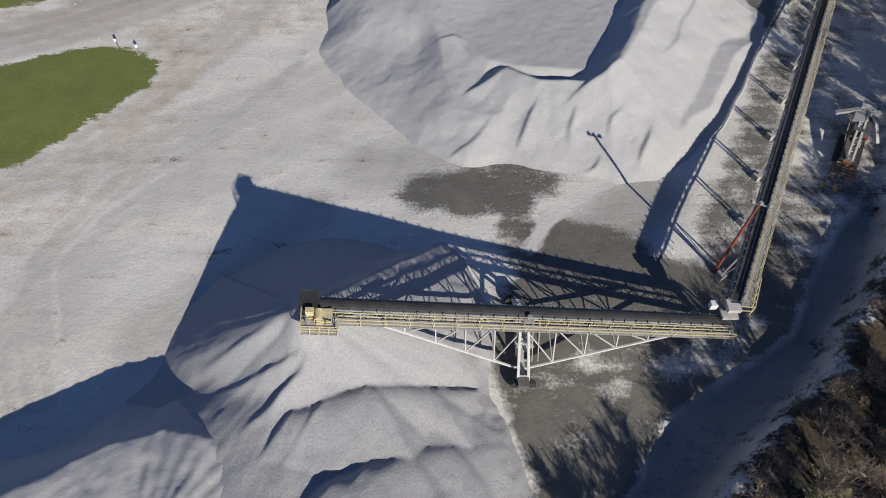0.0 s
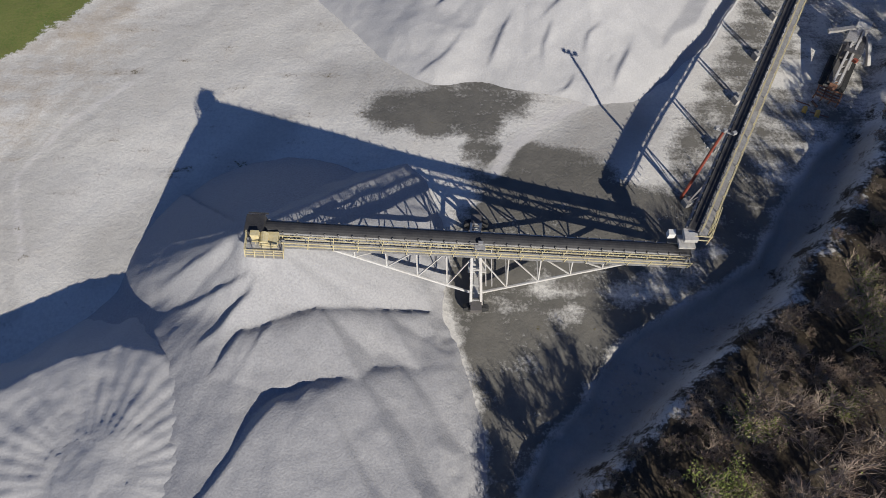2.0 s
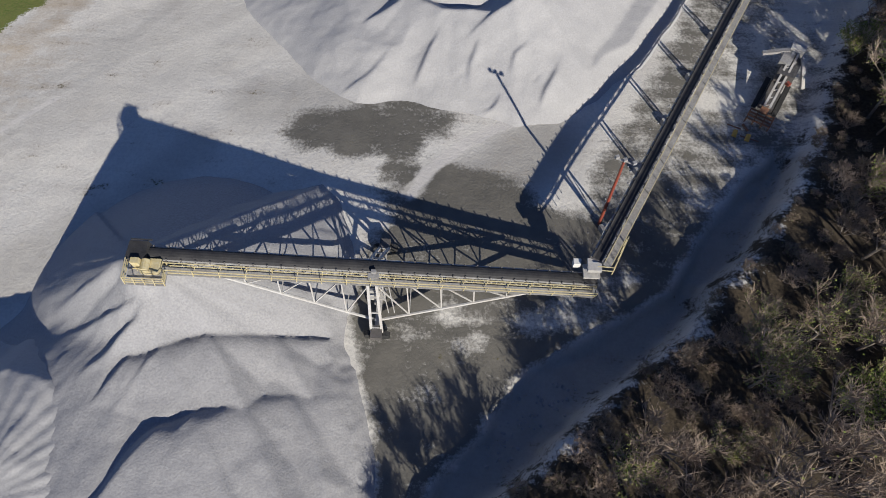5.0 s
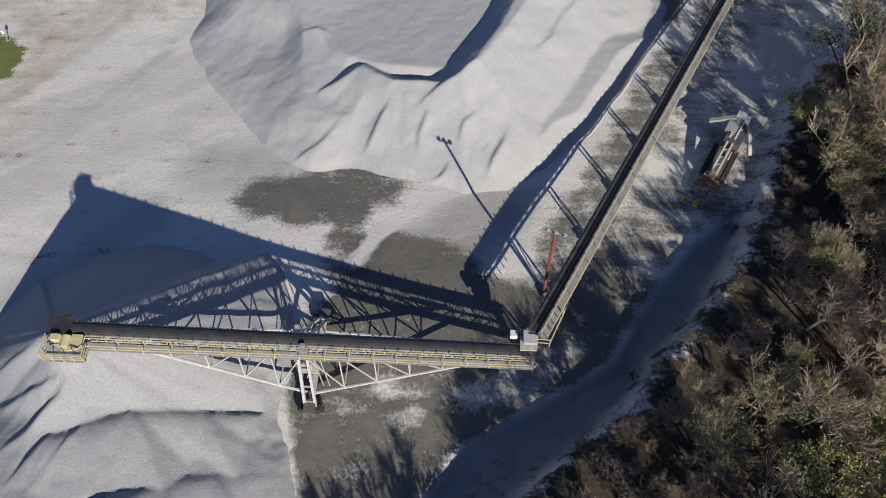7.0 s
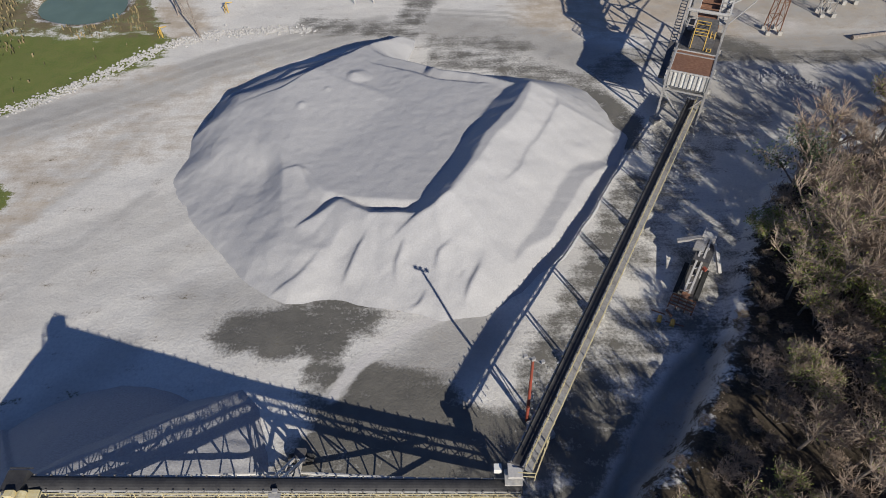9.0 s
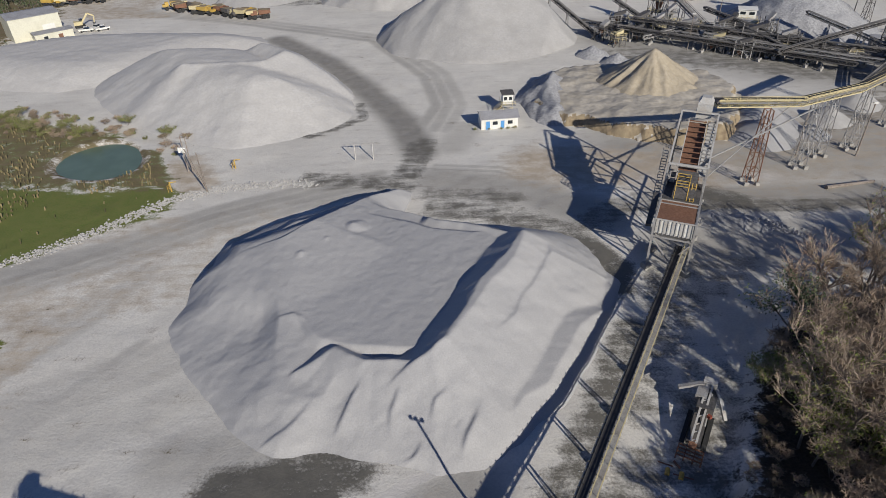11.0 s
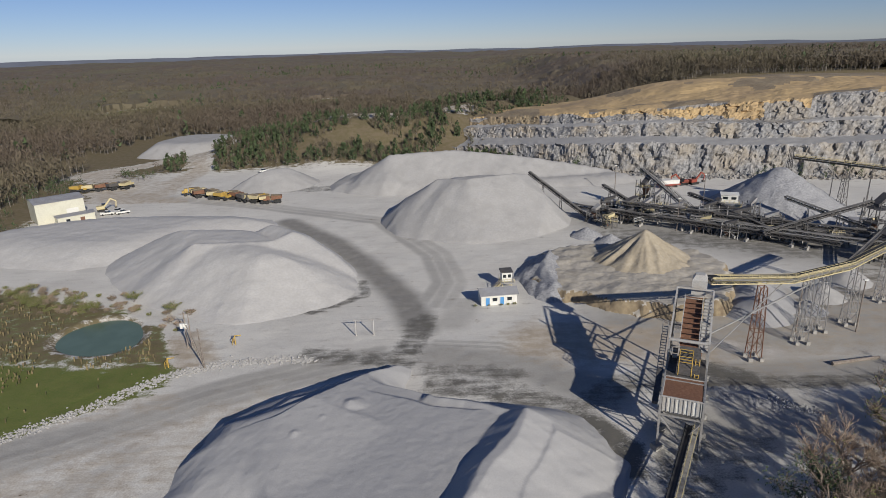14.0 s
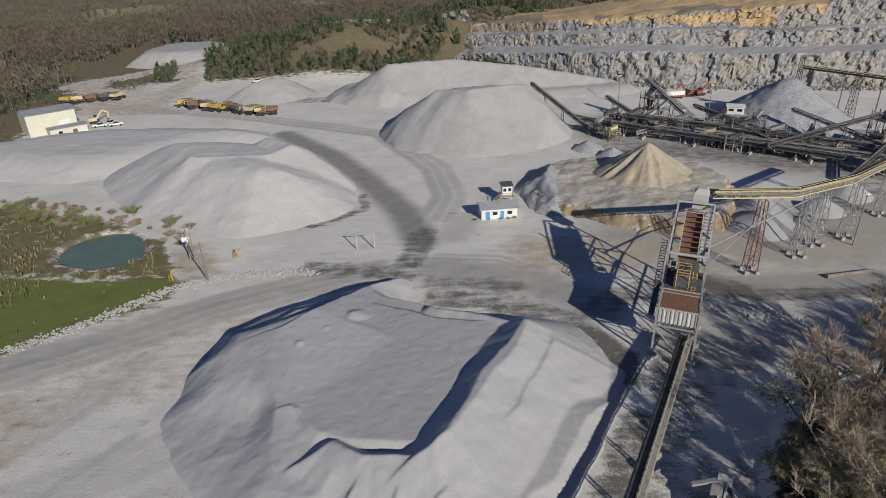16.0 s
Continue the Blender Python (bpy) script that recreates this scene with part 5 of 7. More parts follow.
for a in (11.5, 25):
    tr.beam(tw(0, a, 14.0 + 4.2 * (a > 12)), tw(W, a, 14.0 + 4.2 * (a > 12)), 0.3)
part("top_frame", tr, M_PALE, bin_t)
part("side_sheet", Build().loft([[tw(0.05, 12, 9.8), tw(0.12, 12, 9.8), tw(0.12, 12, 13.6), tw(0.05, 12, 13.6)], [tw(0.05, 24.6, 11), tw(0.12, 24.6, 11), tw(0.12, 24.6, 17.2), tw(0.05, 24.6, 17.2)]]), M_DARKSTEEL, bin_t)
part("head_house", Build().loft([[tw(2.4 + i, 25.6 + j, 16.8) for i, j in ((0, 0), (2.6, 0), (2.6, 2.4), (0, 2.4))], [tw(2.4 + i, 25.6 + j, 19.6) for i, j in ((0, 0), (2.6, 0), (2.6, 2.4), (0, 2.4))], [tw(2.9 + i, 26 + j, 20.6) for i, j in ((0, 0), (1.6, 0), (1.6, 1.6), (0, 1.6))]]), M_PALE, bin_t, "pale discharge chute house")
part("gutter_trough", Build().beam(tw(-0.9, 1, 7.6), tw(-0.9, 9, 9.2), 0.9, 0.5), M_DARKSTEEL, bin_t)

# yellow gallery conveyor bringing stone to the tower
gal_pts = [(73.2, 117.2, 18.8), (91.5, 122.0, 16.6), (107.5, 130, 16.0), (121, 139, 16.6), (136, 152, 15.8)]
for p, q in zip(gal_pts, gal_pts[1:]):
    conveyor("gallery_conveyor", q, p, "elevated conveyor gallery with yellow lattice sides", 1.2, 1.3, 1.4, M_YELLOW, M_YELLOW, 1, True, 0.0, (), None, False, 0.16)


def support_tower(x, y, top, base=2.2, head=1.2, m=None, name="trestle_tower"):
    g = float(ground_height(x, y))
    t = thing(name, (x, y, g), "slender braced steel trestle tower on concrete blocks", "trestle", "trestle towers")
    m = m or M_RUST
    cs = [(-1, -1), (1, -1), (1, 1), (-1, 1)]
    n = max(3, int((top - g) / 2.6))
    pt = lambda c, k: Vector((x + c[0] * (base + (head - base) * k / n) / 2, y + c[1] * (base + (head - base) * k / n) / 2, g + (top - g) * k / n))
    for c in cs:
        part("leg", Build().beam(pt(c, 0), pt(c, n), 0.17), m, t)
        part("footing", Build().box(pt(c, 0) + Vector((0, 0, 0.3)), (0.8, 0.8, 0.9)), M_CONCRETE, t)
    br = Build()
    for k in range(n):
        for c0, c1 in zip(cs, cs[1:] + cs[:1]):
            br.beam(pt(c0, k + 1), pt(c1, k + 1), 0.09)
            br.beam(*((pt(c0, k), pt(c1, k + 1)) if k % 2 else (pt(c1, k), pt(c0, k + 1))), 0.08)
    part("bracing", br, m, t)
    return t


for x, y, z in ((84.6, 119.4, 15.6), (97.5, 126, 14.9), (104, 131, 14.6), (112.5, 134, 14.6), (128, 146, 14.8)):
    support_tower(x, y, z, 2.3, 1.3, M_RUST if x < 90 else M_STEEL)
guy = Build()
guy.beam(tw(W, 20, 12), (97.5, 126, 13), 0.25).beam(tw(W, 16, 10), (92, 124, 15.5), 0.16)
single("strut_pipe", guy, M_STEEL, "long pale pipe braces between tower and gallery", "pipe", (84, 118, 12))


# ---- the crushing plant ----
def plant_unit(x, y, w, d, h, turn, seed, label="cluttered steel screening unit with decks and chutes"):
    """A framed crusher or screen: posts, two decks, sloping box, chutes, motors, rails and stair."""
    rnd = random.Random(seed)
    g = float(ground_height(x, y))
    t = thing("screening_unit", (x, y, g), label, "plant unit", "screening units")
    co, si = math.cos(radians(turn)), math.sin(radians(turn))
    L = lambda a, b, z: Vector((x + co * a * w / 2 - si * b * d / 2, y + si * a * w / 2 + co * b * d / 2, g + z))
    fr = rnd.choice((M_DARKSTEEL, M_DARKSTEEL, M_STEEL))
    for a in (-1, 0, 1):
        for b in (-1, 1):
            part("post", Build().beam(L(a, b, 0), L(a, b, h), 0.22), fr, t)
    for k, z in enumerate((h * 0.45, h * 0.78)):
        part("deck", Build().loft([[L(-1.05, -1.05, z), L(1.05, -1.05, z), L(1.05, 1.05, z), L(-1.05, 1.05, z)], [L(-1.05, -1.05, z + 0.12), L(1.05, -1.05, z + 0.12), L(1.05, 1.05, z + 0.12), L(-1.05, 1.05, z + 0.12)]]), fr, t)
        r = Build()
        for c0, c1 in (((-1.05, -1.05), (1.05, -1.05)), ((1.05, -1.05), (1.05, 1.05)), ((1.05, 1.05), (-1.05, 1.05)), ((-1.05, 1.05), (-1.05, -1.05))):
            for hh in (0.6, 1.1):
                r.beam(L(*c0, z + hh), L(*c1, z + hh), 0.08)
            for q in (0, 0.33, 0.66):
                a, b = c0[0] + (c1[0] - c0[0]) * q, c0[1] + (c1[1] - c0[1]) * q
                r.beam(L(a, b, z), L(a, b, z + 1.1), 0.08)
        part("deck_rail", r, rnd.choice((M_YELLOW, M_DARKSTEEL, M_STEEL)), t)
    br = Build()
    for b in (-1, 1):
        br.beam(L(-1, b, 0.2), L(0, b, h * 0.45), 0.12).beam(L(1, b, 0.2), L(0, b, h * 0.45), 0.12).beam(L(-1, b, h * 0.45), L(0, b, h * 0.78), 0.1).beam(L(1, b, h * 0.78), L(0, b, h * 0.45), 0.1)
    part("bracing", br, fr, t)
    z0, z1 = h * 0.82, h * 1.05
    part("screen_box", Build().loft([[L(-0.6, -0.45, z0), L(-0.6, 0.45, z0), L(-0.6, 0.45, z0 + 1.0), L(-0.6, -0.45, z0 + 1.0)], [L(0.7, -0.45, z1), L(0.7, 0.45, z1), L(0.7, 0.45, z1 + 1.0), L(0.7, -0.45, z1 + 1.0)]]), rnd.choice((M_STEEL, M_DARKSTEEL, M_DARKSTEEL, M_STEEL, M_YELLOW)), t)
    for k in range(3):
        cx, cy = rnd.uniform(-0.7, 0.7), rnd.uniform(-0.7, 0.7)
        zz = h * rnd.choice((0.45, 0.45, 0.78))
        part("chute", Build().loft([[L(cx + i * 0.3, cy + j * 0.35, zz + 0.1) for i, j in ((-1, -1), (1, -1), (1, 1), (-1, 1))], [L(cx + i * 0.12, cy + j * 0.15, zz - h * 0.28) for i, j in ((-1, -1), (1, -1), (1, 1), (-1, 1))]]), rnd.choice((M_DARKSTEEL, M_STEEL, M_RUST)), t)
        part("motor", Build().tube(L(-cx, cy, zz + 0.5), L(-cx + 0.25, cy, zz + 0.5), 0.4, None, 10), rnd.choice((M_STEEL, M_YELLOW, M_DARKSTEEL)), t)
    stair = Build()
    for o in (1.15, 1.4):
        stair.beam(L(-1.2, o, 0.1), L(0.9, o, h * 0.45), 0.10, 0.2).beam(L(-1.2, o, 1.1), L(0.9, o, h * 0.45 + 1.0), 0.07)
    for k in range(10):
        f = k / 9
        stair.beam(L(-1.2 + 2.1 * f, 1.15, 0.1 + (h * 0.45 - 0.1) * f), L(-1.2 + 2.1 * f, 1.4, 0.1 + (h * 0.45 - 0.1) * f), 0.22, 0.05)
    part("stair", stair, rnd.choice((M_YELLOW, M_DARKSTEEL)), t)
    return t


for args in ((90, 226, 7, 5, 6.5, 20, 1), (98.5, 236, 5, 4.5, 11.5, 35, 2), (84, 231, 6, 4, 6, -20, 3), (104, 219, 7, 5, 6, -30, 4), (113, 212, 6, 5, 8, -25, 5), (120, 204, 8, 5.5, 8, -25, 6),
             (127, 198.5, 6, 5, 7.5, -20, 7), (134, 194, 6, 4.5, 6, 10, 8), (157, 193, 6, 6, 13, 15, 9), (165, 183, 7, 6, 10, 15, 10), (77, 222, 5, 4, 5, 40, 11), (122, 213, 6, 5, 6, 0, 12), (150, 178, 6, 5, 7, 20, 13), (109, 205, 5, 4, 5, -30, 14), (95, 222, 4, 3.5, 7, 10, 15), (88, 219, 4, 3, 4.5, -15, 16), (117, 216, 4, 4, 7.5, 30, 17), (131, 203, 5, 4, 5.5, -30, 18), (101, 229, 4, 3.5, 8, 15, 19), (142, 189, 4, 4, 5, 0, 20), (125, 208, 4, 3.5, 9.5, 20, 21), (145, 171, 5, 4, 5, 30, 22), (80, 214, 4, 3, 4, 15, 23), (115, 199, 5, 3.5, 5, -35, 24)):
    plant_unit(*args)
DK = dict(rail=M_DARKSTEEL, idlers=False, thick=0.17, skirts=False, belt_mat=M_DUSTBELT)
WALKS = (1, 5, 9)
for kk, (a, b, legs) in enumerate((((75, 223, 1.6), (55.6, 239.5, 15.2), ((0.45, 0.8), (0.75, 1.2))), ((111.5, 213, 2.2), (97.8, 239, 15.4), ((0.5, 0.8), (0.8, 1.2))),
                   ((97, 219, 2.6), (82.5, 235, 10.6), ((0.5, 0.8), (0.85, 1))), ((139, 180.5, 3.6), (70, 229, 5.0), ((0.1, 0.5), (0.3, 0.5), (0.5, 0.5), (0.7, 0.5), (0.9, 0.5))),
                   ((142, 186, 3.4), (105, 207, 5.6), ((0.2, 0.5), (0.5, 0.5), (0.8, 0.5))), ((150, 183, 3.6), (112, 205, 6.5), ((0.2, 0.5), (0.5, 0.5), (0.8, 0.5))),
                   ((121, 190.5, 4.6), (153, 191, 13.2), ((0.4, 0.6), (0.7, 0.9))), ((158, 188, 3.4), (139, 213, 9.8), ((0.4, 0.6), (0.75, 0.9))),
                   ((128, 190, 3.2), (117, 205, 7.5), ((0.5, 0.6),)), ((104, 221, 4.4), (120, 207, 7.6), ((0.5, 0.6),)), ((88, 214, 3.0), (106, 216, 6.4), ((0.5, 0.6),)), ((133, 167, 2.6), (152, 181, 8), ((0.5, 0.6),)), ((160, 178, 5.5), (86, 221, 7.5), ((0.2, 0.5), (0.45, 0.5), (0.7, 0.5), (0.92, 0.5))), ((150, 172, 5.5), (98, 213, 4.6), ((0.15, 0.5), (0.4, 0.5), (0.65, 0.5), (0.9, 0.5))), ((136, 185, 3.6), (110, 223, 9.5), ((0.5, 0.6), (0.8, 0.8))), ((92, 222, 3.2), (80, 217, 6.0), ((0.6, 0.5),)))):
    conveyor("plant_conveyor", a, b, "dark weathered plant conveyor on braced legs", 0.85, 1.1, 1.8, side=-1, walkway=kk in WALKS, legs=legs, steel=(M_DARKSTEEL, M_STEEL, M_DARKSTEEL)[kk % 3], **DK)
conveyor("plant_conveyor", (184, 215, 16.5), (151, 233, 19.6), "high slim conveyor discharging onto the gravel cone", 1.0, 1.0, 2.0, M_DARKSTEEL, M_YELLOW, 1, True, 0, ((0.35, 1.2), (0.65, 1.2)), M_DARKSTEEL, False, 0.15)
support_tower(151.5, 236, 22.5, 2.0, 1.0, M_DARKSTEEL)
support_tower(166, 225, 17, 2.6, 1.2, M_DARKSTEEL)


def cabin(x, y, z, w, d, h, turn, wall, roof, label, stilts=True, name="control_cabin"):
    g = float(ground_height(x, y))
    t = thing(name, (x, y, g), label, "cabin")
    co, si = math.cos(radians(turn)), math.sin(radians(turn))
    L = lambda a, b, q: Vector((x + co * a - si * b, y + si * a + co * b, g + q))
    part("wall_shell", Build().box(L(0, 0, z + h / 2), (w, d, h), turn), wall, t)
    part("roof", Build().loft([[L(i * (w / 2 + 0.3), j * (d / 2 + 0.3), z + h) for i, j in ((-1, -1), (1, -1), (1, 1), (-1, 1))], [L(i * (w / 2 + 0.3), j * (d / 2 + 0.3), z + h + 0.2 + 0.25 * (j > 0)) for i, j in ((-1, -1), (1, -1), (1, 1), (-1, 1))]]), roof, t)
    for k in range(2):
        part("window", Build().box(L(-w / 4 + k * w / 2, -d / 2 - 0.01, z + h * 0.6), (w * 0.3, 0.06, h * 0.35), turn), M_GLASS, t, "dark window pane")
    if stilts:
        for i in (-1, 1):
            for j in (-1, 1):
                part("stilt", Build().beam(L(i * w * 0.45, j * d * 0.45, 0), L(i * w * 0.45, j * d * 0.45, z), 0.18), M_YELLOW if name == "platform_shed" else M_DARKSTEEL, t)
        part("platform", Build().box(L(0, -0.6, z - 0.08), (w + 1.0, d + 1.6, 0.15), turn), M_STEEL, t)
        r = Build()
        for hh in (0.55, 1.05):
            r.beam(L(-w / 2 - 0.5, -d / 2 - 1.3, z + hh), L(w / 2 + 0.5, -d / 2 - 1.3, z + hh), 0.07).beam(L(-w / 2 - 0.5, -d / 2 - 1.3, z + hh), L(-w / 2 - 0.5, d / 2, z + hh), 0.07)
        for k in range(5):
            r.beam(L(-w / 2 - 0.5 + k * (w + 1) / 4, -d / 2 - 1.3, z), L(-w / 2 - 0.5 + k * (w + 1) / 4, -d / 2 - 1.3, z + 1.05), 0.07)
        part("rail", r, M_YELLOW, t)
        s = Build()
        for o in (0, 0.9):
            s.beam(L(-w / 2 - 0.5, -d / 2 - 1.2 + o, z), L(-w / 2 - 0.5 - z * 1.1, -d / 2 - 1.2 + o, 0.05), 0.1, 0.22)
            s.beam(L(-w / 2 - 0.5, -d / 2 - 1.2 + o, z + 1), L(-w / 2 - 0.5 - z * 1.1, -d / 2 - 1.2 + o, 1.05), 0.07)
        for k in range(9):
            f = k / 9
            s.beam(L(-w / 2 - 0.5 - z * 1.1 * f, -d / 2 - 1.2, z * (1 - f)), L(-w / 2 - 0.5 - z * 1.1 * f, -d / 2 - 0.3, z * (1 - f)), 0.24, 0.05)
        part("stair", s, M_YELLOW, t, "yellow steel stair")
    return t


cabin(124, 222, 6.0, 5.5, 3.2, 2.6, -20, M_WHITE, M_WHITE, "white control cabin on dark steel stilts")
cabin(159, 203, 0.3, 6, 3, 3.2, -20, M_STEEL, M_ROOF, "grey plant shed with sheet roof", False, "plant_shed")
cabin(39.0, 161.5, 2.0, 2.6, 2.4, 2.5, 6, M_WHITE, M_DARKSTEEL, "white weigh shed on raised yellow platform", True, "platform_shed")


# ---- office, workshop, gantry, poles ----
def gable_house(name, x, y, w, d, h, rise, turn, wall, roof, label, doors=(), windows=(), over=0.35):
    g = float(ground_height(x, y))
    t = thing(name, (x, y, g), label, "building")
    co, si = math.cos(radians(turn)), math.sin(radians(turn))
    L = lambda a, b, q: Vector((x + co * a - si * b, y + si * a + co * b, g + q))
    sh = Build().add([L(i * w / 2, j * d / 2, q) for q in (0, h) for i, j in ((-1, -1), (1, -1), (1, 1), (-1, 1))] + [L(-w / 2, 0, h + rise), L(w / 2, 0, h + rise)],
                     [(0, 1, 5, 4), (2, 3, 7, 6), (1, 2, 6, 9, 5), (3, 0, 4, 8, 7), (4, 5, 9, 8), (6, 7, 8, 9), (3, 2, 1, 0)])
    part("wall_shell", sh, wall, t)
    for j in (-1, 1):
        e0, e1 = L(-w / 2 - over, j * (d / 2 + over), h - rise * over / (d / 2)), L(w / 2 + over, j * (d / 2 + over), h - rise * over / (d / 2))
        r0, r1 = L(-w / 2 - over, 0, h + rise), L(w / 2 + over, 0, h + rise)
        up = Vector((0, 0, 0.14))
        lo = Vector((0, 0, 0.02))
        part("roof", Build().loft([[e0 + lo, e1 + lo, e1 + up, e0 + up], [r0 + lo, r1 + lo, r1 + up, r0 + up]]), roof, t)
        ribs = Build()
        n = int(w / 0.6)
        for k in range(n + 1):
            ribs.beam(lerp(e0, e1, k / n) + up, lerp(r0, r1, k / n) + up, 0.05, 0.06)
        part("roof_ribs", ribs, roof, t)
    for a, dw, dh, m in doors:
        dr = part("door", Build().box(L(a, -d / 2 - 0.03, dh / 2), (dw, 0.08, dh), turn), m, t, "blue panel door" if m == M_BLUE else "")
        part("door_frame", Build().box(L(a - dw / 2 - 0.06, -d / 2 - 0.04, dh / 2), (0.12, 0.12, dh), turn).box(L(a + dw / 2 + 0.06, -d / 2 - 0.04, dh / 2), (0.12, 0.12, dh), turn).box(L(a, -d / 2 - 0.04, dh + 0.05), (dw + 0.24, 0.12, 0.1), turn), M_WHITE, dr)
    for a, q, ww, wh in windows:
        wi = part("window", Build().box(L(a, -d / 2 - 0.02, q), (ww, 0.05, wh), turn), M_GLASS, t)
        part("window_frame", Build().box(L(a, -d / 2 - 0.04, q - wh / 2 - 0.04), (ww + 0.2, 0.1, 0.08), turn).box(L(a, -d / 2 - 0.04, q + wh / 2 + 0.04), (ww + 0.2, 0.1, 0.08), turn)
             .box(L(a - ww / 2 - 0.05, -d / 2 - 0.04, q), (0.1, 0.1, wh), turn).box(L(a + ww / 2 + 0.05, -d / 2 - 0.04, q), (0.1, 0.1, wh), turn), M_WHITE, wi)
    return t


gable_house("office", 35.9, 151.8, 9.0, 4.6, 2.7, 1.0, 7, M_WHITE, M_ROOF, "small white weighbridge office with blue doors and grey roof", ((-2.9, 0.95, 2.05, M_BLUE), (0.7, 0.95, 2.05, M_BLUE)), ((-1.1, 1.5, 1.2, 0.9), (2.6, 1.5, 1.2, 0.9)))
gable_house("workshop", -131.5, 247.5, 17, 13, 8.0, 1.0, 43, M_CREAM, M_ROOF, "tall cream metal-clad workshop with grey roof", ((4, 4, 4.5, M_WHITE),), ())
gable_house("annex", -121.0, 241.0, 13, 5, 3.2, 0.3, 43, M_CREAM, M_ROOF, "low cream workshop annex with flat grey roof", ((2, 1.6, 2.2, M_RUST),), ((-3, 1.7, 1.4, 1.0),))

gantry = thing("gantry_frame", (4.5, 134.5, 0), "rusty pipe goal-post frame standing in the yard", "frame")
for p, q in (((2.6, 134.2, 0), (2.6, 134.2, 3.9)), ((6.6, 134.4, 0), (6.6, 134.4, 3.9))):
    part("post", Build().tube(p, q, 0.13, None, 8), M_PALE, gantry)
part("crossbar", Build().tube((2.2, 134.2, 3.9), (7.0, 134.4, 3.9), 0.09, None, 8), M_STEEL, gantry)


def pole(x, y, h, lean=(0, 0), name="utility_pole", label="weathered bare wooden utility pole", arms=True):
    g = float(ground_height(x, y))
    t = thing(name, (x, y, g), label, "pole", "poles")
    top = (x + lean[0], y + lean[1], g + h)
    part("shaft", Build().tube((x, y, g), top, 0.17, 0.11, 10), M_BARK, t)
    if arms:
        part("crossarm", Build().beam((top[0] - 1.0, top[1], top[2] - 0.5), (top[0] + 1.0, top[1], top[2] - 0.5), 0.14), M_BARK, t)
    return t, top


tp, _ = pole(-34.0, 130.6, 8.6, (0.2, 0), label="wooden utility pole carrying white transformer")
for k in range(3):
    part("transformer", Build().tube((-34.5 + 0.55 * k, 130.1, 5.0), (-34.5 + 0.55 * k, 130.1, 6.1), 0.32, None, 12), M_WHITE, tp, "white transformer can")
part("stub_post", Build().tube((-33.2, 130.9, 0), (-33.0, 130.9, 8.2), 0.13, 0.1, 8), M_BARK, tp)
pole(-26.9, 121.2, 8.6, (-0.6, 0.8), arms=False)
pole(-27.0, 121.4, 8.9, (-3.2, 1.8), arms=False, label="leaning wooden brace pole beside the stone kerb")
for k, (x, y, h) in enumerate(((96, 268, 11), (122.5, 240, 12), (101, 208, 11), (99.5, 131, 13), (112, 130, 12))):
    lp, top = pole(x, y, h, arms=False, name="light_pole", label="slim yard light pole")
    part("lamp_head", Build().box((top[0], top[1], top[2] + 0.1), (0.9, 0.45, 0.3)), M_WHITE, lp)
# pipe stands painted yellow
for x, y in ((-34.6, 121.8), (-23.8, 131.6)):
    ps = thing("pipe_stand", (x, y, 0), "yellow painted water pipe stand", "pipe", "pipe stands")
    part("riser", Build().tube((x, y, -0.2), (x, y, 2.2), 0.14, None, 8), M_YELLOWB, ps)
    part("spout", Build().tube((x, y, 2.1), (x + 1.3, y + 0.3, 2.1), 0.12, None, 8), M_YELLOWB, ps)
    part("guard", Build().beam((x - 0.5, y - 0.4, 0), (x - 0.5, y - 0.4, 1.5), 0.1).beam((x - 0.5, y + 0.5, 0), (x - 0.5, y + 0.5, 1.5), 0.1).beam((x - 0.5, y - 0.4, 1.4), (x - 0.5, y + 0.5, 1.4), 0.1).beam((x - 0.5, y - 0.4, 0.8), (x - 0.5, y + 0.5, 0.8), 0.1), M_YELLOWB, ps)

# red mast with lamp head beside the transfer conveyor
mast = thing("lamp_mast", (30.6, 38.3, 0), "tall dull-red pipe mast with floodlights", "mast")
part("shaft", Build().tube((30.6, 38.3, 0), (30.1, 37.6, 13.9), 0.19, 0.13, 10), M_RED, mast, "dull red pipe shaft")
part("collar", Build().tube((30.6, 38.3, 0), (30.57, 38.25, 0.9), 0.32, None, 10), M_WHITE, mast)
part("crossarm", Build().beam((29.2, 37.9, 13.9), (31.0, 37.2, 13.9), 0.12), M_STEEL, mast)
for x, y in ((29.4, 37.8), (30.1, 37.5), (30.9, 37.2)):
    part("floodlight", Build().box((x, y, 14.15), (0.36, 0.3, 0.3), 20), M_STEEL, mast, "grey floodlight head")


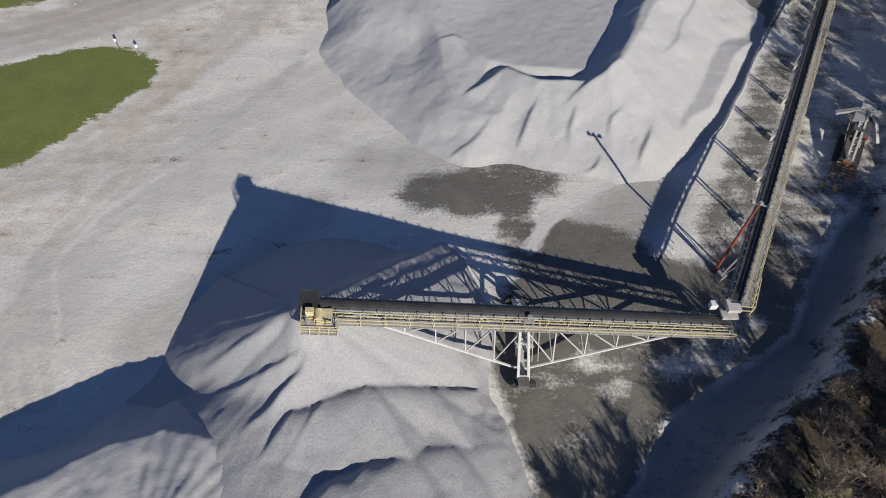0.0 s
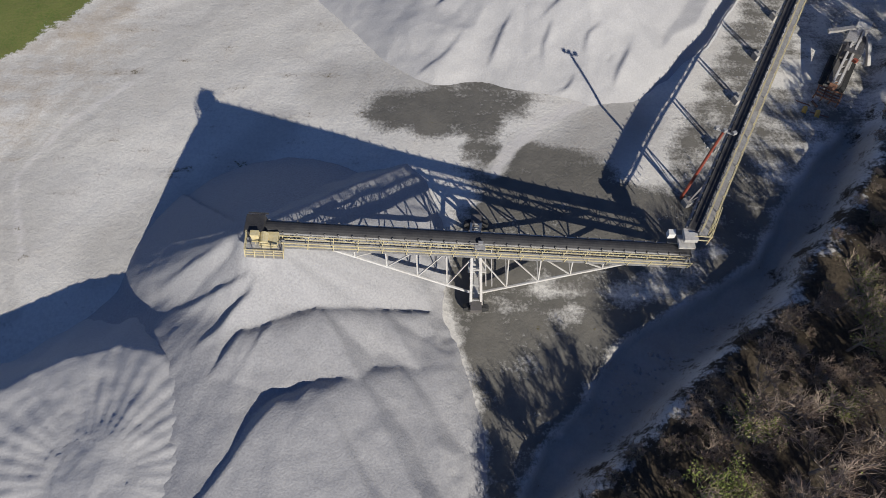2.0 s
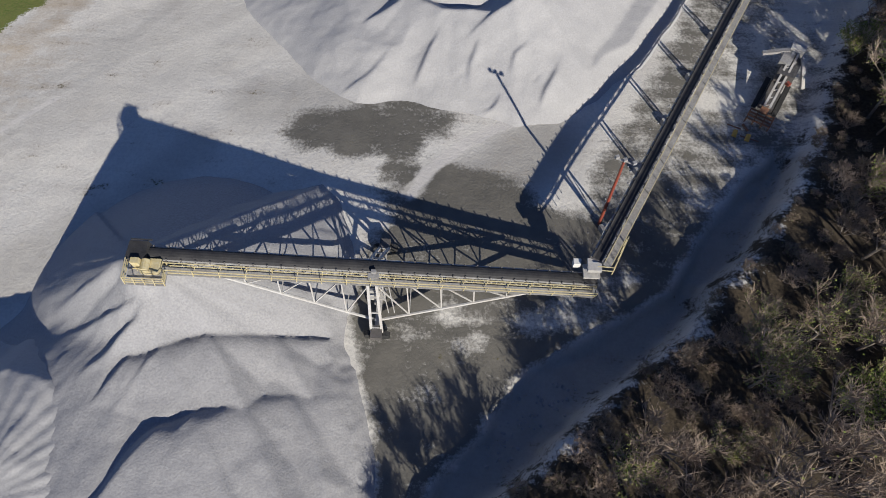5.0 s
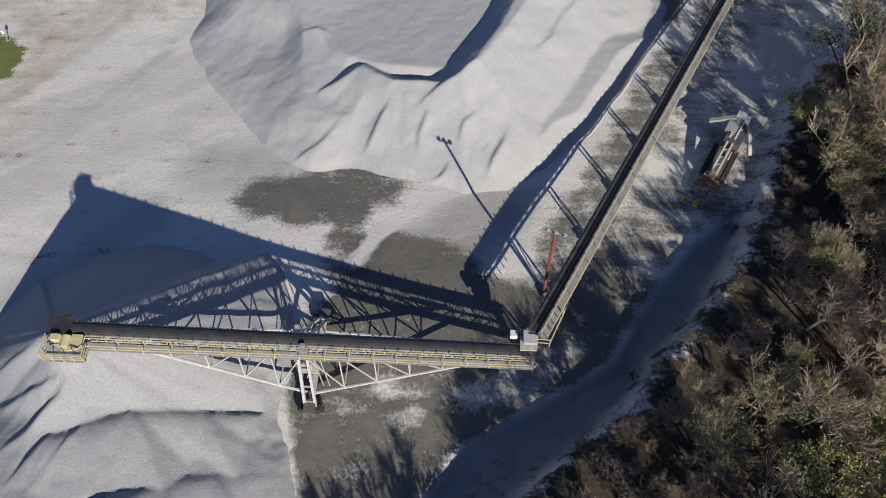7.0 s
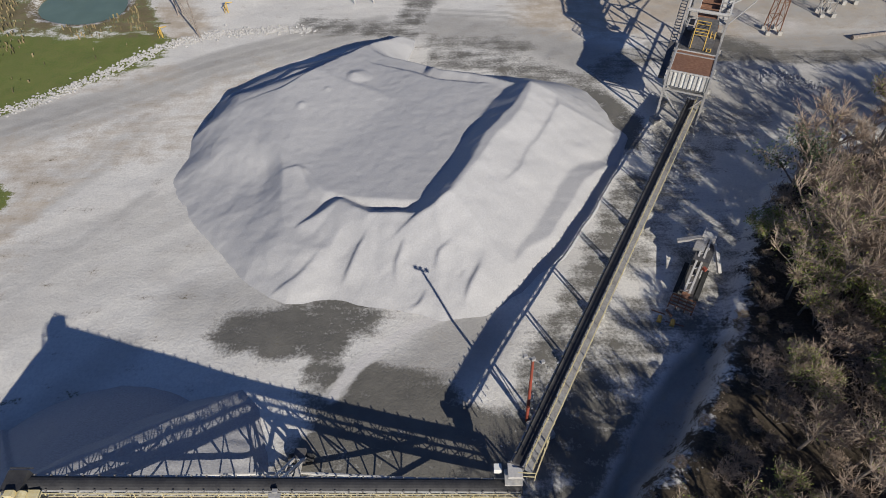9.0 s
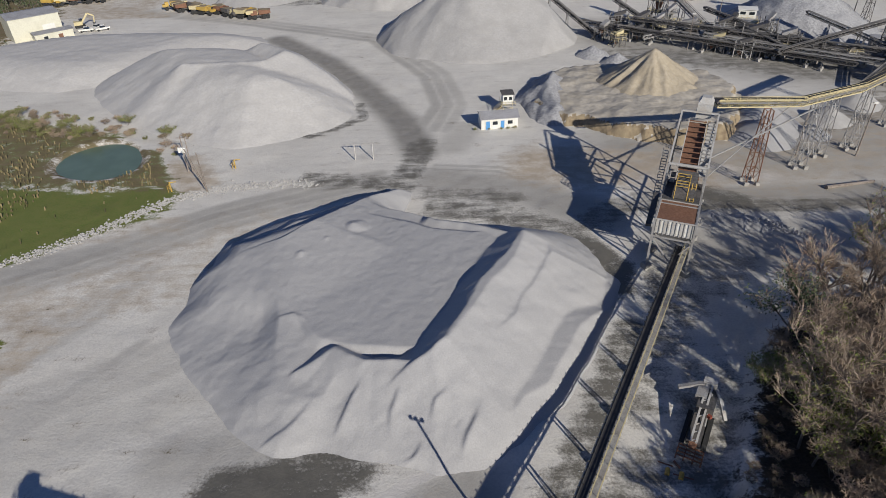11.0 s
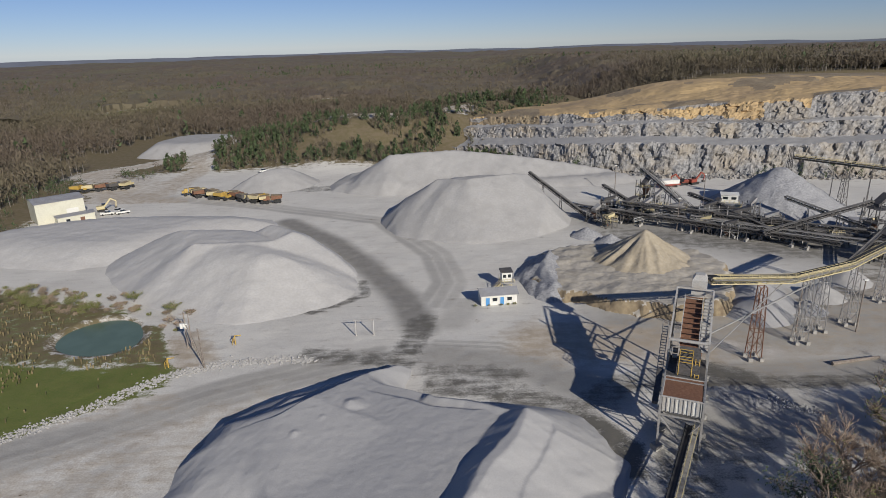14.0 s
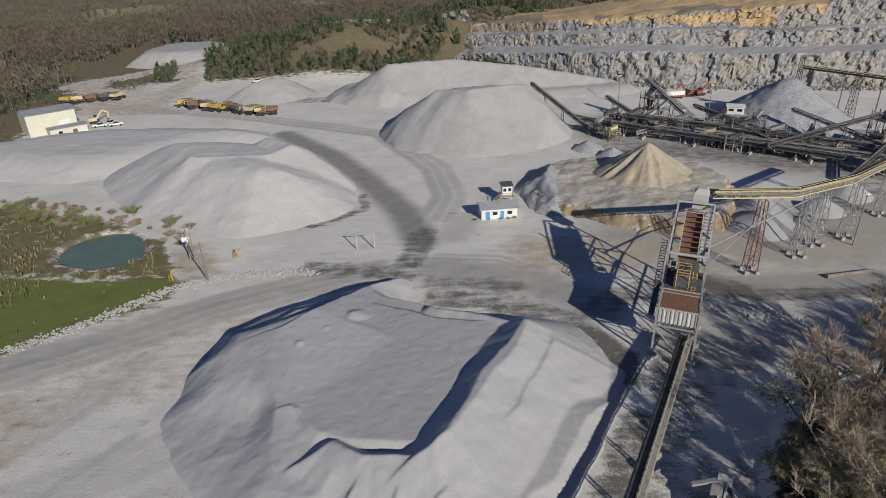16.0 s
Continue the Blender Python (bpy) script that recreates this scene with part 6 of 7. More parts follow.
# ---- machines ----
def drill_rig():
    t = thing("mobile_rig", (53, 58, 0), "parked tracked rig with pale folded boom and rusty frame", "machine")
    ax, rx = Vector((0.50, 0.866, 0)), Vector((0.866, -0.50, 0))
    o = Vector((50.8, 53.6, 0.0))
    L = lambda r, a, z: o + rx * r + ax * a + Vector((0, 0, z))
    for r in (-1.25, 1.25):
        part("track", Build().loft([[L(r + w, a, z) for a, z in ((2.0, 0.1), (6.6, 0.1), (7.1, 0.5), (6.6, 0.95), (2.0, 0.95), (1.5, 0.5))] for w in (-0.28, 0.28)]), M_TYRE, t)
    part("chassis", Build().beam(L(0, 1.4, 1.2), L(0, 10.2, 1.2), 1.6, 0.6), M_DARKSTEEL, t, "dark rusty chassis deck")
    part("engine_house", Build().beam(L(0.2, 5.6, 2.4), L(0.2, 9.4, 2.2), 2.0, 1.4), M_DARKSTEEL, t)
    part("body_panel", Build().beam(L(-0.6, 7.2, 2.9), L(-0.6, 10.4, 3.1), 1.3, 1.0), M_STEEL, t)
    part("cab", Build().loft([[L(r, a, 2.0) for r, a in ((-0.9, 9.2), (0.9, 9.2), (0.9, 11.2), (-0.9, 11.2))], [L(r, a, 3.9) for r, a in ((-0.8, 9.4), (0.8, 9.4), (0.8, 10.9), (-0.8, 10.9))]]), M_PALE, t, "pale cab")
    for r in (-0.32, 0.32):
        part("boom_chord", Build().beam(L(r, 0.9, 2.0), L(r, 10.2, 3.6), 0.24, 0.3), M_PALE, t, "off-white boom beam")
    for k in range(8):
        f = k / 8
        part("boom_lacing", Build().beam(L(-0.32, 0.9 + 9.3 * f, 2.0 + 1.6 * f), L(0.32, 0.9 + 9.3 * (f + 0.06), 2.0 + 1.6 * (f + 0.06)), 0.1), M_PALE, t)
    part("left_arm", Build().beam(L(-0.8, 9.2, 3.6), L(-3.4, 7.8, 2.9), 0.5, 0.35), M_STEEL, t, "grey side arm")
    part("right_arm", Build().beam(L(0.9, 9.0, 3.4), L(1.6, 7.9, 2.9), 0.3, 0.3).beam(L(1.6, 8.0, 2.9), L(2.7, 6.2, 1.6), 0.4, 0.4), M_PALE, t, "off-white hinged side arm")
    part("ram", Build().tube(L(0.7, 4.0, 1.8), L(0.5, 8.4, 3.0), 0.12, None, 8), M_STEEL, t)
    part("red_box", Build().box(L(0.9, 5.0, 2.6), (0.4, 0.5, 0.4), 30), M_RED, t)
    g = Build()
    for k in range(4):
        g.beam(L(-1.4, -0.8 + 0.55 * k, 0.9), L(1.4, -0.8 + 0.55 * k, 0.9), 0.14)
    for r in (-1.4, -0.5, 0.5, 1.4):
        g.beam(L(r, -0.8, 0.9), L(r, 0.9, 0.9), 0.14).beam(L(r, -0.8, 0.0), L(r, -0.8, 0.9), 0.12)
    part("front_grate", g, M_RUST, t, "orange-rust front grate")
    part("grate_mount", Build().beam(L(0, 0.8, 0.9), L(0, 1.8, 1.4), 0.9, 0.4), M_RUST, t)
    part("head_sheave", Build().tube(L(-0.5, 10.3, 3.6), L(0.5, 10.3, 3.6), 0.4, None, 14), M_PALE, t)


drill_rig()
for k, (x, y) in enumerate(((47.7, 51.6), (49.1, 51.0))):
    single("fuel_drum", Build().tube((x - 0.2, y - 0.42, 0.3), (x + 0.2, y + 0.42, 0.3), 0.28, None, 14), M_YELLOWB, "bright yellow drum lying on the ground", "drum", (x, y, 0), "", "drums")
fr = Build()
for a, b in (((46.4, 53.4, 0.12), (48.6, 52.4, 0.12)), ((48.3, 51.4, 0.12), (50.4, 50.6, 0.12)), ((46.0, 54.6, 0.12), (46.8, 53.0, 0.12)), ((48.8, 52.9, 0.5), (49.2, 51.9, 0.5))):
    fr.beam(a, b, 0.2)
single("scrap_frame", fr, M_RUST, "rusty scrap steel frame on the ground", "scrap", (48, 52.4, 0))


def dump_truck(x, y, turn, k):
    body = (M_YELLOWB, M_YELLOW, M_RUST, M_DARKSTEEL, M_YELLOW)[k % 5]
    g = float(ground_height(x, y))
    t = thing("dump_truck", (x, y, g), "worn yellow quarry dump truck in a parked row", "truck", "parked machines")
    co, si = math.cos(radians(turn)), math.sin(radians(turn))
    L = lambda a, b, z: Vector((x + co * a - si * b, y + si * a + co * b, g + z))
    part("chassis", Build().beam(L(-3, 0, 1.2), L(3.4, 0, 1.2), 1.6, 0.5), M_DARKSTEEL, t)
    part("bed", Build().loft([[L(-3.6, j * 1.5, z) for j, z in ((-1, 2.0), (1, 2.0), (1.05, 3.2), (-1.05, 3.2))], [L(1.0, j * 1.5, z) for j, z in ((-1, 1.7), (1, 1.7), (1.05, 3.5), (-1.05, 3.5))]]), body, t)
    part("bed_load", Build().beam(L(-3.2, 0, 3.25), L(0.7, 0, 3.5), 2.6, 0.12), M_SOIL, t)
    part("cab", Build().box(L(2.2, 0.5, 2.5), (1.5, 1.6, 1.7), turn), body, t)
    part("windscreen", Build().box(L(2.97, 0.5, 2.8), (0.06, 1.3, 0.7), turn), M_GLASS, t)
    part("hood", Build().box(L(3.4, 0, 1.9), (1.4, 2.2, 0.9), turn), body, t)
    for a in (-2.4, -1.0, 2.6):
        for b in (-1.4, 1.4):
            part("wheel", Build().tube(L(a, b - 0.3, 0.75), L(a, b + 0.3, 0.75), 0.75, None, 12), M_TYRE, t)


rt = random.Random(5)
for k in range(13):
    f = k / 12
    dump_truck(-92 + 43 * f + rt.uniform(-0.8, 0.8), 281.5 - 20 * f + rt.uniform(-1.5, 2.5), rt.uniform(-40, 40) + (180 if k % 3 == 0 else 0), k)
for k in range(5):
    dump_truck(-150 + 5 * k, 295 + 1.5 * k, 20 * k, k)


def digger(x, y, turn, body, label):
    g = float(ground_height(x, y))
    t = thing("excavator", (x, y, g), label, "excavator", "parked machines")
    co, si = math.cos(radians(turn)), math.sin(radians(turn))
    L = lambda a, b, z: Vector((x + co * a - si * b, y + si * a + co * b, g + z))
    for b in (-1.1, 1.1):
        part("track", Build().beam(L(-1.9, b, 0.45), L(1.9, b, 0.45), 0.6, 0.9), M_TYRE, t)
    part("house", Build().box(L(-0.5, 0, 1.7), (3.0, 2.4, 1.3), turn), body, t)
    part("cab", Build().box(L(0.7, 0.7, 2.3), (1.3, 1.0, 1.6), turn), M_GLASS, t)
    part("boom", Build().beam(L(0.8, -0.3, 1.8), L(3.6, -0.3, 5.0), 0.4, 0.6).beam(L(3.6, -0.3, 5.0), L(5.6, -0.3, 3.8), 0.4, 0.5), body, t)
    part("stick", Build().beam(L(5.6, -0.3, 3.8), L(5.2, -0.3, 1.4), 0.3, 0.4), body, t)
    part("bucket", Build().loft([[L(4.6 + q, -0.3 + w, z) for q, z in ((0, 1.4), (1.1, 1.3), (0.8, 0.3), (0.1, 0.5))] for w in (-0.6, 0.6)]), M_DARKSTEEL, t)


digger(-119, 257, 30, M_YELLOW, "yellow tracked excavator parked by the workshop")
digger(128, 276, 190, M_RED, "dull red loader parked below the pit")
digger(133, 277, 20, M_RED, "dull red loader parked below the pit")
tr_ = thing("trailer", (120.5, 272.5, 0), "long red and white trailer below the pit", "trailer")
part("bed", Build().box((120.5, 272.5, 1.2), (10, 2.6, 0.7), 12), M_RED, tr_)
part("load_box", Build().box((120.5, 272.5, 2.4), (9, 2.5, 1.7), 12), M_WHITE, tr_)
for q in (-3.5, -2.3, 3.2):
    part("wheel", Build().tube((120.5 + q, 271.0 + q * 0.2, 0.5), (120.5 + q, 271.5 + q * 0.2, 0.5), 0.5, None, 10), M_TYRE, tr_)


def pickup(x, y, turn):
    g = float(ground_height(x, y))
    t = thing("pickup_truck", (x, y, g), "white pickup truck parked by the workshop", "truck", "parked pickups")
    co, si = math.cos(radians(turn)), math.sin(radians(turn))
    L = lambda a, b, z: Vector((x + co * a - si * b, y + si * a + co * b, g + z))
    part("body", Build().box(L(0, 0, 0.85), (5.2, 1.9, 0.65), turn), M_WHITE, t)
    part("cab", Build().loft([[L(i, j * 0.9, 1.15) for i, j in ((-0.9, -1), (1.2, -1), (1.2, 1), (-0.9, 1))], [L(i, j * 0.75, 1.85) for i, j in ((-0.7, -1), (0.6, -1), (0.6, 1), (-0.7, 1))]]), M_GLASS, t)
    part("cab_roof", Build().box(L(-0.05, 0, 1.88), (1.3, 1.5, 0.06), turn), M_WHITE, t)
    for a in (-1.7, 1.7):
        for b in (-0.85, 0.85):
            part("wheel", Build().tube(L(a, b - 0.12, 0.38), L(a, b + 0.12, 0.38), 0.38, None, 12), M_TYRE, t)


for x, y, r in ((-113.5, 250.5, 20), (-111, 254, 70), (-108, 252, 35), (-150, 305, 10), (-72, 330, 40)):
    pickup(x, y, r)
# sign stakes at the grass island, logs by the haul road
for x, y in ((-50.2, 79.2), (-46.6, 77.8)):
    sg = thing("sign_post", (x, y, 0), "small white sign on a dark post at the grass edge", "sign", "sign posts")
    part("post", Build().beam((x, y, 0), (x, y, 1.9), 0.10), M_BARK, sg)
    part("panel", Build().box((x, y - 0.06, 1.55), (0.38, 0.04, 0.5), 20), M_WHITE, sg)
single("log", Build().tube((98.5, 116, 0.35), (109, 118, 0.4), 0.4, 0.3, 10), M_BARK, "long dark log on the roadside bank", "log", (103, 117, 0))


# ---- trees ----
def tree_parts(seed, h, spread, twigs, leaves, upright=0.55, stems=1):
    """Trunk with limbs, a crown of fine twigs, and leaf flakes, for one tree that stands at the origin."""
    rnd = random.Random(seed)
    trunk, twig, leaf = Build(), Build(), Build()
    tips = []

    def grow(p, d, ln, r, depth):
        q = p + d * ln
        (trunk if depth < 2 else twig).tube(p, q, r, r * 0.62, 5 if depth < 2 else 3, False)
        if depth >= 3:
            tips.append((p, q))
            return
        tips.append((lerp(p, q, 0.5), q))
        n = (5, 4, 3)[depth]
        for k in range(n):
            a = rnd.uniform(0, 6.283)
            out = Vector((math.cos(a), math.sin(a), 0))
            nd = (d * upright + out * rnd.uniform(0.4, 0.9) * spread + Vector((0, 0, rnd.uniform(0.05, 0.45)))).normalized()
            grow(lerp(p, q, rnd.uniform(0.45, 1.0)), nd, ln * rnd.uniform(0.52, 0.78), r * 0.55, depth + 1)

    for s in range(stems):
        a = 6.283 * s / stems + rnd.random()
        lean = Vector((math.cos(a), math.sin(a), 0)) * (0.45 if stems > 1 else 0.08)
        grow(Vector((0, 0, -0.3)) + lean * 0.6, (Vector((0, 0, 1)) + lean).normalized(), h * (0.40 if stems == 1 else 0.34), h * (0.016 if stems == 1 else 0.010), 0)
    for _ in range(twigs):
        p, q = rnd.choice(tips)
        b = lerp(p, q, rnd.random())
        d = ((q - p).normalized() * 0.7 + Vector((rnd.uniform(-1, 1), rnd.uniform(-1, 1), rnd.uniform(-0.3, 0.9))) * 0.8).normalized()
        e = b + d * rnd.uniform(0.05, 0.13) * h
        s = d.cross(Vector((rnd.uniform(-1, 1), rnd.uniform(-1, 1), 1))).normalized() * 0.036
        u = d.cross(s)
        m = lerp(b, e, 0.55)
        e2 = m + (d + (s + u) * 14 * rnd.choice((-1, 1))).normalized() * (e - b).length * 0.55
        twig.add([b + s, b - s, e, m + u * 0.7, m - u * 0.7, e2], [(0, 1, 2), (3, 4, 5)])
    for _ in range(leaves):
        p, q = rnd.choice(tips)
        c = lerp(p, q, rnd.uniform(0.2, 1.25)) + Vector((rnd.gauss(0, 1), rnd.gauss(0, 1), rnd.gauss(0, 1))) * 0.035 * h
        a = Vector((rnd.uniform(-1, 1), rnd.uniform(-1, 1), rnd.uniform(-1, 1))).normalized() * rnd.uniform(0.07, 0.14)
        b = a.cross(Vector((rnd.uniform(-1, 1), rnd.uniform(-1, 1), 1))).normalized() * rnd.uniform(0.07, 0.12)
        leaf.add([c - a, c + b * 0.8, c + a, c - b * 0.8], [(0, 1, 2, 3)])
    return trunk, twig, leaf


KINDS = {}


def tree_kind(key, seed, h, spread, twigs, leaves, leaf_mat, label, name="tree", **kw):
    trunk, twig, leaf = tree_parts(seed, h, spread, twigs, leaves, **kw)
    t = thing(name, (0, 0, 0), label, "tree" if name == "tree" else "shrub", "trees of the wood" if name == "tree" else "shrubs")
    part("trunk", trunk, M_BARK, t)
    part("crown", twig, M_TWIG, t)
    if leaves:
        part("leaves", leaf, leaf_mat, t)
    KINDS[key] = t
    return t


BARE = "bare grey-brown tree with dense fine twigs"
tree_kind("bare1", 11, 13, 0.9, 900, 0, None, BARE)
tree_kind("bare2", 12, 11, 1.1, 900, 0, None, BARE)
tree_kind("bare3", 13, 14, 0.8, 950, 60, M_LEAF, BARE)
tree_kind("thicket", 14, 7.5, 1.2, 850, 0, None, "leafless many-stemmed thicket tree", stems=4)
tree_kind("bud1", 15, 11, 1.0, 800, 800, M_LEAF, "tree with sparse yellow-green spring leaves")
tree_kind("bud2", 16, 9, 1.1, 750, 800, M_LEAF, "tree with sparse yellow-green spring leaves")
tree_kind("green", 17, 8, 1.2, 260, 2000, M_LEAF, "small tree in fresh green leaf", stems=3)
tree_kind("dark", 18, 10, 0.9, 200, 1500, M_LEAFDARK, "dark evergreen tree in the wood")
tree_kind("shrub", 19, 3.2, 1.2, 260, 500, M_LEAF, "low green shrub beside the office and pond", "shrub", stems=4)
tree_kind("brush", 20, 4.2, 1.2, 650, 60, M_LEAF, "bare brown brush with thin stems", "shrub", stems=5)
used_kinds = set()


def plant(key, x, y, scale, turn, sink=0.0):
    z = float(ground_height(x, y)) - sink
    m = Matrix.Translation((x, y, z)) @ Matrix.Rotation(turn, 4, "Z") @ Matrix.Diagonal((scale, scale, scale * random.uniform(0.9, 1.1), 1))
    if key in used_kinds:
        return copy_thing(KINDS[key], m)
    used_kinds.add(key)
    KINDS[key].matrix_basis = m
    return KINDS[key]


random.seed(7)
placed = []


def clear(x, y, gap):
    for a, b in placed:
        if (a - x) ** 2 + (b - y) ** 2 < gap * gap:
            return False
    placed.append((x, y))
    return True


tries = 0
while len(placed) < 48 and tries < 3000:      # tall edge of the wood, whose shade falls across the yard
    tries += 1
    x, y = random.uniform(70, 128), random.uniform(62, 90)
    d = float(poly_dist(np.array(x), np.array(y), FOREST))
    if 1.5 < d < 14 and clear(x, y, 4.6):
        plant(random.choice(("bare1", "bare3", "dark", "bud1", "bare1", "bare2")), x, y, random.uniform(1.0, 1.3), random.uniform(0, 6.28))
while len(placed) < 305 and tries < 12000:
    tries += 1
    x, y = random.uniform(12, 132), random.uniform(-28, 92)
    d = float(poly_dist(np.array(x), np.array(y), FOREST))
    if d < (1.3 if y < 55 else 0.9) or (x > 100 and random.random() < 0.5):
        continue
    if not clear(x, y, 2.6 if d < 6 else 4.6):
        continue
    if d < 6:
        key = random.choice(("thicket", "thicket", "brush", "brush", "brush", "thicket"))
    else:
        key = random.choice(("bare1", "bare2", "bare3", "bare1", "bare2", "bud1", "thicket", "green", "bare2", "bud1", "bud2", "green", "bare3"))
    if float(seg_dist(np.array(x), np.array(y), (54, 57), (70, 28))[0]) < 5 and d < 14:
        key = "brush"
    if d < 2.5 and y < 52:
        key = "brush"
    plant(key, x, y, random.uniform(0.75, 1.15) * (0.76 if d < 11 and y < 54 else 1.0) * (1.0 if d < 6 or y < 50 else 1.12), random.uniform(0, 6.28))
# dense brush along the near edge of the wood
count, tries = 0, 0
while count < 80 and tries < 5000:
    tries += 1
    x, y = random.uniform(10, 62), random.uniform(-8, 58)
    d = float(poly_dist(np.array(x), np.array(y), FOREST))
    if 1.6 < d < 13 and clear(x, y, 1.9):
        count += 1
        plant(random.choice(("brush", "thicket", "brush", "bud2")) if d > 4 else "brush", x, y, random.uniform(0.6, 1.0) * (0.75 if d > 4 else 0.8), random.uniform(0, 6.28))
# undergrowth that closes the gaps between the trunks
count, tries = 0, 0
while count < 62 and tries < 4000:
    tries += 1
    x, y = random.uniform(44, 80), random.uniform(18, 68)
    d = float(poly_dist(np.array(x), np.array(y), FOREST))
    if 2.5 < d < 20 and clear(x, y, 2.3):
        count += 1
        plant(random.choice(("thicket", "thicket", "bud2", "brush", "green")), x, y, random.uniform(0.7, 1.0), random.uniform(0, 6.28))
# round the pond and behind the marsh
for k in range(135):
    f = random.random()
    x, y = -104 + 62 * f + random.uniform(-4, 4), 168 - 18 * f + random.uniform(-9, 5)
    if f > 0.75:
        y = random.uniform(138, 152)
    if float(poly_dist(np.array(x), np.array(y), POND)) > -2.2:
        continue
    plant(random.choice(("brush", "shrub", "brush", "shrub", "brush")) if k % 12 else "green", x, y, random.uniform(0.55, 1.0) if k % 3 else (random.uniform(0.9, 1.4) if k % 12 else 0.6), random.uniform(0, 6.28))
for x, y, s in ((30.2, 148.9, 0.5), (33.6, 148.9, 0.32), (36.6, 148.9, 0.4), (38.4, 149.2, 0.45), (40.0, 149.6, 0.5)):
    plant("shrub", x, y, s, x * 3)
for key, ob in KINDS.items():
    if key not in used_kinds:
        plant(key, 90 + 3 * len(key), 40, 1, 0)


# ---- far woods: too many to count ----
def woods(name, label, spots, material, trunk_material, seed, flakes=12, height=(9, 15), conifer=False):
    """Many small trees in one mesh: a thin trunk and a loose crown of flakes each."""
    rs = np.random.RandomState(seed)
    n = len(spots)
    x, y = spots[:, 0], spots[:, 1]
    z = ground_height(x, y)
    h = rs.uniform(*height, n)
    r = h * rs.uniform(0.20, 0.32, n)
    # crowns
    u = rs.normal(size=(n, flakes, 3))
    u /= np.linalg.norm(u, axis=2, keepdims=True)
    rad = rs.uniform(0.35, 1.0, (n, flakes, 1))
    if conifer:
        lev = rs.uniform(0.15, 1.0, (n, flakes, 1))
        c = np.concatenate([u[:, :, :2] * (1.05 - lev) * r[:, None, None] * 1.3, lev * h[:, None, None]], 2)
    else:
        c = u * rad * np.stack([r, r, h * 0.42], 1)[:, None, :] + np.array([0, 0, 1]) * (h * 0.58)[:, None, None]
    c = c + np.stack([x, y, z], 1)[:, None, :]
    s = (h * (0.12 if conifer else 0.08))[:, None, None] * rs.uniform(0.6, 1.4, (n, flakes, 1))
    a = rs.normal(size=(n, flakes, 3))
    a /= np.linalg.norm(a, axis=2, keepdims=True)
    a[:, :, 2] = np.abs(a[:, :, 2]) + 0.5
    a /= np.linalg.norm(a, axis=2, keepdims=True)
    b = np.cross(a, rs.normal(size=(n, flakes, 3)))
    b /= np.linalg.norm(b, axis=2, keepdims=True)
    wide = 0.8 if conifer else 0.42
    tri = np.stack([c - a * s * 1.1 - b * s * wide * 0.5, c + a * s * 1.3, c + b * s * wide - a * s * 0.6], 2).reshape(-1, 3)
    # trunks: three-sided spikes
    k = np.array([[math.cos(t), math.sin(t)] for t in (0, 2.09, 4.19)])
    w = h * 0.014
    base = np.stack([np.stack([x + k[i, 0] * w, y + k[i, 1] * w, z - 0.5], 1) for i in range(3)] + [np.stack([x, y, z + h * 0.9], 1)], 1).reshape(-1, 3)
    nf = n * flakes
    faces = np.arange(nf * 3).reshape(-1, 3)
    tb = nf * 3 + 4 * np.arange(n)[:, None]
    tf = np.concatenate([tb + np.array([[0, 1, 3]]), tb + np.array([[1, 2, 3]]), tb + np.array([[2, 0, 3]])])
    allf = np.concatenate([faces, tf]).astype(np.int32)
    me = bpy.data.meshes.new(name)
    co = np.concatenate([tri, base]).astype(np.float32)
    me.vertices.add(len(co))
    me.vertices.foreach_set("co", co.ravel())
    me.loops.add(allf.size)
    me.loops.foreach_set("vertex_index", allf.ravel())
    me.polygons.add(len(allf))
    me.polygons.foreach_set("loop_start", np.arange(0, allf.size, 3, dtype=np.int32))
    me.polygons.foreach_set("material_index", np.concatenate([np.zeros(nf, np.int32), np.ones(len(tf), np.int32)]))
    me.update(calc_edges=True)
    me.materials.append(material)
    me.materials.append(trunk_material)
    return tagged(new(name, me), label, "woods", "", "stuff")


def scatter(seed, n, r0, r1, test):
    rs = np.random.RandomState(seed)
    ang = np.radians(rs.uniform(-47, 47, n))
    r = r0 * (r1 / r0) ** rs.uniform(0, 1, n) if r0 > 450 else np.sqrt(rs.uniform(r0 ** 2, r1 ** 2, n))
    x, y = 23 + r * np.sin(ang), 8 + r * np.cos(ang)
    ok = test(x, y)
    return np.stack([x[ok], y[ok]], 1)


def wooded(x, y):
    left = (x < -158 - 0.10 * (y - 200)) & (y < 345) & (y > 90) | (x < -205) & (y > 300) & (y < 400) | (x < -150) & (y < 215) & (y > 100)
    back = (y > 478) | ((y > 398 + 0.0 * x) & (x < -195)) | ((y > 440) & (x < -20) & (x > -135))
    pitland = ((x > 15) & (y < 470) | (x > 105) & (y < 520))
    east = (x > 245) & (y < 262)
    fields = (np.hypot((x + 310) / 0.6, y - 692) < 75) | (np.hypot((x + 118) / 0.5, y - 760) < 62)
    road_in = np.minimum(line_dist(x, y, CLEARING[0]), line_dist(x, y, CLEARING[1])) < 11
    fields = fields | road_in | (poly_dist(x, y, FLAT_FOOT) > -6)
    return ((left | back) & ~pitland | east) & ~fields


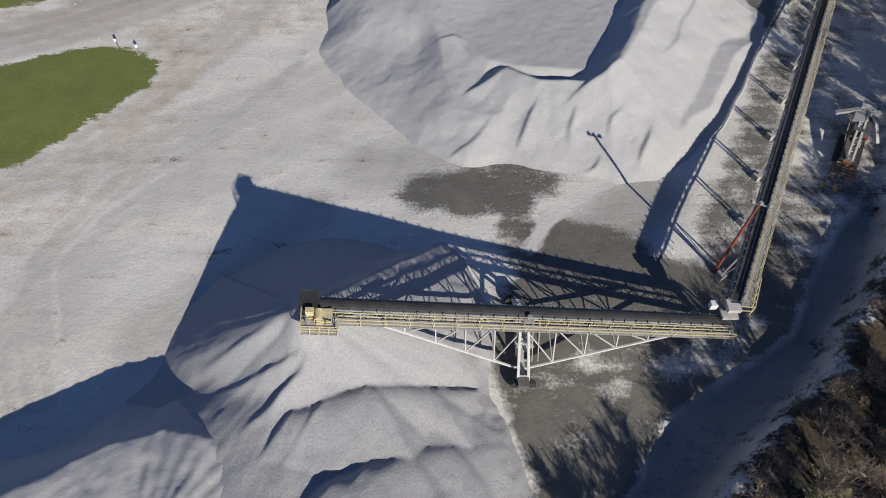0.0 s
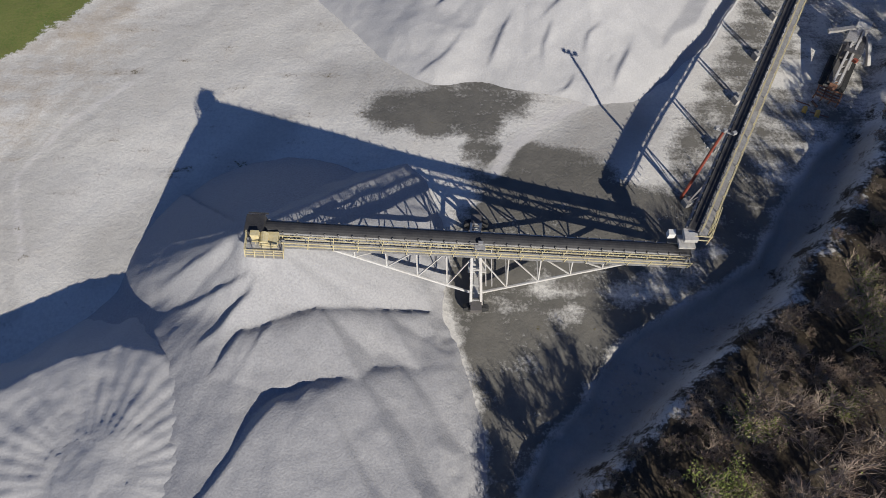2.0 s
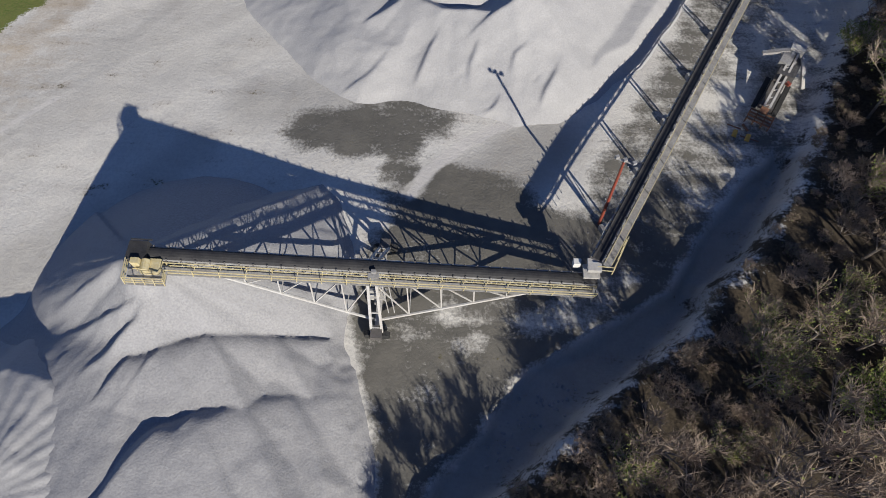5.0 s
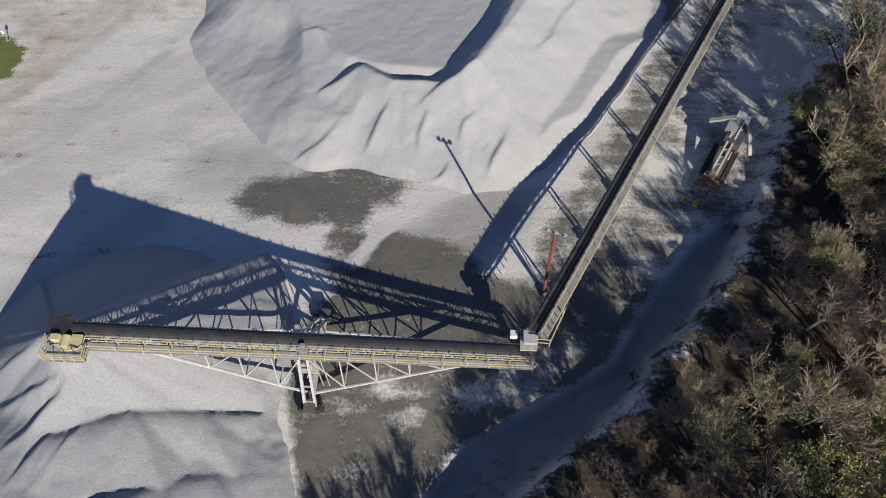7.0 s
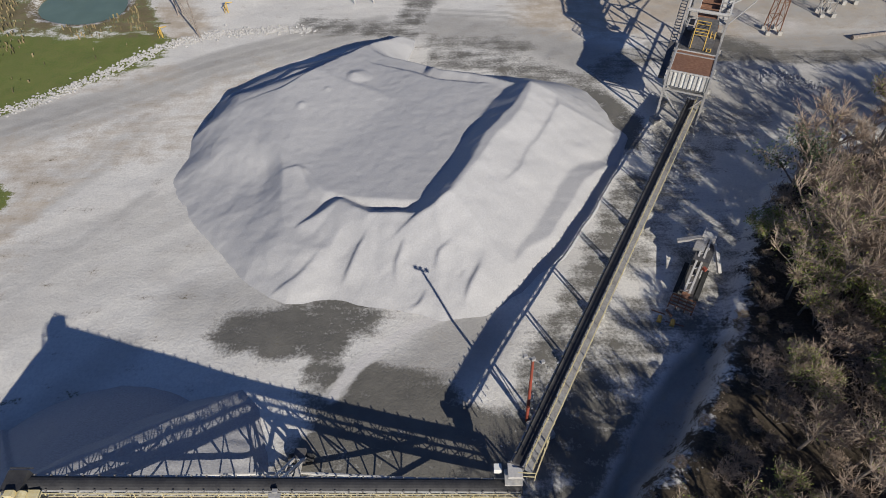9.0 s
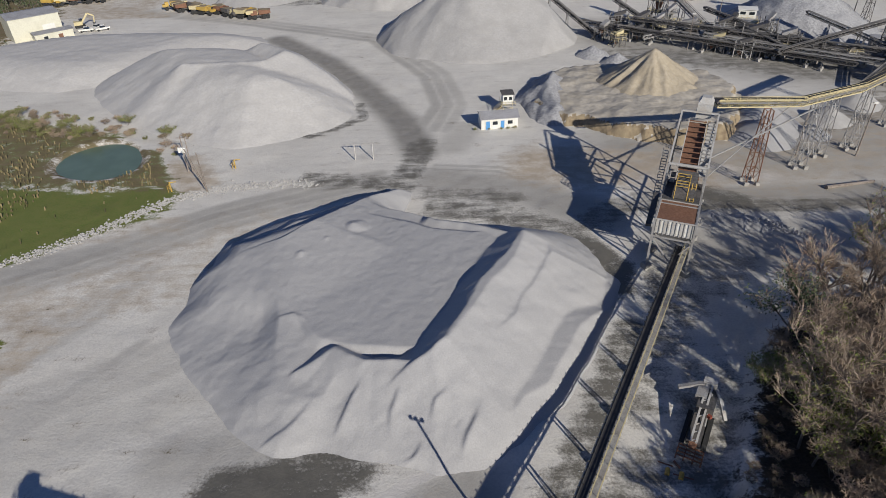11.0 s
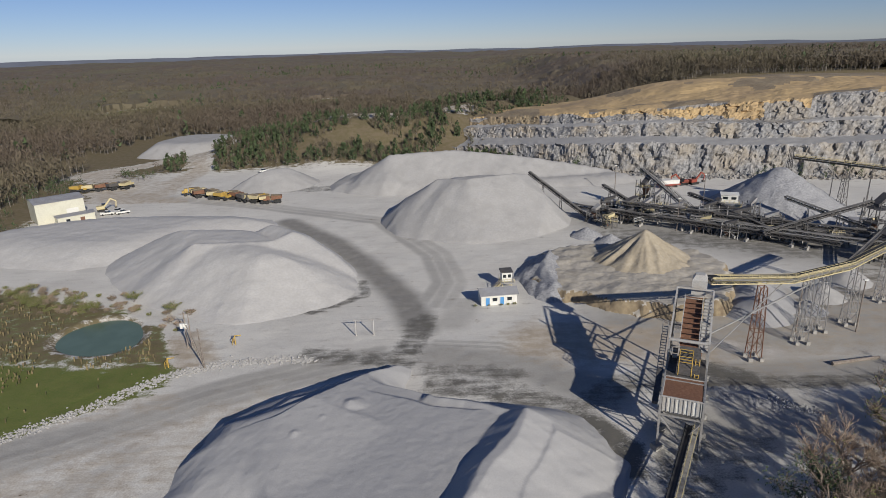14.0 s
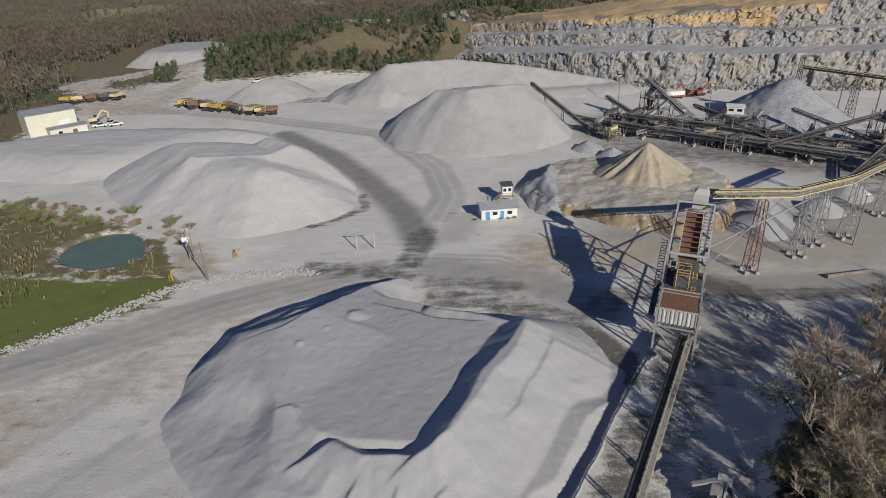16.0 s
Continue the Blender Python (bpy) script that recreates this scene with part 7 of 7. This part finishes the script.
woods("far_woods", "leafless grey-brown woods round the quarry", scatter(1, 9000, 120, 700, wooded), M_WOODS, M_WOODTRUNK, 2, 44, (9, 15))
woods("far_woods", "leafless grey-brown woods towards the horizon", scatter(3, 12500, 560, 2600, wooded), M_WOODS, M_WOODTRUNK, 4, 20, (10, 16))
woods("far_woods", "scattered dark pines among bare woods", scatter(5, 1900, 250, 2200, lambda x, y: wooded(x, y) & (fractal(x, y, 0.006, 2, 88) > 0.1)), M_LEAFDARK, M_BARK, 6, 16, (9, 15), True)


def hillside(x, y):
    bare = line_dist(x, y, [(-60, 402), (-20, 402), (20, 418), (60, 440)]) < 9
    road_in = np.minimum(line_dist(x, y, CLEARING[0]), line_dist(x, y, CLEARING[1])) < 8
    return (y > 338) & (y < 475) & (x > -135) & (x < np.where(y > 405, 110, 60)) & ~((x > 30 + (394 - y) * 0.75) & (y < 405)) & (fractal(x, y, 0.03, 3, 93) > -0.55) & ~bare & ~road_in & (poly_dist(x, y, FLAT_FOOT) < -3)


woods("hillside_pines", "dark young pines on the scrub hillside", scatter(7, 9000, 300, 500, hillside)[:950], M_LEAFDARK, M_BARK, 8, 34, (3.5, 7.5), True)
woods("hillside_brush", "bare brush and young trees on the scrub hillside", scatter(9, 9600, 300, 500, hillside)[:3000], M_WOODS, M_WOODTRUNK, 10, 34, (3.5, 7))
woods("pit_bushes", "dark bushes at the foot of the pit wall", np.array([(164, 282), (167, 283), (170, 281), (173, 284), (192, 279), (196, 281), (201, 278), (84, 312), (88, 310), (116, 296), (208, 279), (182, 281)], float), M_LEAFDARK, M_BARK, 12, 40, (5, 9))
left_spots = scatter(13, 9000, 200, 420, lambda x, y: (x < -128) & (x > -175) & (y > 175) & (y < 330) & (fractal(x, y, 0.03, 2, 97) > 0.0) & ~((y > 228) & (y < 300) & (x > -150)) & (line_dist(x, y, CLEARING[0]) > 9))
woods("edge_brush", "scrubby evergreen edge of the woods", left_spots[:420], M_LEAFDARK, M_BARK, 14, 20, (3, 7))


def canopy():
    """Tree tops of the country towards the horizon."""
    rr = 640 * (4600 / 640) ** np.linspace(0, 1, 190)
    aa = np.radians(np.linspace(-50, 50, 420))
    R, A = np.meshgrid(rr, aa)
    X, Y = 23 + R * np.sin(A), 8 + R * np.cos(A)
    fields = (np.hypot((X + 310) / 0.6, Y - 692) < 82) | (np.hypot((X + 118) / 0.5, Y - 760) < 70)
    Z = ground_height(X, Y) + 6.5 + 2.6 * fractal(X, Y, 0.05, 3, 401) + 4.0 * fractal(X, Y, 0.006, 3, 403)
    Z = np.where(fields, -8, Z)
    n, m = X.shape
    idx = np.arange(n * m).reshape(n, m)
    q = np.stack([idx[:-1, :-1].ravel(), idx[:-1, 1:].ravel(), idx[1:, 1:].ravel(), idx[1:, :-1].ravel()], 1)
    me = bpy.data.meshes.new("far_woods")
    me.from_pydata(np.stack([X.ravel(), Y.ravel(), Z.ravel()], 1).tolist(), [], q.tolist())
    me.materials.append(M_WOODS)
    tagged(new("far_woods", me), "brown canopy of bare woods reaching the horizon", "woods", "", "stuff")


canopy()
# last ridge on the horizon; its blue-grey stands in for air haze
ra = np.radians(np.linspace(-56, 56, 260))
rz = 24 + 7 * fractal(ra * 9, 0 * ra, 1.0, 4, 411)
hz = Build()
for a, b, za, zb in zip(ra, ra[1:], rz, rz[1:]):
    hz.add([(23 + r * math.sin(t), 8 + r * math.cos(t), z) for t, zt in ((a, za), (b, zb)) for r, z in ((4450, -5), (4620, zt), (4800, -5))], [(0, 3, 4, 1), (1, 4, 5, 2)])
single("backdrop", hz, M_HAZY_RIDGE, "distant wooded ridge along the horizon, blue-grey with painted haze", "ridge", None, "structure")
# reeds and grass round the pond, rubble kerb
rs = np.random.RandomState(21)
reed = Build()
for _ in range(2600):
    x, y = rs.uniform(-105, -36), rs.uniform(100, 160)
    d = float(poly_dist(np.array(x), np.array(y), MARSH))
    p = float(poly_dist(np.array(x), np.array(y), POND))
    if d < 3 or p > -0.8 or (y < 122 and x > -62 and rs.rand() < 0.9) or value_noise(np.array(x * 0.18), np.array(y * 0.18), 5) < -0.1:
        continue
    z, h, a = float(ground_height(x, y)), rs.uniform(0.4, 1.1), rs.uniform(0, 6.28)
    dx, dy = math.cos(a) * 0.13, math.sin(a) * 0.13
    reed.add([(x - dx, y - dy, z), (x + dx, y + dy, z), (x + dx * 1.6 + 0.1, y + dy * 1.6, z + h), (x - dx * 0.8 + 0.1, y - dy * 0.8, z + h * 0.9)], [(0, 1, 2, 3)])
single("reeds", reed, M_REED, "dry straw-coloured reeds round the pond", "reeds", None, "stuff")


def rubble(name, label, line, width, count, size, seed, material):
    b, r = Build(), np.random.RandomState(seed)
    ln = [0.0]
    for p, q in zip(line, line[1:]):
        ln.append(ln[-1] + math.hypot(q[0] - p[0], q[1] - p[1]))
    for _ in range(count):
        s = r.uniform(0, ln[-1])
        x, y = np.interp(s, ln, [p[0] for p in line]) + r.normal() * width, np.interp(s, ln, [p[1] for p in line]) + r.normal() * width
        k = r.uniform(*size)
        z = float(ground_height(x, y))
        e = r.uniform(0.6, 1.2, (6, 1)) * np.array([(1, 0, 0), (-1, 0, 0), (0, 1, 0), (0, -1, 0), (0, 0, 0.8), (0, 0, -0.6)]) * k
        t = r.uniform(0, 6.28)
        e = e @ np.array([[math.cos(t), -math.sin(t), 0], [math.sin(t), math.cos(t), 0], [0, 0, 1]])
        b.add((e + np.array([x, y, z + 0.15 * k])).tolist(), [(0, 2, 4), (2, 1, 4), (1, 3, 4), (3, 0, 4), (2, 0, 5), (1, 2, 5), (3, 1, 5), (0, 3, 5)])
    return single(name, b, material, label, "rubble", None, "stuff")


rubble("rubble", "pale riprap kerb of broken stone along the marsh", [(-62, 93), (-52, 99), (-40, 110), (-33, 118.5), (-24, 122.5), (-12, 124), (-5, 123)], 0.9, 1500, (0.12, 0.42), 31, M_DUST_PALE)
rubble("rubble", "heap of broken stone beside the haul road", [(77, 106), (81, 104.5), (85, 101), (86.5, 97.5)], 0.8, 260, (0.12, 0.4), 33, M_GRAVEL)
rubble("rubble", "broken stone and spill under the transfer conveyor", [(28, 33), (31, 37), (36, 46), (41, 55), (48, 68)], 1.3, 160, (0.05, 0.16), 35, M_GRAVEL)
rubble("rubble", "loose boulders of the blasted quarry face", [(100, 307), (121, 297), (157, 288), (193, 283), (240, 276)], 2.2, 1100, (0.35, 1.5), 37, M_ROCK)
rubble("rubble", "stones in the silty stream bed", [(19, 13), (22, 16.5), (26, 20)], 0.9, 70, (0.1, 0.3), 39, M_DUST)
